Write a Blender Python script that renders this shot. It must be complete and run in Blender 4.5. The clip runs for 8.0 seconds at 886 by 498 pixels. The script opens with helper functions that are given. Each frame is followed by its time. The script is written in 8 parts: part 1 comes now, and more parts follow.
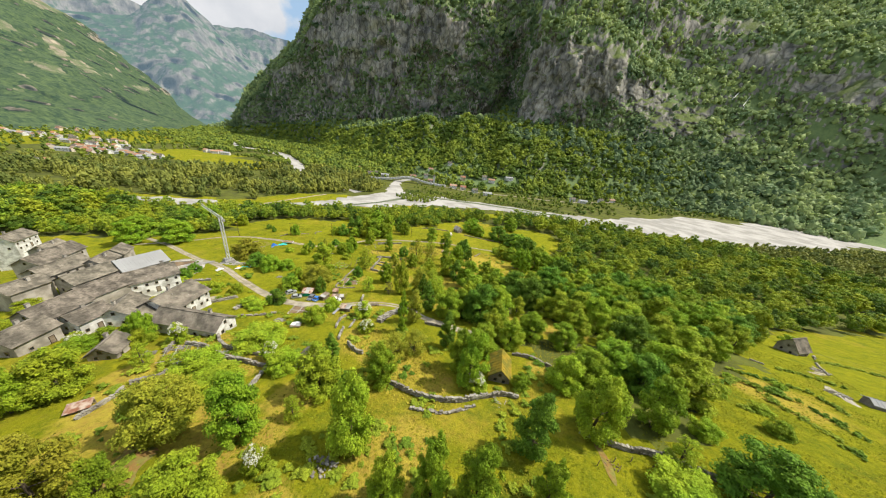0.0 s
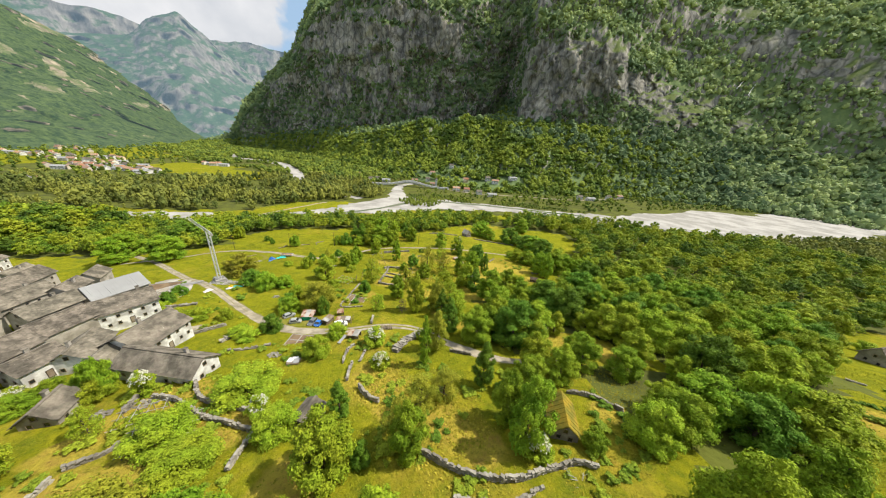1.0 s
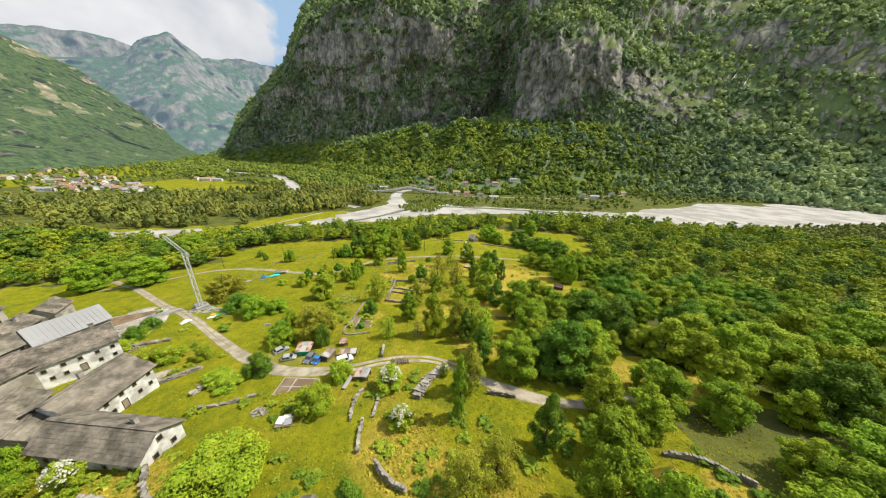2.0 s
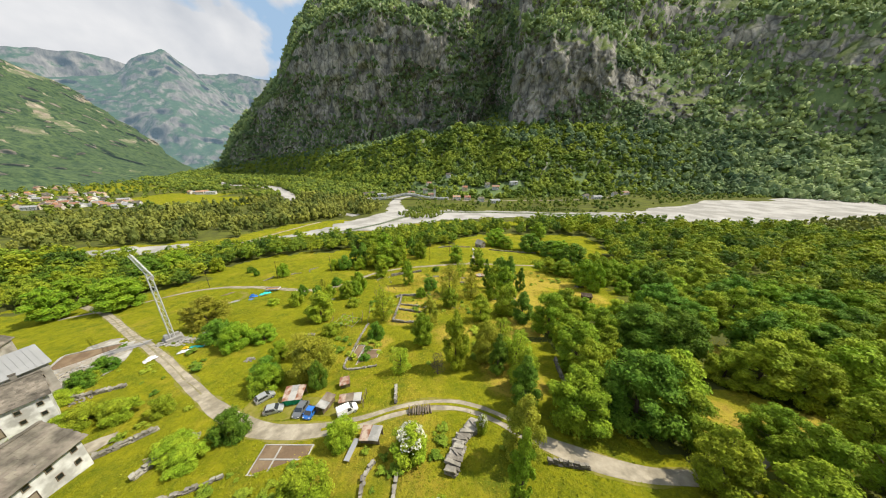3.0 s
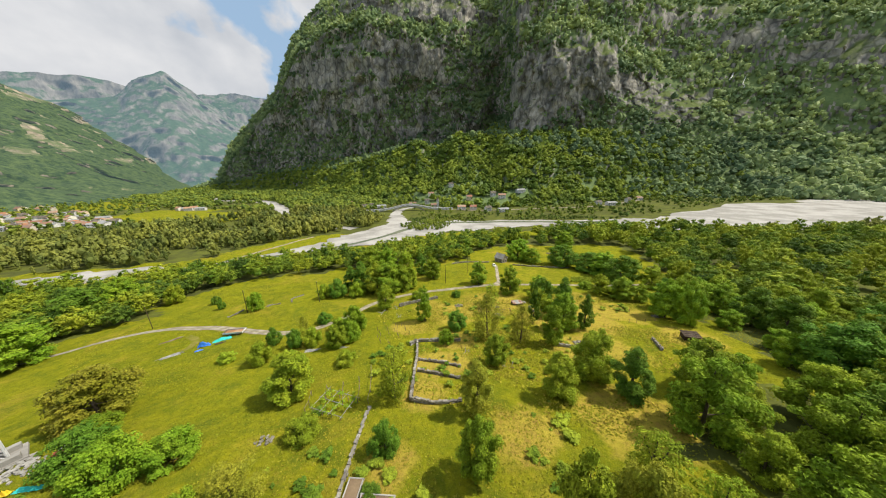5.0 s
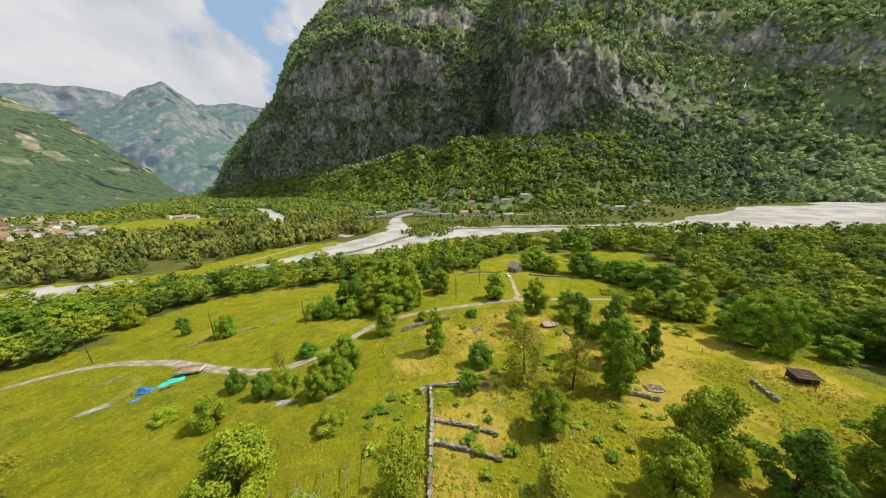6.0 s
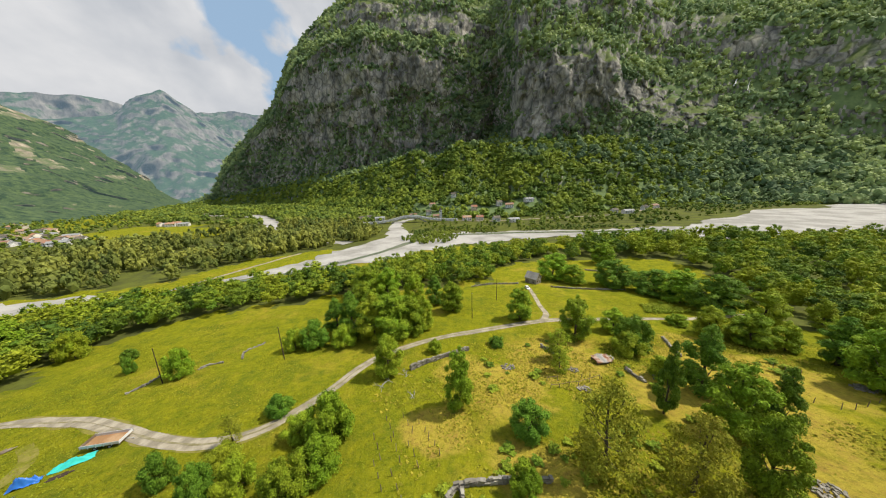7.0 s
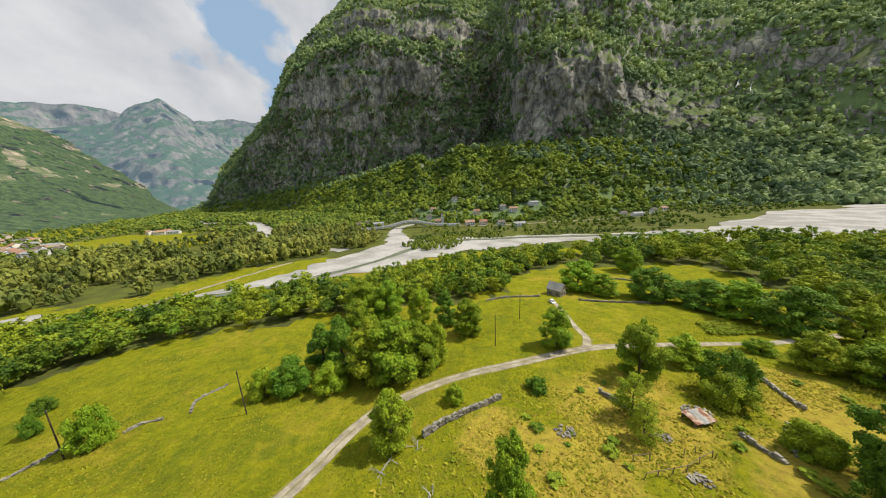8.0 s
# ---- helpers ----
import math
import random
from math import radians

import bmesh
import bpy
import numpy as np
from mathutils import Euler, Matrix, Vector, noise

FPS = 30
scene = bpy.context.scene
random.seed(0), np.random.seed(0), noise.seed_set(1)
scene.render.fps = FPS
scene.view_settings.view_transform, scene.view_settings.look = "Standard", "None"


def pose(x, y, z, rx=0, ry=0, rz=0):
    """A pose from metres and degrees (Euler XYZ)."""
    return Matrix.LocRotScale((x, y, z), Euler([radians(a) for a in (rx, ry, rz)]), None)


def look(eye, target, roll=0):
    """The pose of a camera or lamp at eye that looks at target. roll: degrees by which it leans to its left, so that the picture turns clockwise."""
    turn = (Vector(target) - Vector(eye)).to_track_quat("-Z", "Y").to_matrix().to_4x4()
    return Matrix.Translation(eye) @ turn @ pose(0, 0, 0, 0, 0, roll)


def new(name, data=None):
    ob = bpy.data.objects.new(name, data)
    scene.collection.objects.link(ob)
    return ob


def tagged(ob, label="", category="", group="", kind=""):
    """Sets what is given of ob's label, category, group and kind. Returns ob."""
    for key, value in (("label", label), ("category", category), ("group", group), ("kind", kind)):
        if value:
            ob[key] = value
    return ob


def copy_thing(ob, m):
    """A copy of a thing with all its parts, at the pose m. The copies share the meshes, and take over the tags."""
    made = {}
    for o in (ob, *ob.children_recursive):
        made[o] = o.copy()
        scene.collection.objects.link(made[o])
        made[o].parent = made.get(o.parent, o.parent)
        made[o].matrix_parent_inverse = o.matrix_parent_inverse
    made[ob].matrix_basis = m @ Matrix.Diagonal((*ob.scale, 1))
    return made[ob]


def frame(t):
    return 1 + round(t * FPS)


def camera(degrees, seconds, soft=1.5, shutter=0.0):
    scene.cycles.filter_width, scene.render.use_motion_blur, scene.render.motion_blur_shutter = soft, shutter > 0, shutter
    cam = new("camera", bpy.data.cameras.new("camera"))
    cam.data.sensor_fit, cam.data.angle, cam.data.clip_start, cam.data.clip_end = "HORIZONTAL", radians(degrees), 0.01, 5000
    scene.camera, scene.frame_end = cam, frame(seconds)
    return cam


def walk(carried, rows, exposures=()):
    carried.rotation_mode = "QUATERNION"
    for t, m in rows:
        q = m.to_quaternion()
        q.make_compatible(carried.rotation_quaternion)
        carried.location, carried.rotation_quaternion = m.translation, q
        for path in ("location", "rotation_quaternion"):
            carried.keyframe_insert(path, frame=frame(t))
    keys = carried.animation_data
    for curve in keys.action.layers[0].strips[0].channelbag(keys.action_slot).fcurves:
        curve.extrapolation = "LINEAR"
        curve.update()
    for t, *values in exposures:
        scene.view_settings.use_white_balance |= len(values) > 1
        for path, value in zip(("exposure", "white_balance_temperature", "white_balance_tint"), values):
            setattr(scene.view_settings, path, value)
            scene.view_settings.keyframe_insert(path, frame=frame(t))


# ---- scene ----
K = 1.28  # metres in one unit of the plan below; sizes of things are in metres
# Camera: seconds, place, then yaw, pitch and lean to the right in degrees
cam = camera(118.31, 8.0, 1.1)
PATH = [
    (0, 0.00, 0.00, 56.11, 0.01, -22.08, -7.03),
    (0.5, -2.50, 5.54, 54.51, 0.46, -21.84, -5.81),
    (1, -5.03, 11.32, 52.85, 0.63, -21.41, -4.56),
    (1.5, -7.63, 17.28, 51.18, 0.64, -20.88, -3.20),
    (3, -14.61, 34.55, 46.04, 0.29, -18.90, 0.01),
    (3.5, -16.70, 40.96, 44.61, 0.30, -18.28, 0.43),
    (4, -18.77, 47.94, 42.88, 0.30, -17.65, 0.85),
    (4.5, -20.85, 55.08, 41.18, 0.24, -17.03, 1.15),
    (6, -26.62, 78.44, 35.69, -0.07, -14.84, 1.85),
    (6.5, -28.70, 86.67, 34.28, -0.19, -14.15, 2.09),
    (7, -30.64, 94.92, 32.78, -0.31, -13.58, 2.20),
    (7.5, -32.35, 103.09, 31.43, -0.40, -13.02, 2.51),
    (8, -34.17, 110.85, 30.00, -0.55, -12.37, 2.72),
]
walk(cam, [(t, pose(K * x, K * y, K * z, 90 + pitch, 0, yaw) @ pose(0, 0, 0, 0, 0, -lean)) for t, x, y, z, yaw, pitch, lean in PATH], [(0, 0.27), (3, 0.20), (8, 0.0)])

# ---- light: high sun from the right, broken white cloud over a blue sky ----
SUN_AZ, SUN_EL = 81.0, 53.0  # degrees clockwise from +y, and above the horizon
sun = new("sun", bpy.data.lights.new("sun", "SUN"))
sun.data.energy, sun.data.angle, sun.data.color = 5.0, radians(0.6), (1.0, 0.92, 0.76)
sun_from = Vector((math.sin(radians(SUN_AZ)) * math.cos(radians(SUN_EL)), math.cos(radians(SUN_AZ)) * math.cos(radians(SUN_EL)), math.sin(radians(SUN_EL))))
sun.matrix_world = look(sun_from * 900, (0, 0, 0))

world = bpy.data.worlds.new("sky")
scene.world = world
world.use_nodes = True
wn, wl = world.node_tree.nodes, world.node_tree.links
wn.clear()
w_out = wn.new("ShaderNodeOutputWorld")
w_bg = wn.new("ShaderNodeBackground")
w_sky = wn.new("ShaderNodeTexSky")
w_sky.sky_type, w_sky.sun_disc = "NISHITA", False
w_sky.sun_elevation, w_sky.sun_rotation = radians(SUN_EL), radians(SUN_AZ)
w_sky.air_density, w_sky.dust_density = 1.0, 3.0
w_co = wn.new("ShaderNodeTexCoord")
w_map = wn.new("ShaderNodeMapping")
w_map.inputs["Location"].default_value = (2.35, 0.4, 0.15)
w_map.inputs["Scale"].default_value = (1.5, 0.8, 1.5)
w_noise = wn.new("ShaderNodeTexNoise")
w_noise.inputs["Scale"].default_value, w_noise.inputs["Detail"].default_value, w_noise.inputs["Roughness"].default_value = 2.6, 10.0, 0.5
w_ramp = wn.new("ShaderNodeValToRGB")
w_ramp.color_ramp.elements[0].position, w_ramp.color_ramp.elements[1].position = 0.45, 0.50
w_shade = wn.new("ShaderNodeTexNoise")
w_shade.inputs["Scale"].default_value, w_shade.inputs["Detail"].default_value = 5.0, 8.0
w_tone = wn.new("ShaderNodeValToRGB")
w_tone.color_ramp.elements[0].position, w_tone.color_ramp.elements[1].position = 0.32, 0.66
w_tone.color_ramp.elements[0].color = (6.2, 6.5, 7.0, 1)
w_tone.color_ramp.elements[1].color = (9.0, 9.0, 9.1, 1)
w_mix = wn.new("ShaderNodeMixRGB")
wl.new(w_co.outputs["Generated"], w_map.inputs["Vector"])
wl.new(w_map.outputs[0], w_noise.inputs["Vector"])
wl.new(w_map.outputs[0], w_shade.inputs["Vector"])
wl.new(w_noise.outputs[0], w_ramp.inputs[0])
wl.new(w_shade.outputs[0], w_tone.inputs[0])
wl.new(w_ramp.outputs[0], w_mix.inputs[0])
w_veil = wn.new("ShaderNodeMixRGB")
w_veil.inputs[0].default_value = 0.75
w_veil.inputs[2].default_value = (4.6, 6.7, 9.2, 1)  # thin high haze over the blue
wl.new(w_sky.outputs[0], w_veil.inputs[1])
wl.new(w_veil.outputs[0], w_mix.inputs[1])
wl.new(w_tone.outputs[0], w_mix.inputs[2])
wl.new(w_mix.outputs[0], w_bg.inputs[0])
w_bg.inputs[1].default_value = 0.085
wl.new(w_bg.outputs[0], w_out.inputs[0])


# ---- materials ----
def material(name, base, rough=0.9, grain=0.0, spread=0.25, coarse=0.05, bump=0.0, second=None, metal=0.0, island=0.0, object_random=0.0, translucent=0.0, lo=0.4, hi=0.6, spec=0.12):
    """Two scales of noise in object-independent metres: coarse mixes base with second, grain breaks it up; island and object_random vary piece by piece."""
    m = bpy.data.materials.new(name)
    m.use_nodes = True
    n, l = m.node_tree.nodes, m.node_tree.links
    bsdf = n["Principled BSDF"]
    bsdf.inputs["Roughness"].default_value, bsdf.inputs["Metallic"].default_value = rough, metal
    bsdf.inputs["Specular IOR Level"].default_value = spec
    geo = n.new("ShaderNodeNewGeometry")
    big = n.new("ShaderNodeTexNoise")
    big.inputs["Scale"].default_value, big.inputs["Detail"].default_value = coarse, 5.0
    l.new(geo.outputs["Position"], big.inputs["Vector"])
    ramp = n.new("ShaderNodeValToRGB")
    ramp.color_ramp.elements[0].position, ramp.color_ramp.elements[1].position = lo, hi
    ramp.color_ramp.elements[0].color = (*base, 1)
    ramp.color_ramp.elements[1].color = (*(second or base), 1)
    l.new(big.outputs[0], ramp.inputs[0])
    hsv = n.new("ShaderNodeHueSaturation")
    l.new(ramp.outputs[0], hsv.inputs["Color"])
    total = None

    def plus(socket, amount):
        nonlocal total
        k = n.new("ShaderNodeMath")
        k.operation = "MULTIPLY_ADD"
        k.inputs[1].default_value, k.inputs[2].default_value = amount, (1.0 - amount / 2) if total is None else -amount / 2
        l.new(socket, k.inputs[0])
        if total is not None:
            a = n.new("ShaderNodeMath")
            a.operation = "ADD"
            l.new(total, a.inputs[0])
            l.new(k.outputs[0], a.inputs[1])
            total = a.outputs[0]
        else:
            total = k.outputs[0]

    if grain:
        fine = n.new("ShaderNodeTexNoise")
        fine.inputs["Scale"].default_value, fine.inputs["Detail"].default_value = grain, 6.0
        fine.inputs["Roughness"].default_value = 0.65
        l.new(geo.outputs["Position"], fine.inputs["Vector"])
        plus(fine.outputs[0], spread * 2)
        if bump:
            b = n.new("ShaderNodeBump")
            b.inputs["Strength"].default_value, b.inputs["Distance"].default_value = 1.0, bump
            l.new(fine.outputs[0], b.inputs["Height"])
            l.new(b.outputs[0], bsdf.inputs["Normal"])
    if island:
        plus(geo.outputs["Random Per Island"], island)
    if object_random:
        info = n.new("ShaderNodeObjectInfo")
        plus(info.outputs["Random"], object_random)
        k = n.new("ShaderNodeMath")
        k.operation = "MULTIPLY_ADD"
        k.inputs[1].default_value, k.inputs[2].default_value = 0.022, 0.487
        l.new(info.outputs["Random"], k.inputs[0])
        l.new(k.outputs[0], hsv.inputs["Hue"])
    if total is not None:
        l.new(total, hsv.inputs["Value"])
    l.new(hsv.outputs[0], bsdf.inputs["Base Color"])
    if translucent:
        tr = n.new("ShaderNodeBsdfTranslucent")
        mix = n.new("ShaderNodeMixShader")
        mix.inputs[0].default_value = translucent
        l.new(hsv.outputs[0], tr.inputs["Color"])
        l.new(bsdf.outputs[0], mix.inputs[1])
        l.new(tr.outputs[0], mix.inputs[2])
        l.new(mix.outputs[0], n["Material Output"].inputs["Surface"])
    return m


M = {}
M["leaf"] = material("leaf", (0.175, 0.295, 0.018), 0.55, 5.5, 0.75, coarse=0.3, bump=0.25, second=(0.255, 0.36, 0.022), island=0.55, object_random=0.3, translucent=0.1)
M["leaf_dark"] = material("leaf_dark", (0.105, 0.215, 0.02), 0.55, 5.5, 0.75, coarse=0.3, bump=0.25, second=(0.155, 0.27, 0.024), island=0.55, object_random=0.3, translucent=0.1)
M["leaf_light"] = material("leaf_light", (0.25, 0.36, 0.022), 0.55, 5.5, 0.75, coarse=0.3, bump=0.25, second=(0.33, 0.41, 0.026), island=0.5, object_random=0.3, translucent=0.12)
M["leaf_olive"] = material("leaf_olive", (0.27, 0.295, 0.027), 0.55, 5.5, 0.75, coarse=0.3, bump=0.25, second=(0.35, 0.345, 0.034), island=0.5, object_random=0.3, translucent=0.2)
M["grass_blade"] = material("grass_blade", (0.215, 0.24, 0.014), 0.8, 0, coarse=0.03, second=(0.33, 0.29, 0.03), island=0.6, translucent=0.3, lo=0.46, hi=0.62)
M["straw_blade"] = material("straw_blade", (0.41, 0.34, 0.045), 0.85, 0, coarse=0.15, second=(0.29, 0.29, 0.025), island=0.7, translucent=0.25, lo=0.42, hi=0.6)
M["blossom"] = material("blossom", (0.62, 0.62, 0.5), 0.7, 0, island=0.3, translucent=0.2)
M["far_leaf"] = material("far_leaf", (0.105, 0.16, 0.030), 0.7, 0.7, 0.3, coarse=0.03, bump=0.6, second=(0.22, 0.27, 0.036), island=0.45, translucent=0.16)
M["leaf_far_light"] = material("leaf_far_light", (0.25, 0.32, 0.020), 0.6, 4.0, 0.75, coarse=0.09, bump=0.3, second=(0.33, 0.37, 0.028), island=0.5, translucent=0.16)
M["leaf_far_dark"] = material("leaf_far_dark", (0.075, 0.14, 0.020), 0.6, 4.0, 0.75, coarse=0.09, bump=0.3, second=(0.19, 0.27, 0.026), island=0.5, translucent=0.16)
M["leaf_far"] = material("leaf_far", (0.12, 0.215, 0.02), 0.6, 4.0, 0.75, coarse=0.09, bump=0.3, second=(0.31, 0.375, 0.03), island=0.5, translucent=0.16)
M["pine_leaf"] = material("pine_leaf", (0.13, 0.165, 0.04), 0.6, 0, coarse=0.03, second=(0.27, 0.285, 0.055), island=0.5, translucent=0.16)
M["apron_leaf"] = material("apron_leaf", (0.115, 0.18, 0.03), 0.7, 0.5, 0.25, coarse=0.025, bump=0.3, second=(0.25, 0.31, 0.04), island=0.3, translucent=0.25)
# ledge leaves are paled and blued: distance haze put into the base colour
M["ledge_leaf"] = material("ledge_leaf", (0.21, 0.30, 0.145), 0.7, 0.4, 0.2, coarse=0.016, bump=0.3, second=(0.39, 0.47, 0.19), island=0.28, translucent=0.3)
# cliff leaves: darkened to paint in the walls' shade, blued for haze
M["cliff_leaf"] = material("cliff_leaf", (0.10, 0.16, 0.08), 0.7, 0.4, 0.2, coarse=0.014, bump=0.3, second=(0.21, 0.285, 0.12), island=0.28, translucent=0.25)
M["bark"] = material("bark", (0.10, 0.08, 0.06), 0.9, 12, 0.3, bump=0.03)
M["gravel"] = material("gravel", (0.25, 0.22, 0.165), 0.95, 1.2, 0.4, 0.4, 0.06, (0.39, 0.345, 0.27))
M["rut"] = material("rut", (0.22, 0.195, 0.10), 0.95, 1.5, 0.4, 0.6, 0.05, (0.28, 0.25, 0.17))
M["rubble_ground"] = material("rubble_ground", (0.30, 0.27, 0.22), 0.95, 0.9, 0.5, 0.25, 0.12, (0.47, 0.45, 0.41))
M["shingle"] = material("shingle", (0.29, 0.28, 0.26), 0.95, 0.35, 0.3, 0.04, 0.04, (0.42, 0.405, 0.385))
M["water"] = material("water", (0.16, 0.19, 0.13), 0.15, 0.8, 0.2, 0.05, 0.02, (0.24, 0.25, 0.19), spec=0.4)
M["stone"] = material("stone", (0.18, 0.165, 0.14), 0.92, 3, 0.5, 0.4, 0.05, (0.31, 0.29, 0.25), island=0.5, object_random=0.4)
M["slab"] = material("slab", (0.10, 0.09, 0.073), 0.9, 1.6, 0.5, 0.35, 0.05, (0.21, 0.185, 0.15), island=0.45, object_random=0.25)
M["plaster"] = material("plaster", (0.42, 0.41, 0.40), 0.9, 1.5, 0.2, 0.5, 0.02, (0.74, 0.74, 0.74))
M["plaster_old"] = material("plaster_old", (0.23, 0.21, 0.18), 0.92, 1.5, 0.25, 0.3, 0.02, (0.42, 0.39, 0.35))
M["dark_pane"] = material("dark_pane", (0.02, 0.022, 0.025), 0.15, spec=0.5)
M["timber"] = material("timber", (0.16, 0.12, 0.085), 0.85, 6, 0.3, 0.5, 0.02, (0.25, 0.21, 0.16), island=0.3)
M["raw_wood"] = material("raw_wood", (0.30, 0.17, 0.085), 0.85, 6, 0.3, 0.5, 0.02, (0.40, 0.26, 0.15), island=0.3)
M["timber_dark"] = material("timber_dark", (0.045, 0.032, 0.025), 0.85, 6, 0.3, 0.5, 0.02, (0.08, 0.06, 0.045), island=0.3)
M["concrete"] = material("concrete", (0.28, 0.27, 0.25), 0.9, 1.5, 0.2, 0.2, 0.02, (0.40, 0.385, 0.36), object_random=0.2)
M["sheet_grey"] = material("sheet_grey", (0.27, 0.275, 0.28), 0.6, 1.0, 0.06, 0.1, 0, (0.32, 0.325, 0.33))
M["red_earth"] = material("red_earth", (0.25, 0.15, 0.05), 0.95, 2.5, 0.5, 0.8, 0.02, (0.20, 0.20, 0.05))
M["rust"] = material("rust", (0.22, 0.10, 0.06), 0.85, 3, 0.3, 0.9, 0.01, (0.42, 0.34, 0.28), island=0.3)
M["tile"] = material("tile", (0.40, 0.20, 0.11), 0.85, 2, 0.2, 0.1, 0, (0.30, 0.22, 0.17), object_random=0.5)
M["moss"] = material("moss", (0.32, 0.23, 0.03), 0.95, 3, 0.35, 0.5, 0.05, (0.17, 0.16, 0.03))
M["steel"] = material("steel", (0.42, 0.43, 0.44), 0.5, 4, 0.1, 0.3, 0, metal=0.4)
M["crane_paint"] = material("crane_paint", (0.50, 0.51, 0.52), 0.5, 4, 0.1, 0.3, 0, (0.60, 0.60, 0.60), spec=0.4)
M["sheet_old"] = material("sheet_old", (0.25, 0.245, 0.235), 0.75, 3, 0.2, 0.6, 0.01, (0.40, 0.39, 0.37))
M["white_sheet"] = material("white_sheet", (0.62, 0.62, 0.63), 0.6, 2, 0.06)
M["soil"] = material("soil", (0.16, 0.11, 0.07), 0.95, 3, 0.3, 0.3, 0.05, (0.22, 0.16, 0.10))
M["turquoise"] = material("turquoise", (0.05, 0.52, 0.46), 0.5, 2, 0.1)
M["tarp_green"] = material("tarp_green", (0.02, 0.32, 0.17), 0.55, 2, 0.1)
M["blue_paint"] = material("blue_paint", (0.03, 0.16, 0.55), 0.35, 2, 0.05, spec=0.5)
M["silver_paint"] = material("silver_paint", (0.33, 0.345, 0.35), 0.3, 2, 0.03, spec=0.6)
M["white_paint"] = material("white_paint", (0.80, 0.80, 0.80), 0.3, 2, 0.03, spec=0.6)
M["dark_paint"] = material("dark_paint", (0.13, 0.14, 0.15), 0.3, 2, 0.03, spec=0.6)
M["glass"] = material("glass", (0.03, 0.035, 0.04), 0.05, spec=0.8)
M["rubber"] = material("rubber", (0.02, 0.02, 0.02), 0.8)
M["red_paint"] = material("red_paint", (0.30, 0.075, 0.05), 0.6, 2, 0.1)
M["yellow_paint"] = material("yellow_paint", (0.72, 0.48, 0.03), 0.5, 2, 0.1)
M["ochre_wall"] = material("ochre_wall", (0.60, 0.48, 0.34), 0.9, 0.5, 0.1, 0.05, 0, (0.70, 0.66, 0.60), object_random=0.4)


def mountain_material(name, green, green2, rock, rock2, steep_lo, steep_hi, scale, haze_glow=None, broken=0.6):
    """Rock where the face is steep, scrub and wood where it is flatter, broken by noise; far slopes may emit a bluish
    tone that imitates haze.
    """
    m = bpy.data.materials.new(name)
    m.use_nodes = True
    n, l = m.node_tree.nodes, m.node_tree.links
    bsdf = n["Principled BSDF"]
    bsdf.inputs["Roughness"].default_value, bsdf.inputs["Specular IOR Level"].default_value = 0.95, 0.1
    geo = n.new("ShaderNodeNewGeometry")
    sep = n.new("ShaderNodeSeparateXYZ")
    l.new(geo.outputs["Normal"], sep.inputs[0])

    def tex(s, detail=8, stretch=None, rough=0.6):
        t = n.new("ShaderNodeTexNoise")
        t.inputs["Scale"].default_value, t.inputs["Detail"].default_value, t.inputs["Roughness"].default_value = s, detail, rough
        if stretch:
            mp = n.new("ShaderNodeMapping")
            mp.inputs["Scale"].default_value = stretch
            l.new(geo.outputs["Position"], mp.inputs[0])
            l.new(mp.outputs[0], t.inputs["Vector"])
        else:
            l.new(geo.outputs["Position"], t.inputs["Vector"])
        return t

    def ramp(sock, a, b, ca, cb):
        r = n.new("ShaderNodeValToRGB")
        r.color_ramp.elements[0].position, r.color_ramp.elements[1].position = a, b
        r.color_ramp.elements[0].color, r.color_ramp.elements[1].color = (*ca, 1), (*cb, 1)
        l.new(sock, r.inputs[0])
        return r

    veg = ramp(tex(scale * (3 if broken < 1 else 7), 12, None, 0.8).outputs[0], 0.40, 0.60, green, green2)
    streak = tex(scale * 1.3, 12, (1.0, 1.0, 0.5), 0.6)
    plain = ramp(streak.outputs[0], 0.38, 0.62, rock, rock2)
    cracks = ramp(tex(scale * 5, 10, (1.0, 1.0, 0.55), 0.7).outputs[0], 0.38, 0.54, (0.66, 0.66, 0.66), (1, 1, 1))
    stone = n.new("ShaderNodeMixRGB")
    stone.blend_type = "MULTIPLY"
    stone.inputs[0].default_value = 1.0
    l.new(plain.outputs[0], stone.inputs[1])
    l.new(cracks.outputs[0], stone.inputs[2])
    if broken < 1:
        joint_map = n.new("ShaderNodeMapping")
        joint_map.inputs["Scale"].default_value = (0.8, 0.8, 0.5)
        joint_warp = n.new("ShaderNodeVectorMath")
        joint_warp.operation = "MULTIPLY_ADD"
        joint_warp.inputs[1].default_value = (14, 14, 14)
        l.new(tex(scale * 1.5, 4).outputs[1], joint_warp.inputs[0])
        l.new(geo.outputs["Position"], joint_warp.inputs[2])
        l.new(joint_warp.outputs[0], joint_map.inputs[0])
        joint = n.new("ShaderNodeTexVoronoi")
        joint.feature = "DISTANCE_TO_EDGE"
        joint.inputs["Scale"].default_value = scale * 2.2
        l.new(joint_map.outputs[0], joint.inputs["Vector"])
        seams = n.new("ShaderNodeMixRGB")
        seams.blend_type = "MULTIPLY"
        seams.inputs[0].default_value = 1.0
        l.new(stone.outputs[0], seams.inputs[1])
        l.new(ramp(joint.outputs["Distance"], 0.0, 0.13, (0.5, 0.5, 0.5), (1, 1, 1)).outputs[0], seams.inputs[2])
        stone = seams
    jitter = tex(scale * (0.8 if broken < 1 else 1.8), 10, None, 0.7)
    add = n.new("ShaderNodeMath")
    add.operation = "MULTIPLY_ADD"
    add.inputs[1].default_value = broken
    l.new(jitter.outputs[0], add.inputs[0])
    sub = n.new("ShaderNodeMath")
    sub.operation = "ADD"
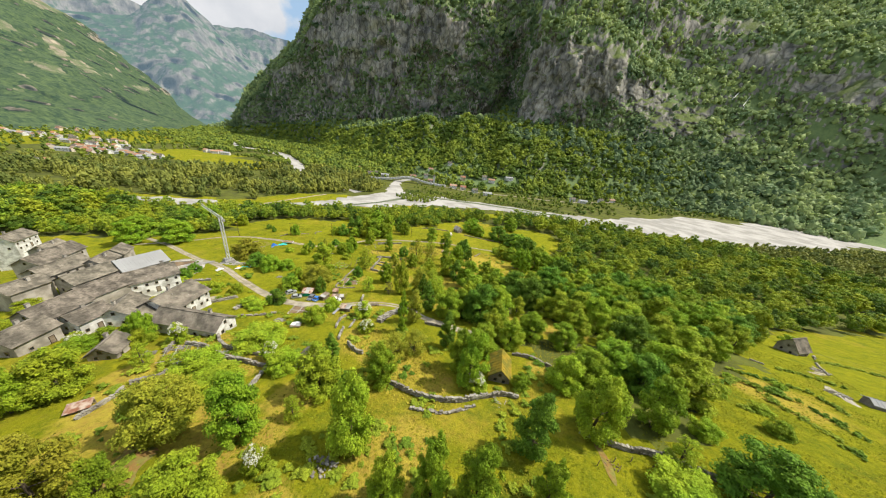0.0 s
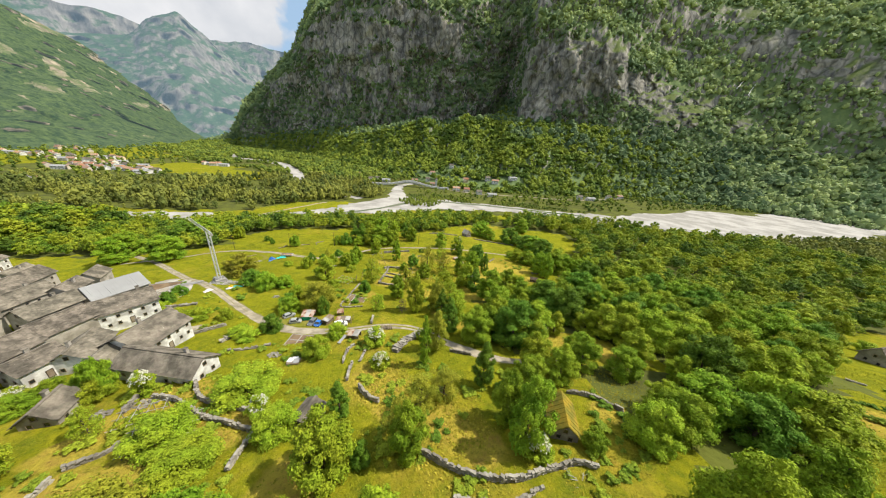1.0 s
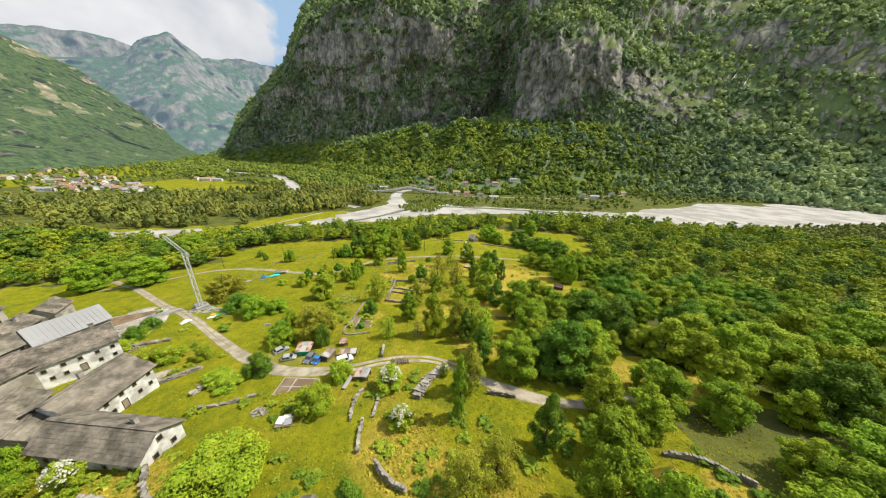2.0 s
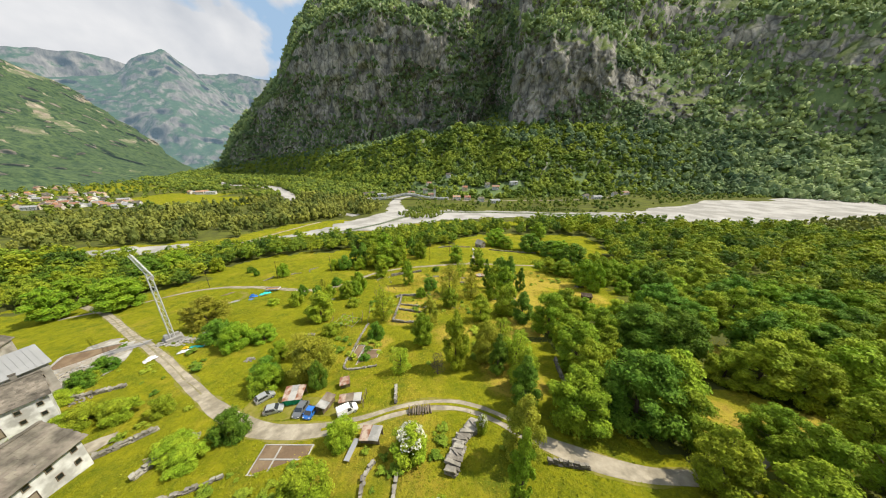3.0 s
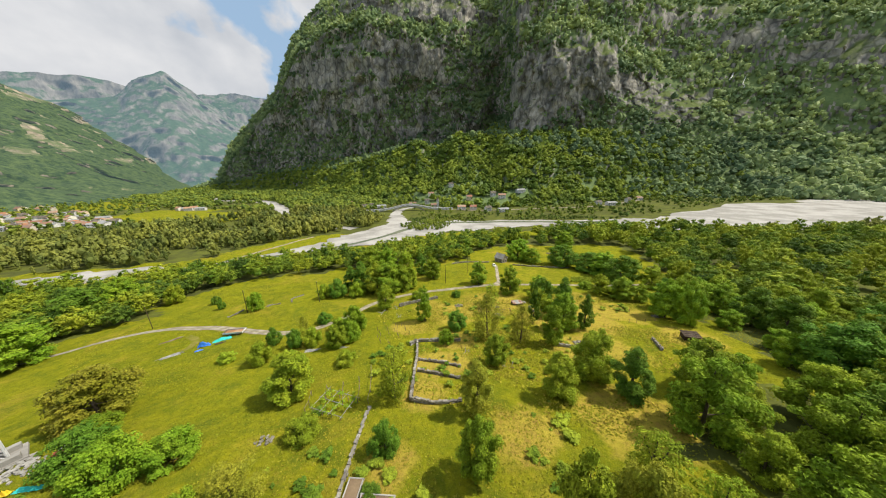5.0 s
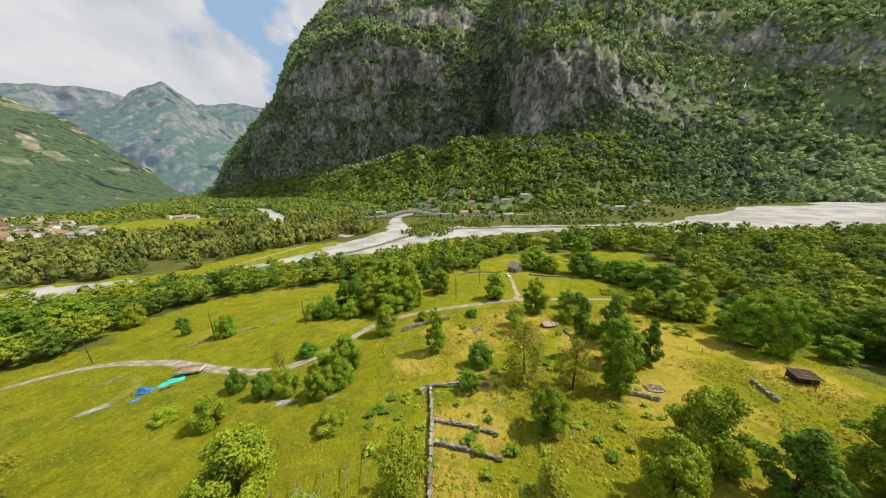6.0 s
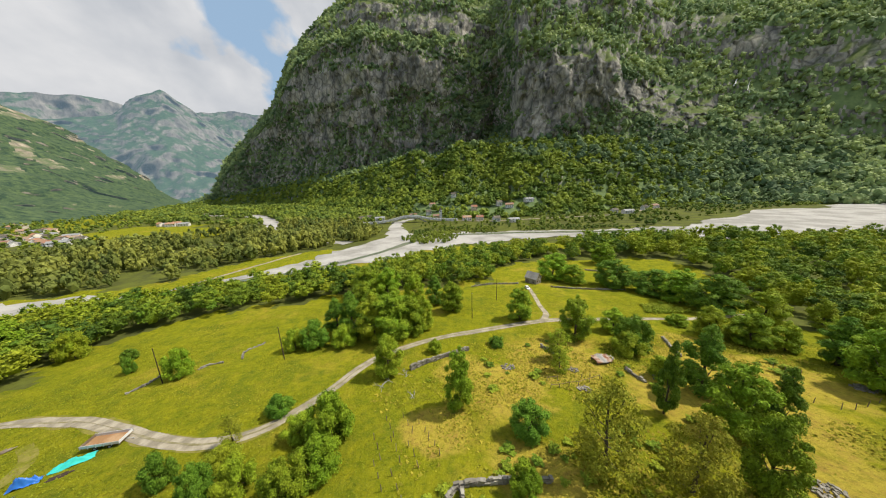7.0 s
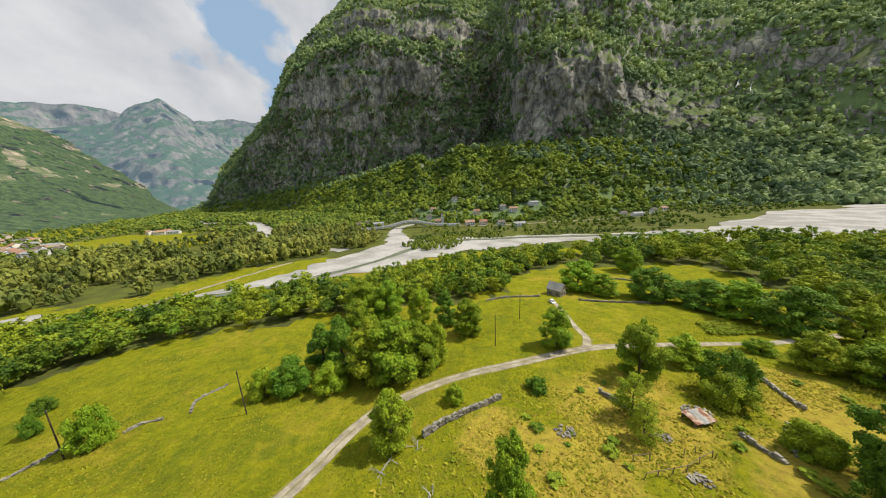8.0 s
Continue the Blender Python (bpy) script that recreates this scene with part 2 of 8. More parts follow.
    sub.inputs[1].default_value = -broken / 2
    l.new(add.outputs[0], sub.inputs[0])
    l.new(sep.outputs["Z"], add.inputs[2])
    mask = ramp(sub.outputs[0], steep_lo, steep_hi, (0, 0, 0), (1, 1, 1))
    mix = n.new("ShaderNodeMixRGB")
    l.new(mask.outputs[0], mix.inputs[0])
    l.new(stone.outputs[0], mix.inputs[1])
    l.new(veg.outputs[0], mix.inputs[2])
    l.new(mix.outputs[0], bsdf.inputs["Base Color"])
    bmp = n.new("ShaderNodeBump")
    bmp.inputs["Strength"].default_value, bmp.inputs["Distance"].default_value = 0.5, 0.12 / scale
    l.new(streak.outputs[0], bmp.inputs["Height"])
    l.new(bmp.outputs[0], bsdf.inputs["Normal"])
    if haze_glow:
        bsdf.inputs["Emission Color"].default_value = (*haze_glow, 1)
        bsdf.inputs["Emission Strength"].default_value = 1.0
    return m


M["massif"] = mountain_material("massif_rock", (0.075, 0.105, 0.032), (0.125, 0.16, 0.048), (0.16, 0.16, 0.155), (0.42, 0.395, 0.35), 0.45, 0.70, 0.022)
# forest floor of the massif, its green paled and blued like haze
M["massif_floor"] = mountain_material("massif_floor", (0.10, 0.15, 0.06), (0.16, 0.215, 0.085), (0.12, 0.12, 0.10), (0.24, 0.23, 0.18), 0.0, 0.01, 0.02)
# valley side, scars and far range emit a faint blue in place of haze
M["left_hill"] = mountain_material("left_hill", (0.006, 0.022, 0.006), (0.085, 0.12, 0.034), (0.15, 0.13, 0.105), (0.36, 0.30, 0.24), 0.05, 0.25, 0.008, haze_glow=(0.030, 0.046, 0.052), broken=2.4)
M["scar_rock"] = mountain_material("scar_rock", (0.06, 0.085, 0.03), (0.12, 0.14, 0.05), (0.20, 0.16, 0.12), (0.44, 0.36, 0.27), 0.5, 0.95, 0.02, haze_glow=(0.030, 0.046, 0.052), broken=1.6)
M["far_range"] = mountain_material("far_range", (0.026, 0.055, 0.03), (0.06, 0.092, 0.042), (0.13, 0.12, 0.115), (0.23, 0.21, 0.19), 0.38, 0.80, 0.011, haze_glow=(0.070, 0.115, 0.155), broken=2.2)


DRY_PATCHES = [(-31, 11, 4), (-23, 13, 3), (72, 42, 9), (-24, 108, 7), (-27, 99, 5), (-20, 118, 7), (-13, 44, 5), (-3, 37, 5), (2, 34, 3.5), (-45, 40, 6), (-33, 35, 5), (23, 42, 4), (8, 130, 11), (-8, 143, 12), (10, 112, 11), (4, 92, 9), (20, 140, 10), (38, 60, 5), (24, 61, 7), (33, 60, 6), (42, 81, 5), (-2, 72, 7), (-3, 20, 8), (-20, 134, 9), (16, 128, 12), (30, 136, 11), (-28, 141, 6), (0, 151, 6), (27, 150, 7), (-32, 126, 6), (36, 118, 8), (-30, 86, 4), (-12, 90, 6), (-36, 38, 4), (-28, 36.5, 3), (-48, 37, 5), (-15.5, 46, 6.5), (-11, 40, 4), (-40, 34, 4), (-45, 25, 6), (-37, 21, 6), (-28, 22, 6), (-20, 22, 4), (-14, 12, 5), (-50, 31, 4), (-38, 28, 6), (-34, 15, 5), (-24, 18, 5), (-42, 20, 5), (-20, 28, 5)]


def grass_material():
    """Meadow: green and dry yellow grass mixed at three scales, worn earthy spots."""
    m = bpy.data.materials.new("meadow")
    m.use_nodes = True
    n, l = m.node_tree.nodes, m.node_tree.links
    bsdf = n["Principled BSDF"]
    bsdf.inputs["Roughness"].default_value, bsdf.inputs["Specular IOR Level"].default_value = 0.95, 0.03
    geo = n.new("ShaderNodeNewGeometry")

    def tex(s, detail, rough=0.6):
        t = n.new("ShaderNodeTexNoise")
        t.inputs["Scale"].default_value, t.inputs["Detail"].default_value, t.inputs["Roughness"].default_value = s, detail, rough
        l.new(geo.outputs["Position"], t.inputs["Vector"])
        return t.outputs[0]

    def mixer(fac, a, b, lo, hi):
        r = n.new("ShaderNodeValToRGB")
        r.color_ramp.elements[0].position, r.color_ramp.elements[1].position = lo, hi
        l.new(fac, r.inputs[0])
        x = n.new("ShaderNodeMixRGB")
        l.new(r.outputs[0], x.inputs[0])
        for k, c in ((1, a), (2, b)):
            if isinstance(c, tuple):
                x.inputs[k].default_value = (*c, 1)
            else:
                l.new(c, x.inputs[k])
        return x.outputs[0]

    flat = n.new("ShaderNodeVectorMath")
    flat.operation = "MULTIPLY"
    flat.inputs[1].default_value = (1, 1, 0)
    l.new(geo.outputs["Position"], flat.inputs[0])

    def shift(sock, by):
        k = n.new("ShaderNodeMath")
        k.operation = "ADD"
        k.inputs[1].default_value = by
        l.new(sock, k.inputs[0])
        return k.outputs[0]

    green = mixer(tex(0.35, 8, 0.75), (0.14, 0.168, 0.008), (0.275, 0.266, 0.012), 0.36, 0.64)
    dry = mixer(tex(0.3, 8, 0.75), (0.36, 0.31, 0.028), (0.30, 0.21, 0.036), 0.4, 0.66)
    col = mixer(tex(0.035, 8, 0.75), green, dry, 0.52, 0.66)
    dull = mixer(tex(0.12, 8, 0.75), col, (0.10, 0.135, 0.012), 0.50, 0.68)
    # patches of dry, trodden or scythed grass: plan x, y and radius
    spread = None
    for px, py, pr in DRY_PATCHES:
        far = n.new("ShaderNodeVectorMath")
        far.operation = "DISTANCE"
        far.inputs[1].default_value = (px * K, py * K, 0)
        l.new(flat.outputs[0], far.inputs[0])
        fall = n.new("ShaderNodeMapRange")
        fall.inputs["From Min"].default_value, fall.inputs["From Max"].default_value = pr * K * 1.3, pr * K * 0.4
        l.new(far.outputs["Value"], fall.inputs["Value"])
        if spread is None:
            spread = fall.outputs[0]
        else:
            top = n.new("ShaderNodeMath")
            top.operation = "MAXIMUM"
            l.new(spread, top.inputs[0])
            l.new(fall.outputs[0], top.inputs[1])
            spread = top.outputs[0]
    ragged = n.new("ShaderNodeMath")
    ragged.operation = "MULTIPLY_ADD"
    ragged.inputs[1].default_value = 1.6
    l.new(tex(0.16, 6, 0.7), ragged.inputs[0])
    l.new(spread, ragged.inputs[2])
    straw = mixer(tex(0.5, 8, 0.8), (0.40, 0.325, 0.045), (0.30, 0.19, 0.05), 0.46, 0.68)
    dried = mixer(shift(ragged.outputs[0], -0.9), dull, straw, 0.30, 0.62)
    dark = mixer(tex(1.1, 8, 0.85), dried, (0.075, 0.095, 0.012), 0.50, 0.72)
    fleck = mixer(tex(4.0, 6, 0.85), dark, (0.40, 0.36, 0.06), 0.53, 0.78)
    l.new(fleck, bsdf.inputs["Base Color"])
    b = n.new("ShaderNodeBump")
    b.inputs["Strength"].default_value, b.inputs["Distance"].default_value = 1.0, 0.5
    l.new(tex(0.9, 8, 0.75), b.inputs["Height"])
    l.new(b.outputs[0], bsdf.inputs["Normal"])
    return m


M["grass"] = grass_material()
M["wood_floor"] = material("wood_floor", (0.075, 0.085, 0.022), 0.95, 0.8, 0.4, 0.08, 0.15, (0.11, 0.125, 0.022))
M["verge"] = material("verge", (0.17, 0.175, 0.018), 0.95, 1.5, 0.4, 0.5, 0.1, (0.23, 0.205, 0.05))


# ---- helpers for meshes ----
def mesh_from(name, verts, faces, mat=None, smooth=False, normals=None):
    """A mesh from numpy vertices and equal-sided faces; leaves may take the rounded normals of their crown."""
    verts, faces = np.asarray(verts, np.float32), np.asarray(faces, np.int32)
    me = bpy.data.meshes.new(name)
    me.vertices.add(len(verts))
    me.vertices.foreach_set("co", verts.ravel())
    k = faces.shape[1]
    me.loops.add(faces.size)
    me.loops.foreach_set("vertex_index", faces.ravel())
    me.polygons.add(len(faces))
    me.polygons.foreach_set("loop_start", np.arange(0, faces.size, k, dtype=np.int32))
    me.polygons.foreach_set("use_smooth", np.full(len(faces), smooth))
    me.update(calc_edges=True)
    me.validate()
    if normals is not None:
        att = me.attributes.new("custom_normal", "FLOAT_VECTOR", "POINT")
        att.data.foreach_set("vector", np.asarray(normals, np.float32).ravel())
        me.update()
    if mat:
        me.materials.append(mat)
    return me


def part(name, bm, mat, parent, label=""):
    """Links a bmesh as one mesh object under a thing or a part."""
    me = bpy.data.meshes.new(name)
    bm.to_mesh(me)
    bm.free()
    if mat:
        me.materials.append(mat)
    ob = new(name, me)
    ob.parent = parent
    return tagged(ob, label) if label else ob


def grid_faces(nu, nv):
    i, j = np.meshgrid(np.arange(nu - 1), np.arange(nv - 1), indexing="ij")
    a = (i * nv + j).ravel()
    return np.stack([a, a + nv, a + nv + 1, a + 1], 1)


def vnoise(p, octaves=4, gain=0.5):
    """Smooth value noise of points (n, 3), about -1 to 1."""
    p = np.asarray(p, float)
    total, amp = np.zeros(len(p)), 1.0
    for o in range(octaves):
        q = p * 2.0 ** o + 17.3 * o
        c = np.floor(q).astype(np.int64)
        f = q - c
        f = f * f * (3 - 2 * f)
        acc = np.zeros(len(p))
        for dx in (0, 1):
            for dy in (0, 1):
                for dz in (0, 1):
                    h = (c[:, 0] + dx) * 374761393 + (c[:, 1] + dy) * 668265263 + (c[:, 2] + dz) * 2147483647
                    h = (h ^ (h >> 13)) * 1274126177 & 0x7FFFFFFF
                    h = (h ^ (h >> 16)) & 0xFFFF
                    w = (f[:, 0] if dx else 1 - f[:, 0]) * (f[:, 1] if dy else 1 - f[:, 1]) * (f[:, 2] if dz else 1 - f[:, 2])
                    acc += w * (h / 32767.5 - 1)
        total += amp * acc
        amp *= gain
    return total


def smooth01(x, a, b):
    t = np.clip((x - a) / (b - a), 0, 1)
    return t * t * (3 - 2 * t)


def height(x, y):
    """The ground: a fan that falls from the village to the flat valley floor (metres)."""
    x, y = np.asarray(x, float) / K, np.asarray(y, float) / K
    xc, yc = np.clip(x, -160, 150), np.clip(y, -90, 357)
    fan = 25.1 + 0.0645 * xc - 0.254 * yc - 0.0006 * xc * yc + 0.000355 * yc * yc - 0.00042 * xc * xc
    fan = fan + 2.6 * np.exp(-((x + 78) / 20) ** 2 - ((y - 86) / 13) ** 2)
    fan = fan + 3.4 * np.exp(-((x + 103) / 17) ** 2 - ((y - 61) / 12) ** 2)
    z = np.logaddexp(fan / 3, -14.0 / 3) * 3
    z = z + (-13.2 - z) * smooth01(y, 200, 340)
    return z * K


def bumps(x, y):
    x, y = np.atleast_1d(np.asarray(x, float)), np.atleast_1d(np.asarray(y, float))
    near = 1 - smooth01(np.hypot(x, y - 130), 280, 420)
    return vnoise(np.stack([x / 14, y / 14, 0 * x], 1), 2) * 0.28 * near


def ground_at(x, y):
    return float(height(x, y) + bumps(x, y)[0])


def axis(lo, hi, step, far):
    a = list(np.arange(lo, hi + 0.1, step))
    s = step
    while a[-1] < far:
        s *= 1.25
        a.append(a[-1] + s)
    s = step
    while a[0] > -far:
        s *= 1.25
        a.insert(0, a[0] - s)
    return np.array(a)


gx, gy = axis(-240, 240, 3.0, 5200), axis(-80, 400, 3.0, 5200)
GX, GY = np.meshgrid(gx, gy, indexing="ij")
gv = np.stack([GX.ravel(), GY.ravel(), height(GX.ravel(), GY.ravel()) + bumps(GX.ravel(), GY.ravel())], 1)
ground = new("ground", mesh_from("ground", gv, grid_faces(len(gx), len(gy)), M["grass"], True))
tagged(ground, "bright green and dry yellow meadow grass falling to a valley floor", "ground", kind="structure")


def ground_face_z(x, y):
    """Height on the ground's mesh itself, between its grid lines."""
    i = np.clip(np.searchsorted(gx, x) - 1, 0, len(gx) - 2)
    j = np.clip(np.searchsorted(gy, y) - 1, 0, len(gy) - 2)
    u, w = (x - gx[i]) / (gx[i + 1] - gx[i]), (y - gy[j]) / (gy[j + 1] - gy[j])
    Z = gv[:, 2].reshape(len(gx), len(gy))
    return Z[i, j] * (1 - u) * (1 - w) + Z[i + 1, j] * u * (1 - w) + Z[i, j + 1] * (1 - u) * w + Z[i + 1, j + 1] * u * w


def curve_through(points, step):
    """A smooth line through plan points (x, y, width), resampled about every step metres."""
    p = np.array(points, float) * K
    p = np.vstack([2 * p[0] - p[1], p, 2 * p[-1] - p[-2]])
    out = []
    for i in range(1, len(p) - 2):
        n = max(2, int(np.hypot(*(p[i + 1] - p[i])[:2]) / step))
        t = np.arange(n)[:, None] / n
        out.append(0.5 * (2 * p[i] + (p[i + 1] - p[i - 1]) * t + (2 * p[i - 1] - 5 * p[i] + 4 * p[i + 1] - p[i + 2]) * t ** 2 + (3 * p[i] - p[i - 1] - 3 * p[i + 1] + p[i + 2]) * t ** 3))
    out.append(p[-2:-1])
    return np.vstack(out)


def ribbon(name, points, mat, lift, step=1.5, across=8, rough=0.12, label="", category="", kind="structure", span=(-1.0, 1.0)):
    """A strip that lies on the ground along a line, with an uneven edge."""
    c = curve_through(points, step)
    d = np.gradient(c[:, :2], axis=0)
    d /= np.linalg.norm(d, axis=1)[:, None] + 1e-9
    nrm = np.stack([-d[:, 1], d[:, 0]], 1)
    u = np.linspace(span[0], span[1], across)
    side = np.abs(u)[None, :] * np.sign(u)[None, :]
    edge = 1 + rough * np.stack([vnoise(np.stack([c[:, 0] / (4 + c[:, 2] / 3), c[:, 1] / (4 + c[:, 2] / 3), np.full(len(c), np.sign(s) * 9.0)], 1), 3) for s in u], 1)
    off = side * c[:, 2:3] / 2 * edge
    X = c[:, 0:1] + nrm[:, 0:1] * off
    Y = c[:, 1:2] + nrm[:, 1:2] * off
    Z = ground_face_z(X.ravel(), Y.ravel()) + lift
    v = np.stack([X.ravel(), Y.ravel(), Z], 1)
    ob = new(name, mesh_from(name, v, grid_faces(len(c), across)[:, ::-1], mat, True))
    return tagged(ob, label, category, kind=kind)


# gravel tracks
ROAD_MAIN = [(-190, 138, 2.1), (-147, 121, 2.1), (-128, 111.5, 2.1), (-90, 89, 2.1), (-69.5, 77.2, 2.0), (-57.5, 70.2, 2.1), (-50.4, 66.0, 2.6), (-44.4, 63.2, 2.8), (-38, 61.6, 2.5), (-32, 61.6, 2.5), (-27, 62.8, 2.3), (-21.7, 64.8, 2.2), (-15.8, 65.9, 2.2), (-11, 65.2, 2.2), (-6.5, 62.8, 2.2), (-3, 59.6, 2.2), (1, 57.2, 2.7), (5, 55.4, 2.4), (11, 54.2, 2.0), (18, 54.6, 1.8), (27, 58, 1.6)]
ROAD_UPPER = [(-150, 114, 1.8), (-131, 124, 1.8), (-122, 130, 1.9), (-110, 134, 2.0), (-93, 133, 2.3), (-71, 126.5, 2.2), (-60, 127, 2.0), (-53, 134.5, 2.0), (-47, 145.5, 2.0), (-39.5, 151.6, 2.0), (-28.7, 156.5, 2.0), (-16, 160, 2.1), (1, 165, 2.3), (20, 165.6, 1.9), (43, 166, 1.8), (75, 172, 1.8)]
ROAD_HUT = [(-2, 164.5, 2.0), (1.2, 170, 1.7), (2, 177, 1.5), (4.2, 190, 1.4), (5.5, 199, 1.4)]
ROAD_VALLEY = [(-25, 447, 4), (30, 424, 4), (110, 430, 4), (200, 440, 4), (325, 512, 4), (420, 560, 4), (500, 592, 4), (620, 640, 4)]
ROAD_FIELD = [(-210, 188, 2.6), (-190, 200, 2.6), (-168, 206, 2.6), (-160, 220, 2.6), (-150, 245, 2.6), (-140, 272, 2.6), (-135, 286, 2.6)]
for line in (ROAD_MAIN, ROAD_UPPER, ROAD_HUT):
    ribbon("verge", [(x, y, w + 0.45) for x, y, w in line], M["verge"], 0.035, 1.0, 12, 0.35, label="worn dusty grass edge of a gravel track", category="verge")
ribbon("yard", [(-95, 74.5, 4), (-94, 78, 5), (-91.5, 82, 6), (-88.5, 86, 5.5)], M["gravel"], 0.05, 1.0, 10, 0.35, label="pale trodden rubble yard of a building site", category="yard")
ribbon("yard", [(-66.6, 57.6, 3), (-64.5, 60.2, 3.5), (-62.5, 62, 2)], M["gravel"], 0.05, 1.0, 10, 0.35, label="pale trodden yard below a white house", category="yard")
ribbon("footpath", [(110.5, 63.5, 0.5), (107.5, 60.2, 1.2), (104, 57.8, 1.6), (100.5, 57.4, 0.6)], M["gravel"], 0.05, 1.0, 8, 0.45, label="pale stony footpath past a ruined house", category="path")
ribbon("footpath", [(95, 50.5, 0.8), (93.4, 48.6, 1.8), (91.6, 46, 2.2), (90.4, 43.8, 1.4), (90, 42.6, 0.6)], M["rubble_ground"], 0.05, 1.0, 10, 0.5, label="pale stony ground beside a sheet-roofed shed", category="path")
ribbon("footpath", [(130, 78.5, 0.7), (140, 77, 0.8), (150, 72.5, 0.8), (160, 68, 0.7)], M["verge"], 0.05, 1.0, 6, 0.35, label="trodden pale path along the wood edge", category="path")
ribbon("footpath", [(24.4, 26.2, 0.3), (24.1, 24.4, 0.7), (23.9, 21.7, 0.9), (23.6, 20.2, 0.7), (23.4, 19.2, 0.2)], M["red_earth"], 0.06, 0.4, 12, 0.6, label="reddish bare earth path through the grass", category="path")
ribbon("bare_ground", [(-34.2, 19.0, 0.6), (-32.8, 17.6, 2.6), (-31.4, 15.8, 3.4), (-30.2, 13.4, 2.8), (-29.4, 11.4, 0.8)], M["red_earth"], 0.05, 0.4, 16, 0.8, label="reddish-brown bare earth under a tree", category="bare ground")
ribbon("car_park", [(-47, 66.2, 3), (-42, 66.4, 4), (-36, 66.2, 4), (-30, 65.5, 3)], M["verge"], 0.045, 1.0, 10, 0.35, label="worn dry ground under parked cars", category="yard")
ribbon("road", ROAD_MAIN, M["gravel"], 0.06, 1.0, 10, 0.10, label="pale gravel track bending past parked cars", category="road")
ribbon("road", ROAD_UPPER, M["gravel"], 0.07, 1.0, 10, 0.1, label="pale gravel lane winding across the meadow", category="road")
ribbon("road", ROAD_HUT, M["gravel"], 0.075, 1.0, label="short gravel drive up to a stone hut", category="road")
ribbon("road", ROAD_FIELD, M["gravel"], 0.06, label="straight pale track along a river field", category="road")
ribbon("road", ROAD_VALLEY, M["gravel"], 0.5, 4.0, 6, 0.03, label="pale valley road below the wooded apron", category="road")
ribbon("drive", [(-97, 128.8, 1.6), (-92, 126, 1.8), (-89.5, 122, 2.0), (-90.5, 118, 1.6)][::-1], M["verge"], 0.05, 1.0, label="bare earth turn-off beside a trailer", category="track")
ribbon("grass_strip", [p[:2] + (0.5,) for p in ROAD_MAIN[9:16]], M["grass"], 0.12, 1.0, 4, 0.3, label="green grass strip between the wheel tracks", category="grass strip")
ribbon("grass_strip", [p[:2] + (0.3,) for p in ROAD_MAIN[1:6]], M["rut"], 0.10, 1.0, 4, 0.9, label="worn grassy strip between the wheel tracks", category="grass strip")
ribbon("grass_strip", [p[:2] + (0.3,) for p in ROAD_UPPER[3:13]], M["rut"], 0.11, 1.0, 4, 0.9, label="worn grassy strip between the wheel tracks", category="grass strip")
ribbon("yard", [(-107, 93, 6), (-102, 89, 9), (-95, 83, 10), (-88, 76, 9), (-84, 71, 5)], M["rubble_ground"], 0.05, 1.0, 14, 0.4, label="pale dusty ground of a building site strewn with rubble", category="yard")
ribbon("yard", [(-94, 83.5, 4), (-90.5, 86.2, 5), (-87, 88.4, 4)], M["concrete"], 0.09, 1.0, 8, 0.15, label="smooth grey concrete pad beside the track", category="yard")
# river bed, side stream and water
RIVER = [(-520, 60, 60), (-300, 158, 16), (-238, 189, 20), (-202, 203, 22), (-180, 206, 5), (-150, 222, 3), (-116, 244, 22), (-86, 276, 60), (-50, 312, 66), (20, 328, 40), (100, 322, 30), (180, 312, 50), (270, 322, 90), (400, 370, 120), (600, 405, 110), (900, 430, 110), (1600, 380, 110)]
STREAM = [(-60, 312, 34), (-74, 360, 22), (-84, 410, 14), (-84, 446, 12), (-70, 476, 8)]
UPPER_STREAM = [(-110, 318, 12), (-150, 338, 9), (-200, 360, 11), (-226, 400, 14), (-262, 462, 15), (-302, 515, 26), (-352, 575, 24), (-403, 628, 30), (-467, 656, 20), (-560, 700, 10), (-700, 930, 14)]
ribbon("river_bed", RIVER, M["shingle"], 0.35, 5.0, 16, 0.3, label="broad white shingle river bed", category="river bed")
ribbon("river_bed", STREAM, M["shingle"], 0.40, 5.0, 8, 0.3, label="white gravel bed of a side stream", category="river bed")
ribbon("river_bed", UPPER_STREAM, M["shingle"], 0.42, 5.0, 8, 0.3, label="pale shingle stream coming down the valley", category="river bed")
ribbon("water", [(-150, 216, 4), (-112, 233, 5), (-80, 270, 5), (-40, 330, 6), (20, 338, 7), (100, 330, 7), (150, 322, 6)], M["water"], 0.5, 4.0, 5, 0.25, label="shallow grey-green river water", category="water")


# ---- mountains, as a line of stations seen from a point on the fan ----
CENTRE = np.array([-34.0, 111.0]) * K


def station_table(rows, az):
    r = np.array(rows, float)
    out = []
    for k in range(1, r.shape[1]):
        out.append(np.interp(az, r[:, 0], r[:, k]))
    return out


def cells(p, warp=0.4):
    """Steps of rock: one value for each cell of a warped lattice, from -1 to 1."""
    c = np.floor(p + warp * np.stack([vnoise(p * 1.3 + k * 31, 3) for k in range(3)], 1)).astype(np.int64)
    h = c[:, 0] * 374761393 + c[:, 1] * 668265263 + c[:, 2] * 2147483647
    h = (h ^ (h >> 13)) * 1274126177 & 0x7FFFFFFF
    return ((h ^ (h >> 16)) & 0xFFFF) / 32767.5 - 1


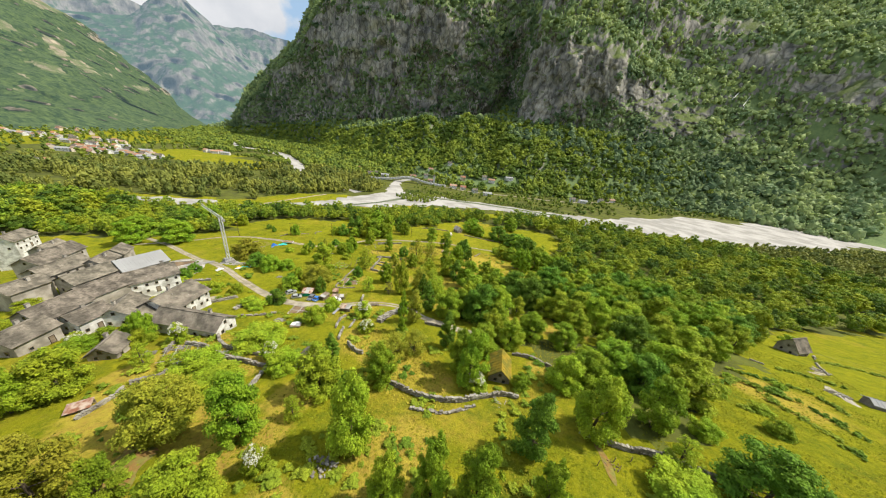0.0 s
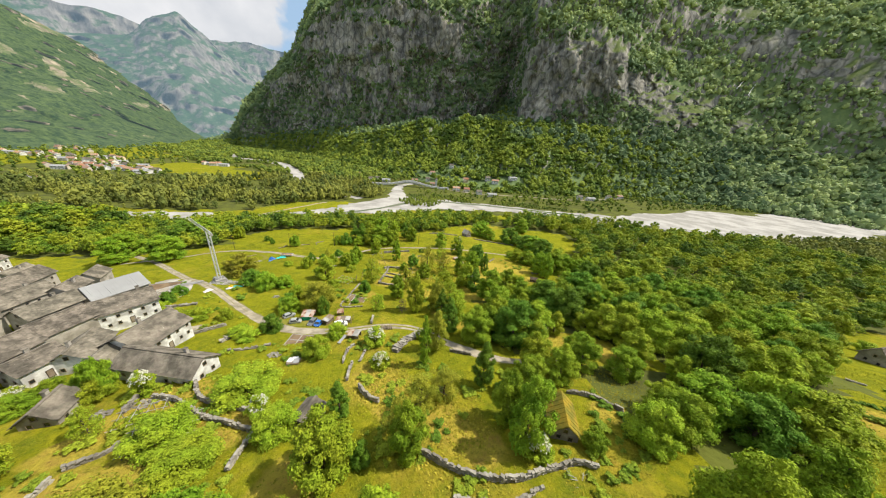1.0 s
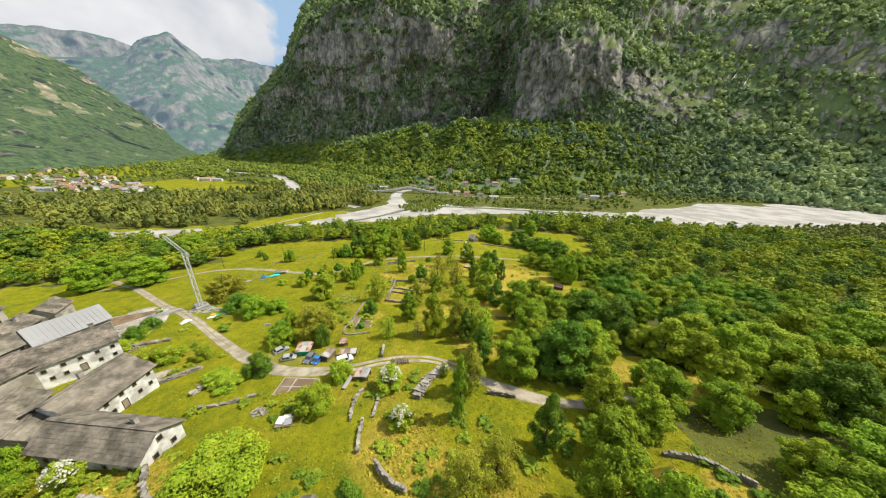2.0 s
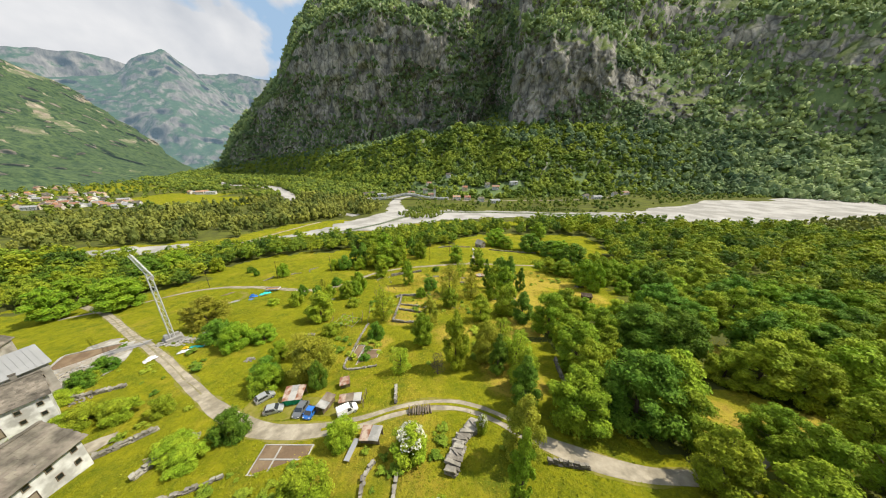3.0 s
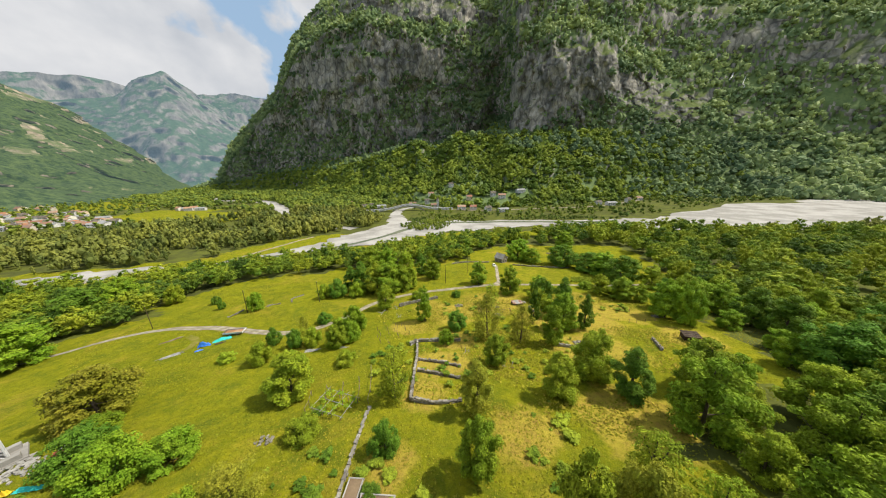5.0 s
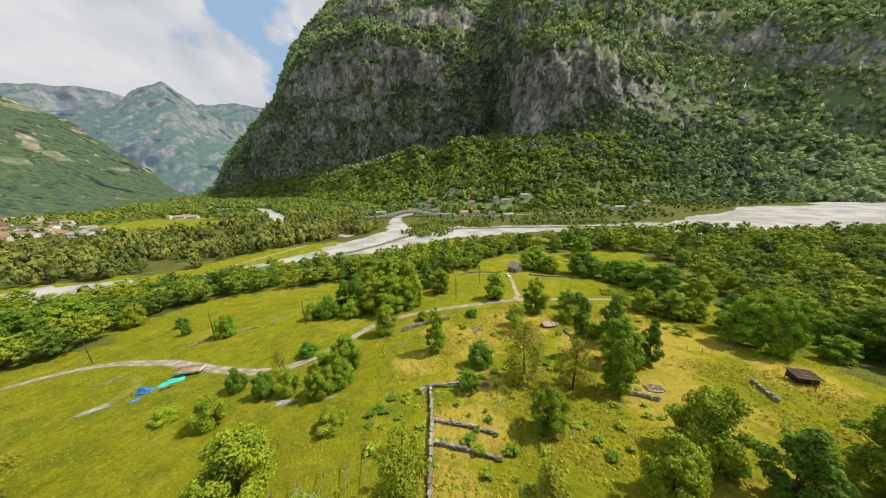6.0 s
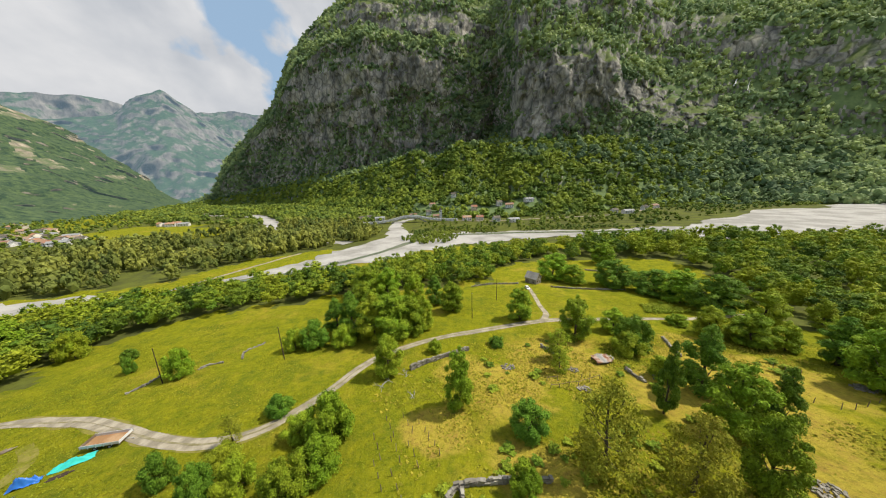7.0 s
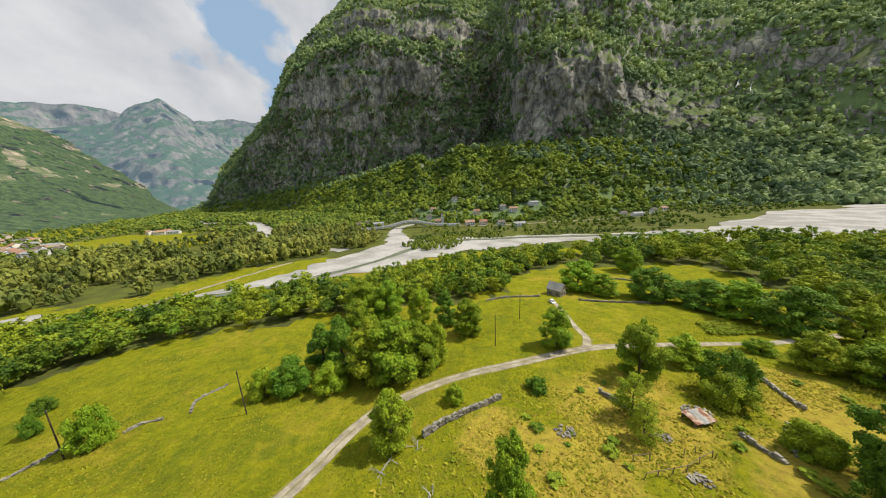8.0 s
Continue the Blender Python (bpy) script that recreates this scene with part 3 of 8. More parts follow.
def polar_mountain(name, az, profile_r, profile_z, mat, amp, size, label, fissure=0.0, smooth=False, steps=0.0):
    """profile_r and profile_z: (azimuths, levels) in metres round CENTRE; noise roughens the face."""
    na, nl = profile_r.shape
    A = np.radians(az)[:, None]
    X = CENTRE[0] + np.sin(A) * profile_r
    Y = CENTRE[1] + np.cos(A) * profile_r
    p = np.stack([X.ravel(), Y.ravel(), profile_z.ravel()], 1)
    rel = np.clip((profile_z.ravel() + 12) / 40, 0, 1)
    d = vnoise(p / size, 5, 0.55 if not steps else 0.42) * amp
    d += fissure * np.abs(vnoise(p / (size * 0.35) * np.array([1, 1, 0.22]), 3, 0.6))
    if steps:
        q = np.stack([np.repeat(np.radians(az), nl) * 1100, 0 * rel, profile_z.ravel()], 1)
        d += steps * (cells(q / np.array([46, 50, 90])) + 0.55 * cells(q / np.array([17, 50, 34]) + 5) + 0.3 * cells(q / np.array([7, 50, 13]) + 9))
    d *= rel
    AA = np.repeat(np.radians(az), nl)
    X = p[:, 0] + np.sin(AA) * d
    Y = p[:, 1] + np.cos(AA) * d
    Z = p[:, 2] + vnoise(p / (size * 0.6) + 40, 4) * amp * 0.25 * rel
    v = np.stack([X, Y, Z], 1)
    ob = new(name, mesh_from(name, v, grid_faces(na, nl), mat, smooth))
    tagged(ob, label, "mountain", kind="structure")
    return v.reshape(na, nl, 3)


# azimuth, foot radius, apron crest z, wall radius, wall foot z, wall top z, summit z
MASSIF = [(-43, 1560, -14, 1600, -14, -12, -10), (-40, 1430, 4, 1500, 6, 20, 34), (-37.5, 1300, 16, 1400, 22, 110, 180), (-33, 1150, 32, 1290, 45, 230, 300), (-29.5, 1000, 42, 1170, 60, 300, 375),
          (-25.5, 780, 46, 1075, 70, 430, 570), (-20, 600, 54, 960, 80, 470, 720), (-13, 470, 70, 870, 90, 470, 980), (-3, 390, 96, 835, 110, 425, 1080)]
MASSIF += [(4, 352, 104, 825, 122, 395, 1100), (8.5, 350, 100, 845, 124, 345, 1100), (11.5, 350, 94, 890, 170, 400, 1100), (13.2, 350, 90, 850, 170, 400, 1100), (16.2, 355, 82, 660, 120, 335, 1050),
           (21, 370, 70, 625, 118, 300, 1020), (33, 430, 50, 660, 108, 250, 960), (41, 520, 30, 720, 90, 212, 900), (49, 600, 18, 800, 72, 158, 860)]
MASSIF += [(55, 640, 12, 850, 52, 105, 820), (60, 660, 8, 900, 40, 70, 800), (75, 700, 8, 960, 40, 90, 800), (100, 800, 8, 1000, 40, 100, 800)]
LEVELS = 160
# bare rock on the massif: azimuth, height, half-width and half-height of each face, and how bare it is
FACES = [(-15, 350, 10, 75, 0.74), (-22, 300, 5, 70, 0.62), (-6, 340, 8, 60, 0.64), (1, 270, 4, 70, 0.45), (-27, 350, 4, 70, 0.5), (-15, 240, 4, 32, 0.72), (-23, 196, 3, 34, 0.7), (-6, 174, 4, 30, 0.7), (-18, 205, 6, 22, 0.42), (0, 215, 4, 25, 0.45), (-31, 230, 4, 40, 0.42), (0, 520, 11, 45, 0.85), (-14, 590, 9, 45, 0.62), (-3, 640, 16, 50, 0.7),
         (16.4, 290, 1.5, 170, 0.62), (22.5, 222, 6.5, 88, 0.98), (28.5, 228, 4.5, 68, 0.9), (19, 150, 4, 45, 0.8), (35.5, 190, 4.5, 42, 0.74), (41, 165, 4, 40, 0.7), (49, 140, 5, 24, 0.5), (47.0, 325, 3, 30, 0.75), (54.5, 255, 4, 36, 0.6), (41, 400, 6, 22, 0.6), (30, 440, 9, 26, 0.55), (36, 300, 6, 16, 0.5), (20, 560, 7, 60, 0.5)]


def bare_rock(az, Z, p):
    """How bare the massif is at an azimuth and a height: broad faces with ragged edges and green ledges."""
    z = Z / K
    m = np.zeros_like(z)
    for a, h, w, t, s in FACES:
        m = np.maximum(m, s * (1 - smooth01(np.maximum(np.abs(az - a) / w, np.abs(z - h) / t), 0.55, 1.25)))
    ragged = vnoise(p / np.array([42, 42, 60]), 4, 0.6)
    ledges = vnoise((p + p[:, :1] * np.array([0, 0, 0.18])) / np.array([150, 150, 30]) + 7, 3, 0.5)
    return m + 0.22 * ragged - 0.5 * smooth01(ledges, 0.12, 0.35) * (1 - 0.8 * smooth01(m, 0.7, 0.95))


def massif_profile(az):
    r0, zh, rw, za, zc, zt = [c * K for c in station_table(MASSIF, az)]
    zh = zh * (1 + 0.17 * vnoise(np.stack([az / 6.0, 0 * az, 0 * az], 1), 3))
    t = np.linspace(0, 1, LEVELS)
    # knots: floor, apron crest, wall foot, wall top, cap, second wall, summit, back
    kt = np.array([0, 0.045, 0.10, 0.16, 0.55, 0.63, 0.74, 0.98, 1.0])
    rise = np.maximum(zt - zc, 1)
    step = np.clip(rise / 380, 0, 1)
    lay = 0.06 + 1.05 * smooth01(az, 29, 44)
    top_r = rw + 20 + lay * (zc - za)
    K_r = np.stack([r0, r0 + 0.24 * (rw - r0), r0 + 0.5 * (rw - r0), rw - 12, top_r, top_r + 34 + 70 * step, top_r + 54 + 130 * step, top_r + 90 + 1.1 * rise, top_r + 300 + 1.1 * rise])
    K_z = np.stack([np.full_like(r0, -21.0), -21 + 0.34 * (zh + 21), zh, za, zc, zc + 0.12 * rise, zc + 0.30 * rise, zt, zt - 10])
    R = np.stack([np.interp(t, kt, K_r[:, i]) for i in range(len(az))])
    Z = np.stack([np.interp(t, kt, K_z[:, i]) for i in range(len(az))])
    # terraces: ledges and walls alternate up the face; bare faces stay sheer
    n = vnoise(np.stack([np.repeat(az, LEVELS) / 7, Z.ravel() / 280, np.zeros(Z.size)], 1), 3).reshape(Z.shape)
    on = smooth01(Z, za[:, None] - 5, za[:, None] + 50)
    above = 1 - 0.5 * smooth01(Z, zc[:, None], zc[:, None] + 40) * smooth01(az, 8, 16)[:, None]
    on = on * above * (1 - 0.3 * smooth01(az, 34, 50))[:, None]
    A = np.broadcast_to(az[:, None], Z.shape)
    q = np.stack([(np.radians(A) * 900).ravel(), Z.ravel() * 0, Z.ravel()], 1)
    bare = np.clip(bare_rock(A.ravel(), Z.ravel(), q).reshape(Z.shape), 0, 1)
    R = R + on * (1 - 0.75 * bare) * (5 * np.sin(Z / 24.0 + 5 * n) + 13 * np.sin(Z / 60.0 + 7 * n + 1))
    return R - 9 * bare * on, Z


m_az = np.linspace(-43, 78, 560)
mr, mz = massif_profile(m_az)
massif_v = polar_mountain("cliff_massif", m_az, mr, mz, M["massif"], 17, 130, "dark rock massif with wooded ledges above the river", 3, True, 8.0)
MV = massif_v.reshape(-1, 3)
M_AZ = np.repeat(m_az, LEVELS)
BARE_ROCK = bare_rock(M_AZ, MV[:, 2], np.stack([np.radians(M_AZ) * 900, 0 * M_AZ, MV[:, 2]], 1)).reshape(len(m_az), LEVELS)
fn = np.cross(massif_v[1:, :-1] - massif_v[:-1, :-1], massif_v[:-1, 1:] - massif_v[:-1, :-1])
STEEP = np.abs(fn[:, :, 2]) / (np.linalg.norm(fn, axis=2) + 1e-9)
massif = bpy.data.objects["cliff_massif"]
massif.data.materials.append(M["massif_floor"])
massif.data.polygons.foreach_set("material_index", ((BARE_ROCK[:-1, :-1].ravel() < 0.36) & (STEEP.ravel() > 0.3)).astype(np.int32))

h_az = np.linspace(-110, -42.5, 380)
lt = np.linspace(0, 1, 150)
top = np.interp(h_az, [-110, -80, -62, -55.7, -52.5, -48.7, -45.5, -43.7, -42.5], [800, 720, 620, 505, 425, 305, 160, 60, -14])
foot = np.interp(h_az, [-110, -70, -55, -47, -42.5], [700, 800, 950, 1200, 1800])
hr = K * (foot[:, None] + (2650 - foot)[:, None] * lt[None, :])
hz = K * -15 + K * (top + 15)[:, None] * (0.75 * lt + 0.25 * lt ** 2)[None, :]
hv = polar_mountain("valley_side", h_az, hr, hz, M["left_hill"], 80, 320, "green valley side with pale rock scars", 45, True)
# bare scars on the valley side: azimuth, slope of the sight line, half-width, half-height
SCARS = [(-54.3, 0.094, 1.0, 0.017), (-55.8, 0.118, 0.8, 0.02), (-46.8, 0.060, 0.5, 0.007), (-51.6, 0.140, 1.0, 0.008), (-54.8, 0.178, 1.6, 0.012), (-57.5, 0.085, 1.4, 0.012), (-60.0, 0.15, 1.8, 0.02), (-49.5, 0.066, 0.9, 0.006)]
hp = hv[:-1, :-1].reshape(-1, 3)
h_rel = hp[:, :2] - CENTRE
h_dir, h_slope = np.degrees(np.arctan2(h_rel[:, 0], h_rel[:, 1])), hp[:, 2] / np.hypot(h_rel[:, 0], h_rel[:, 1])
scar = np.zeros(len(hp))
for a, e, w, h in SCARS:
    scar = np.maximum(scar, 1.2 - np.hypot((h_dir - a) / w + (h_slope - e) / h * 0.5, (h_slope - e) / h))
scar += 0.5 * vnoise(hp / 60.0, 3)
hill = bpy.data.objects["valley_side"]
hill.data.materials.append(M["scar_rock"])
hill.data.polygons.foreach_set("material_index", (scar > 0.45).astype(np.int32))


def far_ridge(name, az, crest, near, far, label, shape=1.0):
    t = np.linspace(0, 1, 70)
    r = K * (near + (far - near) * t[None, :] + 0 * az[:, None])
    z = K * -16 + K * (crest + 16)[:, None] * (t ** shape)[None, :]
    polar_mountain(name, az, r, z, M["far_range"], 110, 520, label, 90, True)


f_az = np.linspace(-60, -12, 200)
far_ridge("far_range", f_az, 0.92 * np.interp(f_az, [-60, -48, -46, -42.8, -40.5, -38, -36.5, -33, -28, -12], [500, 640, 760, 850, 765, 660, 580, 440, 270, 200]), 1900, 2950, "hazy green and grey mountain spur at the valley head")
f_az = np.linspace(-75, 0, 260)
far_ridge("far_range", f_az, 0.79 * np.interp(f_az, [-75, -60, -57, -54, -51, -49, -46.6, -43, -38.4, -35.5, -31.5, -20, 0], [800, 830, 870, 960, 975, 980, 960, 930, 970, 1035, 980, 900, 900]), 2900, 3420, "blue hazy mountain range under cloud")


# ---- trees ----
rng = np.random.default_rng(7)


def rotations(n, normals, spin):
    """Frames (n, 3, 3) whose third axis is the given normal, spun about it."""
    up = np.where(np.abs(normals[:, 2:3]) < 0.9, np.array([[0, 0, 1.0]]), np.array([[1.0, 0, 0]]))
    a = np.cross(up, normals)
    a /= np.linalg.norm(a, axis=1)[:, None] + 1e-9
    b = np.cross(normals, a)
    c, s = np.cos(spin)[:, None], np.sin(spin)[:, None]
    return np.stack([a * c + b * s, b * c - a * s, normals], 2)


def leaf_cloud(r, centres, radii, count, leaf, jitter=0.42, sides=4, rounded=0.5):
    """Leaf sprays: bent rhombs or three-cornered leaves on the outer shells of several lobes."""
    vol = np.prod(radii, axis=1) ** (2 / 3)
    pick = r.choice(len(centres), count, p=vol / vol.sum())
    d = r.normal(size=(count, 3))
    d /= np.linalg.norm(d, axis=1)[:, None]
    d[:, 2] = np.where(d[:, 2] < -0.35, -d[:, 2] * 0.6, d[:, 2])
    depth = 1 - 0.5 * r.random(count)[:, None] ** 2
    p = centres[pick] + d * radii[pick] * depth
    nrm = d + r.normal(size=(count, 3)) * jitter + np.array([0, 0, 0.5])
    nrm /= np.linalg.norm(nrm, axis=1)[:, None]
    fr = rotations(count, nrm, r.random(count) * 6.28)
    s = leaf * (0.6 + 0.8 * r.random(count))
    loc = np.array([[-0.6, 0, -0.12], [0, -0.42, 0.05], [0.62, 0, -0.16], [0, 0.42, 0.05]]) if sides == 4 else np.array([[-0.55, -0.35, -0.1], [0.65, 0, -0.05], [-0.35, 0.5, 0.08]])
    v = p[:, None, :] + np.einsum("nij,kj->nki", fr, loc) * s[:, None, None]
    mid = centres.mean(0)
    span = np.ptp(centres, axis=0) + radii.max(0) * 2
    out = (p - mid) / span
    out /= np.linalg.norm(out, axis=1)[:, None] + 1e-6
    soft = 0.45 * d + rounded * out + 0.75 * nrm + np.array([0, 0, 0.12])
    soft /= np.linalg.norm(soft, axis=1)[:, None]
    return v.reshape(-1, 3), np.arange(count * sides).reshape(-1, sides), np.repeat(soft, sides, 0)


PHI = (1 + 5 ** 0.5) / 2
ICO_V = np.array([(-1, PHI, 0), (1, PHI, 0), (-1, -PHI, 0), (1, -PHI, 0), (0, -1, PHI), (0, 1, PHI), (0, -1, -PHI), (0, 1, -PHI), (PHI, 0, -1), (PHI, 0, 1), (-PHI, 0, -1), (-PHI, 0, 1)]) / math.hypot(1, PHI)
ICO_F = np.array([int(c, 16) for c in "0b5051017" "07a0ab159" "5b4ba2a76718" "394342326368389" "49524b" "62a867981"]).reshape(-1, 3)


def leafy_cores(r, centres, radii, rough=0.2):
    """Dense inner foliage: one uneven small lump for each lobe of a crown."""
    n = len(centres)
    d = np.einsum("nij,kj->nki", rotations(n, np.tile([[0, 0, 1.0]], (n, 1)), r.random(n) * 6.28), ICO_V)
    v = centres[:, None, :] + d * radii[:, None, :] * (1 + r.uniform(-rough, rough, (n, 12, 1)))
    soft = d + r.normal(size=d.shape) * 0.22 + np.array([0, 0, 0.2])
    soft /= np.linalg.norm(soft, axis=2)[:, :, None]
    return v.reshape(-1, 3), (np.arange(n)[:, None, None] * 12 + ICO_F[None]).reshape(-1, 3), soft.reshape(-1, 3)


def tube(points, radii, sides=6):
    p, rad = np.array(points, float), np.array(radii, float)
    ang = np.arange(sides) / sides * 2 * math.pi
    ring = np.stack([np.cos(ang), np.sin(ang), 0 * ang], 1)
    v = (p[:, None, :] + ring[None] * rad[:, None, None]).reshape(-1, 3)
    f = []
    for i in range(len(p) - 1):
        for k in range(sides):
            a, b = i * sides + k, i * sides + (k + 1) % sides
            f.append((a, b, b + sides, a + sides))
    return v, np.array(f)


def make_tree(seed, h, w, leaves, leaf, lobes, mat, stem=0.02, spire=0.0, dense=0.64):
    """Meshes of one tree: a trunk with limbs, and a lobed crown of leaf sprays."""
    r = np.random.default_rng(seed)
    cz = h * (stem + (1 - stem) * 0.5)
    ch = h * (1 - stem) / 2
    lobes = lobes * 2 + 14
    a = np.arange(lobes) * 2.4 + r.uniform(-0.5, 0.5, lobes)
    lev = -0.97 + 1.83 * np.linspace(0, 1, lobes) ** 1.3 + r.uniform(-0.1, 0.1, lobes)
    reach = np.sqrt(np.clip(1 - np.abs(lev + 0.22) ** (2.4 - spire), 0.05, 1)) * r.uniform(0.50, 0.92, lobes) * np.where(lev > 0, 1 - 0.45 * spire * lev, 1)
    centres = np.stack([np.cos(a) * reach * w / 2, np.sin(a) * reach * w / 2, cz + lev * ch * 0.86], 1)
    rad = w / 2 * (r.uniform(0.17, 0.33, lobes) * (1.15 - 0.25 * lev))[:, None] * np.stack([np.ones(lobes), np.ones(lobes), r.uniform(0.7, 1.0, lobes)], 1)
    centres = np.vstack([centres, [[0, 0, cz + ch * 0.1]]])
    rad = np.vstack([rad, [[w * 0.25, w * 0.25, ch * 0.7]]])
    v, f, soft = leaf_cloud(r, centres, rad, leaves, leaf, 0.42, 3)
    if dense:
        cv, cf, cn = leafy_cores(r, centres, rad * dense)
        v, f, soft = np.vstack([cv, v]), np.vstack([cf, f + len(cv)]), np.vstack([cn, soft])
    crown = mesh_from("crown", v, f, mat, False, soft)
    vs, fs, off = [], [], 0
    bend = r.normal(size=2) * 0.04 * h
    line = [(0, 0, -0.4), (bend[0] * 0.3, bend[1] * 0.3, h * 0.2), (bend[0], bend[1], h * 0.5), (bend[0] * 1.2, bend[1] * 1.2, h * 0.8)]
    tv, tf = tube(line, [0.026 * h, 0.02 * h, 0.013 * h, 0.004 * h], 7)
    vs.append(tv), fs.append(tf)
    off += len(tv)
    for k in range(0, lobes, 4):
        c = centres[k]
        z0 = min(max(c[2] * 0.65, h * 0.08), h * 0.6)
        tv, tf = tube([(bend[0] * z0 / h, bend[1] * z0 / h, z0), tuple((np.array([0, 0, z0]) * 0.5 + c * 0.5) + [0, 0, -0.04 * h]), tuple(c)], [0.011 * h, 0.008 * h, 0.003 * h], 5)
        vs.append(tv), fs.append(tf + off)
        off += len(tv)
    trunk = mesh_from("trunk", np.vstack(vs), np.vstack(fs), M["bark"], True)
    return trunk, crown


def tree_thing(name, meshes, x, y, scale, turn, label, category, group, squash=1.0):
    root = new(name)
    root.empty_display_size = 0.3
    root.matrix_basis = Matrix.Translation((x, y, ground_at(x, y))) @ Matrix.Rotation(turn, 4, "Z") @ Matrix.Diagonal((scale * squash, scale * squash, scale, 1))
    for part_name, me in zip(("trunk", "crown"), meshes):
        ob = new(part_name, me)
        ob.parent = root
    return tagged(root, label, category, group)


# kinds are 10 m tall and 8 m wide, scaled where they stand
FULL = [make_tree(11, 10, 8, 9800, 0.27, 12, M["leaf"]), make_tree(12, 10, 7.5, 9400, 0.27, 10, M["leaf"]), make_tree(13, 10, 8.5, 10000, 0.27, 13, M["leaf_dark"]), make_tree(14, 10, 8, 9400, 0.27, 11, M["leaf_light"])]
SPIRE = [make_tree(21, 10, 5.0, 8600, 0.22, 10, M["leaf"], 0.01, 1.0), make_tree(22, 10, 5.4, 8800, 0.22, 10, M["leaf_dark"], 0.01, 1.0), make_tree(23, 10, 5.4, 7000, 0.21, 9, M["leaf_olive"], 0.02, 0.6, dense=0.55)]
BROAD_OLIVE = [make_tree(15, 10, 8, 9000, 0.26, 12, M["leaf_olive"], dense=0.5)]
THIN = [make_tree(31, 10, 7, 4800, 0.23, 9, M["leaf_olive"], 0.03, dense=0), make_tree(32, 10, 6.5, 4600, 0.23, 8, M["leaf_light"], 0.03, dense=0)]
SHRUB = [make_tree(41, 10, 13, 8200, 0.42, 8, M["leaf"], 0.0), make_tree(42, 10, 14, 8200, 0.42, 8, M["leaf_light"], 0.0), make_tree(43, 10, 13, 8200, 0.42, 8, M["leaf_dark"], 0.0)]
WOOD = [make_tree(51, 10, 8, 9000, 0.28, 10, M["leaf"]), make_tree(52, 10, 8.5, 9200, 0.28, 10, M["leaf_dark"]), make_tree(53, 10, 8, 9000, 0.28, 10, M["leaf_light"]), make_tree(54, 10, 6.5, 7600, 0.27, 10, M["leaf_light"], 0.02, 0.7)]


def inside(px, py, poly):
    q = np.array(poly, float) * K
    c = np.zeros(len(px), bool)
    for (ax, ay), (bx, by) in zip(q, np.roll(q, -1, 0)):
        hit = ((ay > py) != (by > py)) & (px < (bx - ax) * (py - ay) / (by - ay + 1e-12) + ax)
        c ^= hit
    return c


def scatter(poly, spacing, seed, clear=None, lines=True):
    """Points in metres, about spacing apart, inside a plan polygon."""
    r = np.random.default_rng(seed)
    q = np.array(poly, float) * K
    lo, hi = q.min(0), q.max(0)
    nx, ny = max(1, int((hi[0] - lo[0]) / spacing)), max(1, int((hi[1] - lo[1]) / spacing))
    X, Y = np.meshgrid(np.arange(nx) + 0.5, np.arange(ny) + 0.5)
    X = lo[0] + (X + r.uniform(-0.42, 0.42, X.shape)) * spacing
    Y = lo[1] + (Y + r.uniform(-0.42, 0.42, Y.shape)) * spacing
    k = inside(X.ravel(), Y.ravel(), poly)
    pts = np.stack([X.ravel()[k], Y.ravel()[k]], 1)
    for line in (STREAM, UPPER_STREAM, ROAD_FIELD, ROAD_VALLEY, RIVER) if lines else ():
        c = curve_through(line, 6.0)
        d = np.hypot(pts[:, None, 0] - c[None, :, 0], pts[:, None, 1] - c[None, :, 1])
        pts = pts[(d > c[None, :, 2] * 0.42 + 3.0).all(1)]
    for other in clear or ():
        pts = pts[~inside(pts[:, 0], pts[:, 1], other)]
    return pts


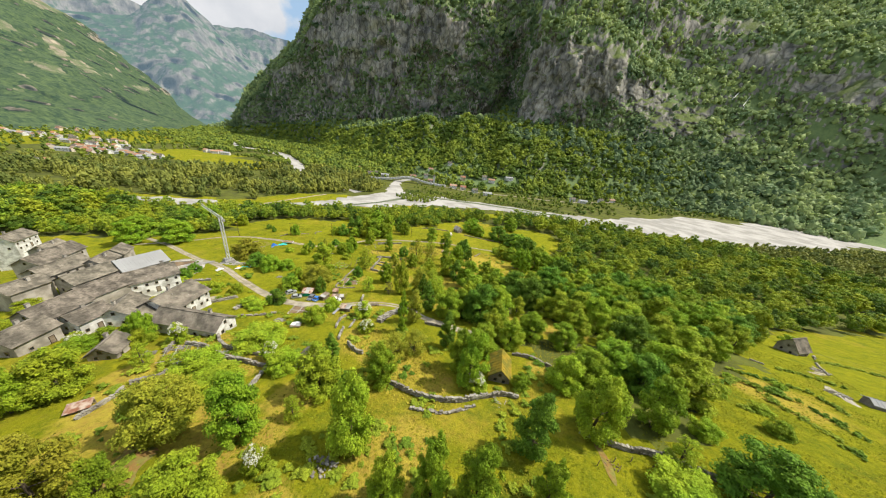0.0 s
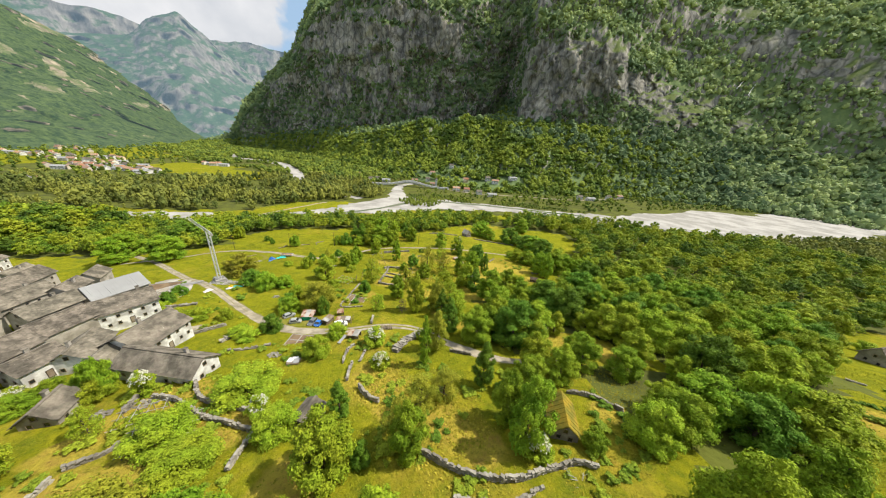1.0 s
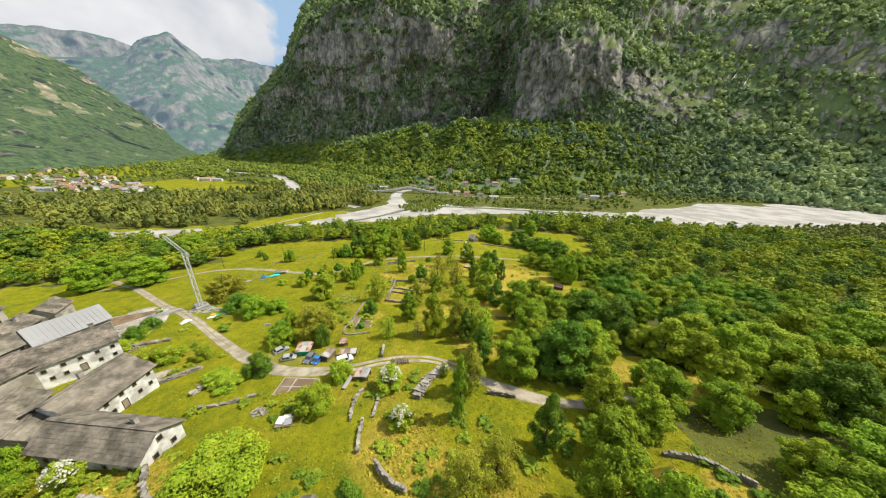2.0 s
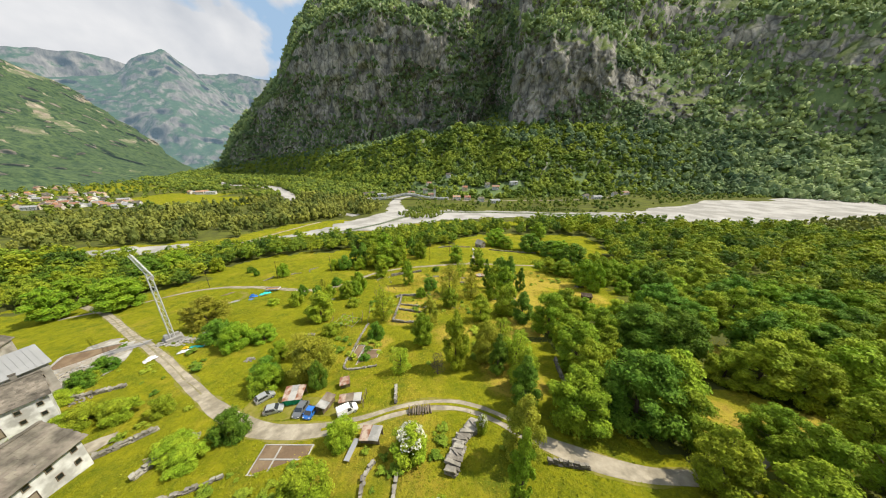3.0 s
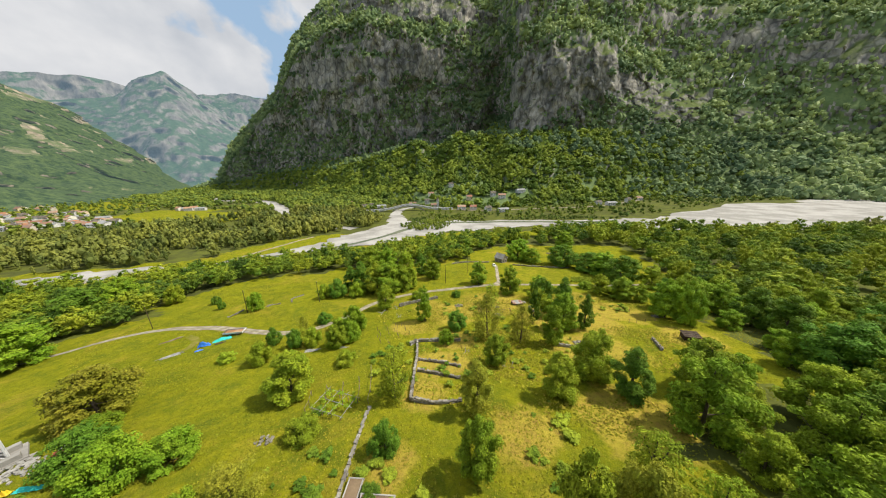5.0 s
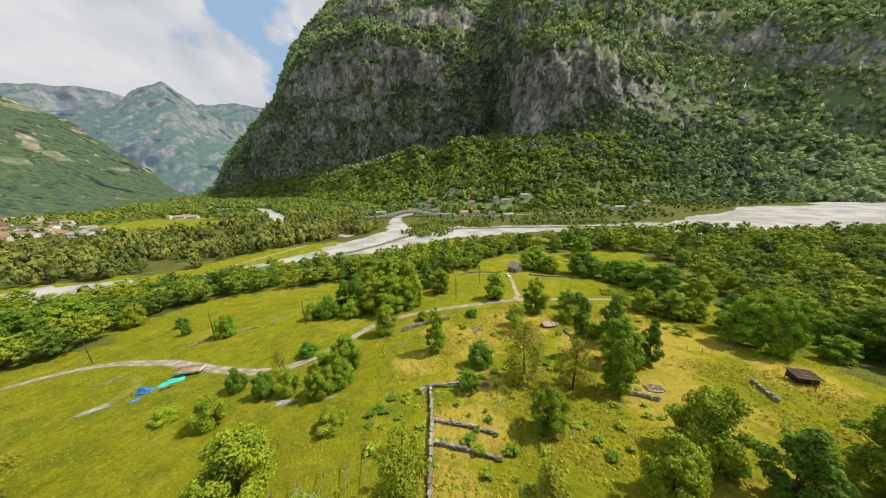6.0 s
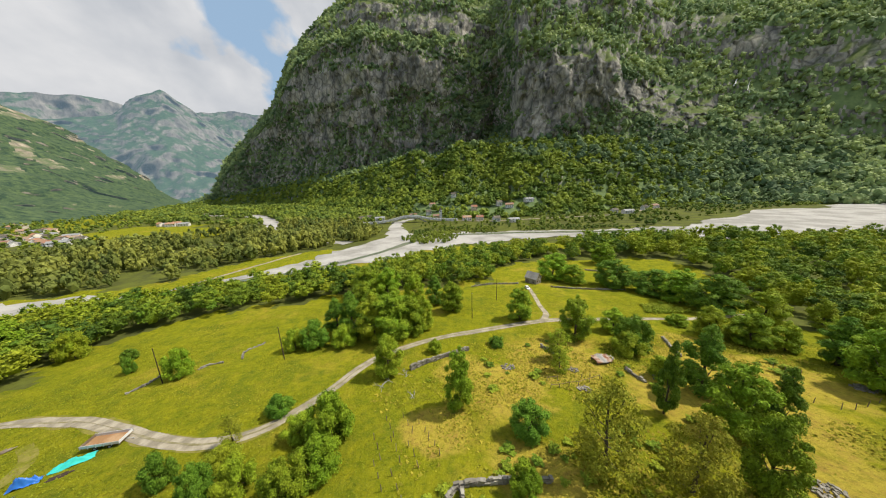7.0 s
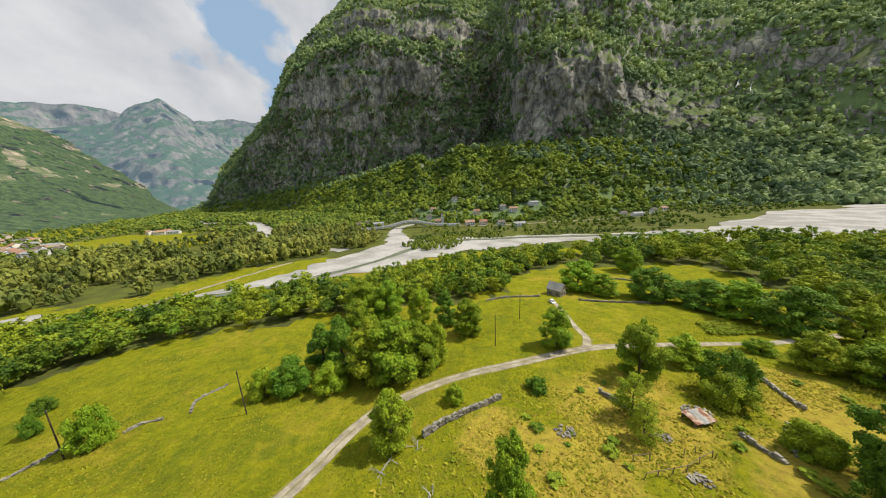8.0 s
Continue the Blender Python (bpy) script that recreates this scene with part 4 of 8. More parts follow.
def woods(name, pts, heights, mat, leaves, label, widths=0.8, seed=3, spray=0.2, lobes=8, point=0.0, rounded=0.8):
    """A wood as one joined mesh: each tree a domed crown of leafy lumps with loose sprays and an outline of its own."""
    r = np.random.default_rng(seed)
    templates = []
    for k in range(6):
        lift = 0.40 + 0.50 * np.linspace(0, 1, lobes) + r.uniform(-0.06, 0.06, lobes)
        a = np.arange(lobes) * 2.4 + r.uniform(-0.5, 0.5, lobes)
        ring = 0.36 * np.sqrt(np.clip(1.0 - ((lift - 0.45) / 0.52) ** 2, 0.02, 1)) * r.uniform(0.75, 1.1, lobes) * (1 - point * (lift - 0.4))
        c = np.stack([np.cos(a) * ring, np.sin(a) * ring, lift], 1)
        rad = (r.uniform(0.16, 0.24, lobes) * (6 / (lobes + 3)) ** 0.4)[:, None] * np.array([[1.0, 1.0, 0.8]])
        c, rad = np.vstack([c, [[0, 0, 0.48]]]), np.vstack([rad, [[0.30, 0.30, 0.40 + 0.1 * point]]])
        cv, cf, cn = leafy_cores(r, c, rad * (0.9 if leaves < 100 else 0.62), 0.3)
        v, f, soft = leaf_cloud(r, c, rad * 1.08, leaves, spray, 0.35, 3, rounded)
        templates.append((np.vstack([cv, v]), np.vstack([cf, f + len(cv)]), np.vstack([cn, soft])))
    n, nv, nf = len(pts), len(templates[0][0]), len(templates[0][1])
    V, N = np.empty((n, nv, 3), np.float32), np.empty((n, nv, 3), np.float32)
    F = np.empty((n, nf, 3), np.int32)
    kind = r.integers(0, 6, n)
    ang, sc = r.random(n) * 6.28, heights
    for k in range(6):
        i = np.where(kind == k)[0]
        t, tf, soft = templates[k]
        ca, sa = np.cos(ang[i])[:, None], np.sin(ang[i])[:, None]
        wid = (sc[i] * widths * r.uniform(0.8, 1.3, len(i)))[:, None]
        V[i, :, 0] = pts[i, 0:1] + (t[None, :, 0] * ca - t[None, :, 1] * sa) * wid
        V[i, :, 1] = pts[i, 1:2] + (t[None, :, 0] * sa + t[None, :, 1] * ca) * wid
        N[i, :, 0] = soft[None, :, 0] * ca - soft[None, :, 1] * sa
        N[i, :, 1] = soft[None, :, 0] * sa + soft[None, :, 1] * ca
        N[i, :, 2] = soft[None, :, 2]
        V[i, :, 2] = pts[i, 2:3] + t[None, :, 2] * sc[i][:, None] - 0.06 * sc[i][:, None]
        F[i] = tf[None] + (i * nv)[:, None, None]
    ob = new(name, mesh_from(name, V.reshape(-1, 3), F.reshape(-1, 3), mat, False, N.reshape(-1, 3)))
    return tagged(ob, label, "woodland", kind="stuff")


def on_ground(p):
    return np.column_stack([p, height(p[:, 0], p[:, 1])])


# the hamlet on the wooded apron: azimuth, radius, kind and turn of each house
HILL_HOUSES = [(-2.0, 402, 2, 5), (-1.2, 424, 0, 20), (3.5, 446, 2, -10), (-5.5, 410, 1, 12), (13.5, 404, 2, 8), (15.6, 392, 1, -6), (19.5, 404, 3, 15), (8.0, 388, 0, 0)]


def hill_place(az, r):
    """The point of the massif at an azimuth and a plan radius."""
    col = massif_v[int(np.argmin(np.abs(m_az - az)))]
    k = int(np.argmin(np.abs(np.hypot(col[:, 0] - CENTRE[0], col[:, 1] - CENTRE[1]) - r * K)))
    return col[k]


# woods on the massif's ledges and apron
def slope_trees():
    v = massif_v
    a, b = v[1:, :-1] - v[:-1, :-1], v[:-1, 1:] - v[:-1, :-1]
    n = np.cross(a, b)
    area = np.linalg.norm(n, axis=2)
    nz = np.abs(n[:, :, 2]) / (area + 1e-9)
    r = np.random.default_rng(5)
    cover = 1 - smooth01(BARE_ROCK[:-1, :-1], 0.26, 0.42)
    want = area / 225 * np.where(np.linspace(0, 1, area.shape[1])[None, :] < 0.165, 2.5, 1.0) * (cover + 0.03) * (0.8 + 0.5 * smooth01(nz, 0.2, 0.55))
    patch = vnoise(v[:-1, :-1].reshape(-1, 3) / 70.0, 3, 0.6).reshape(area.shape)
    want = want * np.clip(1.0 + 0.7 * patch, 0.45, 1.5)
    lev = np.linspace(0, 1, v.shape[1] - 1)[None, :]
    flat = np.hypot(v[:-1, :-1, 0] - CENTRE[0], v[:-1, :-1, 1] - CENTRE[1])
    want = want * (lev < 0.95) * (v[:-1, :-1, 2] < 60 + flat * 0.66)
    az_ok = (m_az[:-1] < 66)[:, None]
    want = want * az_ok
    count = r.poisson(np.minimum(want, 4))
    i, j = np.nonzero(count)
    rep = count[i, j]
    i, j = np.repeat(i, rep), np.repeat(j, rep)
    s, t = r.random(len(i))[:, None], r.random(len(i))[:, None]
    p = v[i, j] + s * a[i, j] + t * b[i, j]
    return p, j / (v.shape[1] - 1)


sp, sl = slope_trees()
for az, r, _, _ in HILL_HOUSES:
    q = hill_place(az, r)
    open_side = (np.hypot(sp[:, 0] - q[0], sp[:, 1] - q[1] + 9) > 19)
    sp, sl = sp[open_side], sl[open_side]
low = sl < 0.165
side = np.degrees(np.arctan2(sp[:, 0] - CENTRE[0], sp[:, 1] - CENTRE[1]))
low = low & (rng.random(len(sl)) > smooth01(side, 34, 56)) & (rng.random(len(sl)) < 0.75 + 0.25 * (sl < 0.1))
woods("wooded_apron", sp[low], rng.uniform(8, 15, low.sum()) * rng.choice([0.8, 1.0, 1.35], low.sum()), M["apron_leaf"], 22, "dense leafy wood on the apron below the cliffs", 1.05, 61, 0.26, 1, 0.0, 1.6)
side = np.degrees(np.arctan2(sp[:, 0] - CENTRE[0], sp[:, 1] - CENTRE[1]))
# trees below the wall tops get the leaf colour with painted shade
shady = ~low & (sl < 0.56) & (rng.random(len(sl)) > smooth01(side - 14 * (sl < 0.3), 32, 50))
for name, pick, mat, label, seed in (("ledge_wood", ~low & ~shady, "ledge_leaf", "scrub and trees on rock ledges, paled and blued like haze", 62), ("cliff_wood", shady, "cliff_leaf", "green wood clinging to the cliffs, darkened like shade", 63)):
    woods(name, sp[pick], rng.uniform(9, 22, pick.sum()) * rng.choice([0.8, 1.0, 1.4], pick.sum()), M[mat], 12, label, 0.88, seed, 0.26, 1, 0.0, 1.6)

# woods on the valley floor
LEFT_WOOD = [(-330, 182), (-240, 207), (-198, 221), (-176, 230), (-170, 258), (-136, 291), (-92, 332), (-92, 400), (-150, 440), (-240, 440), (-330, 360), (-420, 300), (-480, 200), (-420, 120)]
TOWN_TREES = [(-420, 330), (-330, 380), (-300, 470), (-560, 560), (-900, 800), (-1300, 900), (-1100, 500), (-760, 330), (-560, 250)]
FAR_WOOD = [(-150, 440), (-100, 470), (-60, 480), (-180, 660), (-420, 900), (-800, 1250), (-1300, 1500), (-900, 800), (-560, 560), (-300, 470)]
BANK_WOOD = [(60, 355), (160, 345), (240, 375), (380, 440), (620, 475), (900, 500), (900, 600), (560, 600), (300, 540), (150, 480), (60, 440)]
ISLAND = [(-66, 322), (-48, 302), (-22, 306), (-14, 330), (-30, 352), (-58, 352)]
FIELD_LEFT = [(-170, 203), (-112, 222), (-116, 262), (-112, 292), (-152, 268), (-166, 220)]
VALLEY_FIELD = [(-470, 410), (-300, 352), (-292, 436), (-420, 508), (-500, 500)]
p = scatter(LEFT_WOOD, 8.0, 71, [FIELD_LEFT])
clumps = vnoise(np.column_stack([p / 34.0, np.zeros(len(p))]), 3)
p, clumps = p[clumps > -0.42], clumps[clumps > -0.42]
woods("pine_wood", on_ground(p), (11 + 9 * np.clip(clumps, -0.6, 0.7)) * rng.uniform(0.6, 1.3, len(p)), M["pine_leaf"], 80, "brown-green wood on the far river bank", 0.62, 71, 0.17, 4, 0.7)
p = scatter(FAR_WOOD, 12, 72, [VALLEY_FIELD])
clumps = vnoise(np.column_stack([p / 60.0, np.zeros(len(p))]), 3)
p, clumps = p[clumps > -0.4], clumps[clumps > -0.4]
woods("far_wood", on_ground(p), (11 + 9 * np.clip(clumps, -0.5, 0.8)) * rng.uniform(0.7, 1.25, len(p)), M["far_leaf"], 20, "mixed wood along the valley floor", 1.0, 72, 0.26, 1)
p = scatter(TOWN_TREES, 24, 75, [VALLEY_FIELD])
woods("town_trees", on_ground(p), rng.uniform(6, 12, len(p)), M["far_leaf"], 20, "scattered garden trees round a valley town", 1.1, 75, 0.26, 2)
p = scatter(BANK_WOOD, 12.5, 73)
p = p[vnoise(np.column_stack([p / 45.0, np.zeros(len(p))]), 2) > -0.3]
woods("bank_wood", on_ground(p), rng.uniform(3.5, 10, len(p)), M["far_leaf"], 34, "bushes and trees on the far bank", 1.0, 73, 0.24, 1)
BRIDGE_WOOD = [(-55, 395), (-20, 352), (60, 348), (70, 440), (160, 490), (300, 545), (280, 580), (120, 570), (-30, 560), (-75, 480)]
p = scatter(BRIDGE_WOOD, 11, 76, [[(-120, 425), (30, 425), (30, 452), (-120, 452)]])
p = p[np.random.default_rng(76).random(len(p)) > 0.4]
woods("bridge_wood", on_ground(p), rng.uniform(3, 8, len(p)), M["far_leaf"], 30, "garden trees and bushes between the houses by the bridge", 1.0, 76, 0.22, 4)
RIGHT_BANK = [(116, 302), (200, 284), (300, 249), (352, 199), (560, 240), (760, 330), (600, 345), (420, 305), (285, 272), (200, 284)]
p = scatter(RIGHT_BANK, 7.5, 77)
woods("bank_thicket", on_ground(p), rng.uniform(4, 10, len(p)), M["pine_leaf"], 40, "dull olive thicket on the near river bank", 0.9, 77, 0.2, 3, 0.4)
BANK_SCRUB = [(-62, 352), (0, 341), (60, 346), (170, 338), (175, 352), (60, 372), (-20, 384), (-60, 400)]
p = scatter(BANK_SCRUB, 5.0, 78, None, False)
p = p[vnoise(np.column_stack([p / 18.0, np.zeros(len(p))]), 2) > -0.25]
woods("bank_scrub", on_ground(p), rng.uniform(1.5, 4.5, len(p)), M["far_leaf"], 30, "low willow scrub on the shingle bank", 1.2, 78, 0.24, 2)
p = scatter(ISLAND, 5.0, 74, None, False)
woods("island_scrub", on_ground(p), rng.uniform(3, 6, len(p)), M["far_leaf"], 26, "willow scrub on a shingle island", 0.9, 74, 0.2, 3, 0.5)

# trees that can be told apart
FOREST = [(30, 266), (116, 300), (200, 280), (300, 245), (350, 195), (225, 118), (172, 108), (150, 104), (134, 95), (120, 86), (104, 77), (88, 62), (52, 40), (34, 26), (25, 33), (26, 38), (28, 45), (22, 51), (14, 53), (10, 60), (8, 66), (8, 86), (14, 99), (38, 98), (46, 112), (62, 142), (76, 170), (98, 205), (100, 245), (55, 245), (30, 250)]
RIPARIAN = [(-330, 118), (-260, 112), (-200, 112), (-165, 126), (-140, 134), (-128, 146), (-136, 158), (-129, 173), (-110, 184), (-82, 191), (-61, 192), (-43, 200), (-18, 204), (-6, 215), (-10, 225), (20, 245), (40, 262), (36, 282), (-27, 262), (-72, 226), (-107, 216), (-138, 208), (-165, 196), (-190, 184), (-250, 160), (-330, 140)]

GLADES = [[(17, 58), (26, 56), (36, 57), (38, 64), (26, 67), (18, 66)], [(33, 57), (42, 57), (44, 64), (34, 64)], [(37, 77), (47, 79), (46, 86), (37, 84)], [(60, 100), (68, 104), (66, 112), (58, 108)]]

# dark brown-green ground under the woods and over the far valley floor
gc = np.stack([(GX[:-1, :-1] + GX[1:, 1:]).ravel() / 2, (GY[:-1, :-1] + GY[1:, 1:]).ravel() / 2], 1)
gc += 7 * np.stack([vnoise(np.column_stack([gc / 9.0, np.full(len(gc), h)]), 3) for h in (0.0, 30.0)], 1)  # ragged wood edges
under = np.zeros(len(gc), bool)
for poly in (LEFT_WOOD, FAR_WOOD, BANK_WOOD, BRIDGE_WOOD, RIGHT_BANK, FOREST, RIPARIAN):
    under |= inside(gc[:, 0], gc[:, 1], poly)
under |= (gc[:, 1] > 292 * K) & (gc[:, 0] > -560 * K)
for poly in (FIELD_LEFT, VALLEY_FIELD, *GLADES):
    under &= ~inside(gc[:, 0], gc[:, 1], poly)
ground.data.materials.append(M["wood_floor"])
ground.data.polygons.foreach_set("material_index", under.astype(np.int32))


def plant(pts, kinds, group, label, heights, name="tree"):
    for x, y in pts:
        k = int(rng.integers(0, len(kinds)))
        tree_thing(name, kinds[k], float(x), float(y), rng.uniform(*heights) / 10, rng.uniform(0, 6.28), label, "tree", group, rng.uniform(0.85, 1.2))


# single trees: plan x, y, height and crown width in plan units
TREES_GREEN = [(7.6, 123.3, 11, 7.5), (-12.8, 107.3, 7.5, 5), (3.4, 61.5, 9.5, 7.8), (7.5, 65.8, 8.5, 7), (-8.4, 165.5, 10.5, 8.3), (1.6, 153.4, 12, 8.6), (13.5, 156.9, 6.9, 6.8), (-28.7, 130, 11.4, 5), (-43.7, 156.4, 15.8, 12.3), (-58.9, 190.2, 16.1, 12.1), (-27.8, 174.1, 11, 7.9), (-41.1, 183.7, 12.4, 7.6), (-51.4, 189.3, 13.2, 9.7), (54, 181.6, 13.1, 13.2), (64.7, 165.4, 10.7, 9.4), (21.1, 213, 13.6, 14.9), (27.1, 205.6, 9.4, 10.8), (59.1, 236.7, 13.7, 13.8), (1.6, 115.1, 10.7, 5.3), (45.4, 146.2, 7.3, 5.2), (51.7, 136.3, 13.9, 9.8), (42.8, 125.9, 14.5, 6.4), (40.5, 148.6, 8.9, 8.3), (-19.3, 84.5, 9.2, 4.7), (-12.4, 76.1, 13.1, 5.1), (-4.5, 97.3, 8.5, 6), (41.8, 131.4, 13.1, 8.7), (57.3, 138.6, 12, 9.2)]
TREES_GREEN += [(-7.6, 32.3, 9.4, 4.5), (-54.6, 26.1, 8.6, 8.0), (-22.3, 21, 12.0, 5.4), (-8.5, 20.9, 13.8, 5.7), (-29.6, 13.2, 7.2, 3.7), (1.8, 15.9, 11.1, 3.7), (6.2, 15.2, 10.8, 4.6), (13.6, 15.8, 8.6, 3.5), (35.1, 29.1, 10.7, 6.1), (-55.6, 22.4, 9.1, 4.9), (-48.8, 156.9, 13.1, 9.5), (-39.4, 158.5, 11.8, 8.5), (-54.8, 169.8, 13.3, 10.8), (-36.5, 161.5, 10.5, 6.4), (-134.1, 120.4, 18, 14.9), (-160.5, 127, 17.2, 15.4), (-153, 114.6, 16.4, 11.9), (-150.3, 157.5, 15.8, 14.1), (7.4, 35.0, 12.5, 6.2), (5.8, 38.5, 10, 5), (11, 45, 8.5, 7), (18, 49.5, 8, 6), (24.4, 36.4, 7.5, 6.5), (29.5, 38.6, 8.5, 7), (14.1, 52.8, 8.5, 6), (24.3, 53.8, 8, 6.5), (36.6, 57.3, 9, 7), (25.2, 58.0, 7, 5.5)]
TREES_DARK = [(11.4, 131.6, 13.5, 8.5), (-55.6, 160.2, 14.6, 10.5), (-33.6, 180.9, 12, 8.8), (52.5, 191.1, 10.8, 13.3), (56.2, 171.8, 14, 12.5), (42.3, 201.1, 12.9, 13.2), (1.5, 127.1, 15.3, 4.4), (-19.8, 124.2, 5.7, 4.4), (13.5, 123.2, 10.8, 5.5), (47.4, 139.8, 11.6, 9.9), (6.5, 96.6, 10, 8), (38.8, 18.4, 8.7, 7.5), (-60.6, 162.3, 11.1, 9.2), (-154.3, 148.6, 14.9, 14.7), (3.1, 46, 10.5, 5.4)]
TREES_LIGHT = [(3.4, 102.0, 10.5, 7.5), (-1.5, 69.1, 9, 5), (-41.9, 140.2, 9.7, 5.8), (36.4, 154.2, 8.6, 7.5), (42.5, 151.2, 8.8, 7.1), (-50.1, 100.3, 9.7, 8.1), (-16.8, 29.9, 10.0, 6.8), (-21.5, 13.1, 8.2, 6.6), (-2.7, 15, 8.6, 3.7), (24.6, 26.8, 11.7, 6.8), (110.3, 79.8, 14.2, 8.5)]
TREES_OLIVE = [(-5.4, 56.7, 10.5, 5.4), (-12.6, 118.7, 12.4, 6.4), (-5.5, 115.4, 10.8, 5), (-18.3, 94.5, 9.8, 5.5), (-8.5, 34.5, 7.5, 5)]
TREES_BROAD = [(-80.1, 97.0, 10.0, 11.0), (-39.1, 74.8, 9.5, 8.0), (-6.1, 77.4, 10.5, 5.6), (-31.9, 21, 10.0, 7.6), (-35.9, 12.8, 9.7, 6.1)]
TREES_THIN = [(-8.8, 138.8, 6, 4.1), (-7.2, 143.3, 7.9, 5.3), (-60.8, 125, 5.5, 2.7), (-31.5, 98.3, 10.9, 5.8), (-22.9, 74.7, 6.2, 4), (-2.4, 81.1, 9.2, 6.3), (-1.2, 74.5, 9.1, 5.6), (-45.7, 81.8, 5.9, 6.3), (0.2, 77.2, 8.4, 4.9), (-49.5, 33, 5.8, 3.4), (-17.7, 24.4, 4.7, 2.8), (33.7, 22.7, 5.5, 4.0), (-3.5, 42.5, 6.5, 5), (-7, 40, 7, 5)]
TREES_SPIRE = [(-4.9, 73.2, 9.9, 3.3), (-2.6, 65, 10.6, 4.3), (-7.4, 51, 12.5, 2.5), (-18.3, 37.8, 7.3, 2.8), (14.2, 22.4, 11.7, 4.6)]
BUSHES = [(60.5, 36.1, 1.4, 3.4), (56.5, 30.5, 1.3, 3), (72.9, 43.5, 1.2, 3.2), (67.4, 47.5, 1.1, 2.6), (77.4, 46.1, 1, 2.6), (56.8, 39.7, 1.2, 2.6), (118, 84, 4, 5), (132, 84, 4, 6), (-87.8, 144.7, 7, 5), (11.3, 147.1, 8.2, 7.5), (-18.6, 150.4, 2.4, 3.7), (-33, 148.3, 3.4, 3.1), (-63.2, 154.6, 7.2, 6.8), (8.7, 135.7, 4.4, 4.8), (34.5, 161.2, 3.3, 5.1), (-103.3, 148.6, 3.9, 2.6), (-47.1, 125.2, 7.9, 6), (-65.9, 120.1, 4.7, 3.5), (-59.3, 117.9, 5, 3.4), (-55.2, 118.5, 5.1, 4.1), (-48.9, 117, 5.9, 5), (-46.5, 120, 5.7, 4.9), (-63.6, 111.9, 5.3, 4.7), (-72.6, 113.4, 2.3, 3.8), (-110.7, 154.8, 3.2, 3.5), (-129.8, 158.4, 8.1, 6.4), (-22.7, 116.6, 3.9, 3.6), (-62.2, 84.6, 6.5, 7), (-30.9, 88.1, 4.6, 3.7), (-36.8, 71.1, 5.6, 3.1), (-28.2, 59.5, 4, 4.1), (-44.5, 61.3, 4.6, 4.5)]
BUSHES += [(-58, 87.8, 4.3, 5.8), (-13, 31, 3.6, 2.6), (-29.3, 52.4, 4.8, 5.4), (-58.6, 40.8, 7.4, 4), (-25.7, 34.3, 4.4, 5.6), (42.4, 28.6, 3.1, 4.2), (56.6, 30.6, 2.6, 3.6), (-55.4, 153.7, 6, 6), (-67.9, 153.6, 5.8, 4.9), (-83.6, 77.5, 3.2, 4), (-82.7, 73.1, 3.5, 4.1), (-48.5, 74.5, 4.5, 5.2), (-46.5, 71.5, 5, 5.5), (16.5, 35, 3, 3.4), (-103, 52, 3.5, 6), (-97, 49, 3, 5), (-84.5, 49.5, 2.6, 5), (-90, 40, 3, 7), (-66, 40, 3, 4), (-62, 41, 3.6, 3.4), (-58, 40, 4, 5), (-66, 36, 3, 5), (-80, 63, 2.6, 4), (-31.4, 82.5, 1.1, 2.4), (-31.2, 79.5, 1.3, 2.2), (-68.3, 87.2, 5.5, 6.5), (-72, 91.5, 4, 5), (9.1, 145.1, 5.5, 6.5), (9.9, 136.1, 3.6, 5), (-58, 131, 3.5, 4), (-52, 126, 3.8, 4.5), (-60, 122, 3, 4)]
VINES = [(-78.3, 64.5, 1.6, 3), (-75, 64.7, 1.7, 3), (-73.3, 66.1, 1.6, 3), (-70.8, 66.9, 1.5, 3), (-68.2, 67.8, 1.4, 2.8), (-50.6, 58.9, 2.4, 5), (-47.5, 57.5, 2.4, 4.5), (-84.5, 74.9, 2, 4.5), (-81.6, 69.6, 2.2, 4.5), (-43.8, 109.5, 3.0, 4.3), (-43.2, 91, 3.2, 4.7), (-49.2, 80.2, 4.9, 3.7), (-35.1, 41.5, 4.3, 9.7), (-39, 32.6, 4.2, 7.3), (-33.1, 29.2, 3.0, 7.2), (30.3, 18.1, 3.4, 7.8), (-71.3, 65, 3.1, 5.1), (-66.3, 65.8, 3.2, 4.9), (-60.2, 66.3, 3.2, 3.8)]
BLOSSOM = [(-18.7, 57.6, 4.6, 4.6), (-9.4, 60.7, 3.1, 1.7), (-15.4, 49.4, 3.6, 3.6), (-29.4, 36.9, 4.2, 3.1), (-51, 40.5, 5, 3.2), (-17.7, 17.3, 4.2, 2.5), (8.2, 33.3, 4, 3.5), (-70, 38.5, 2.6, 3)]
BARE = [(-15.8, 73.8, 5.3, 2.7)]

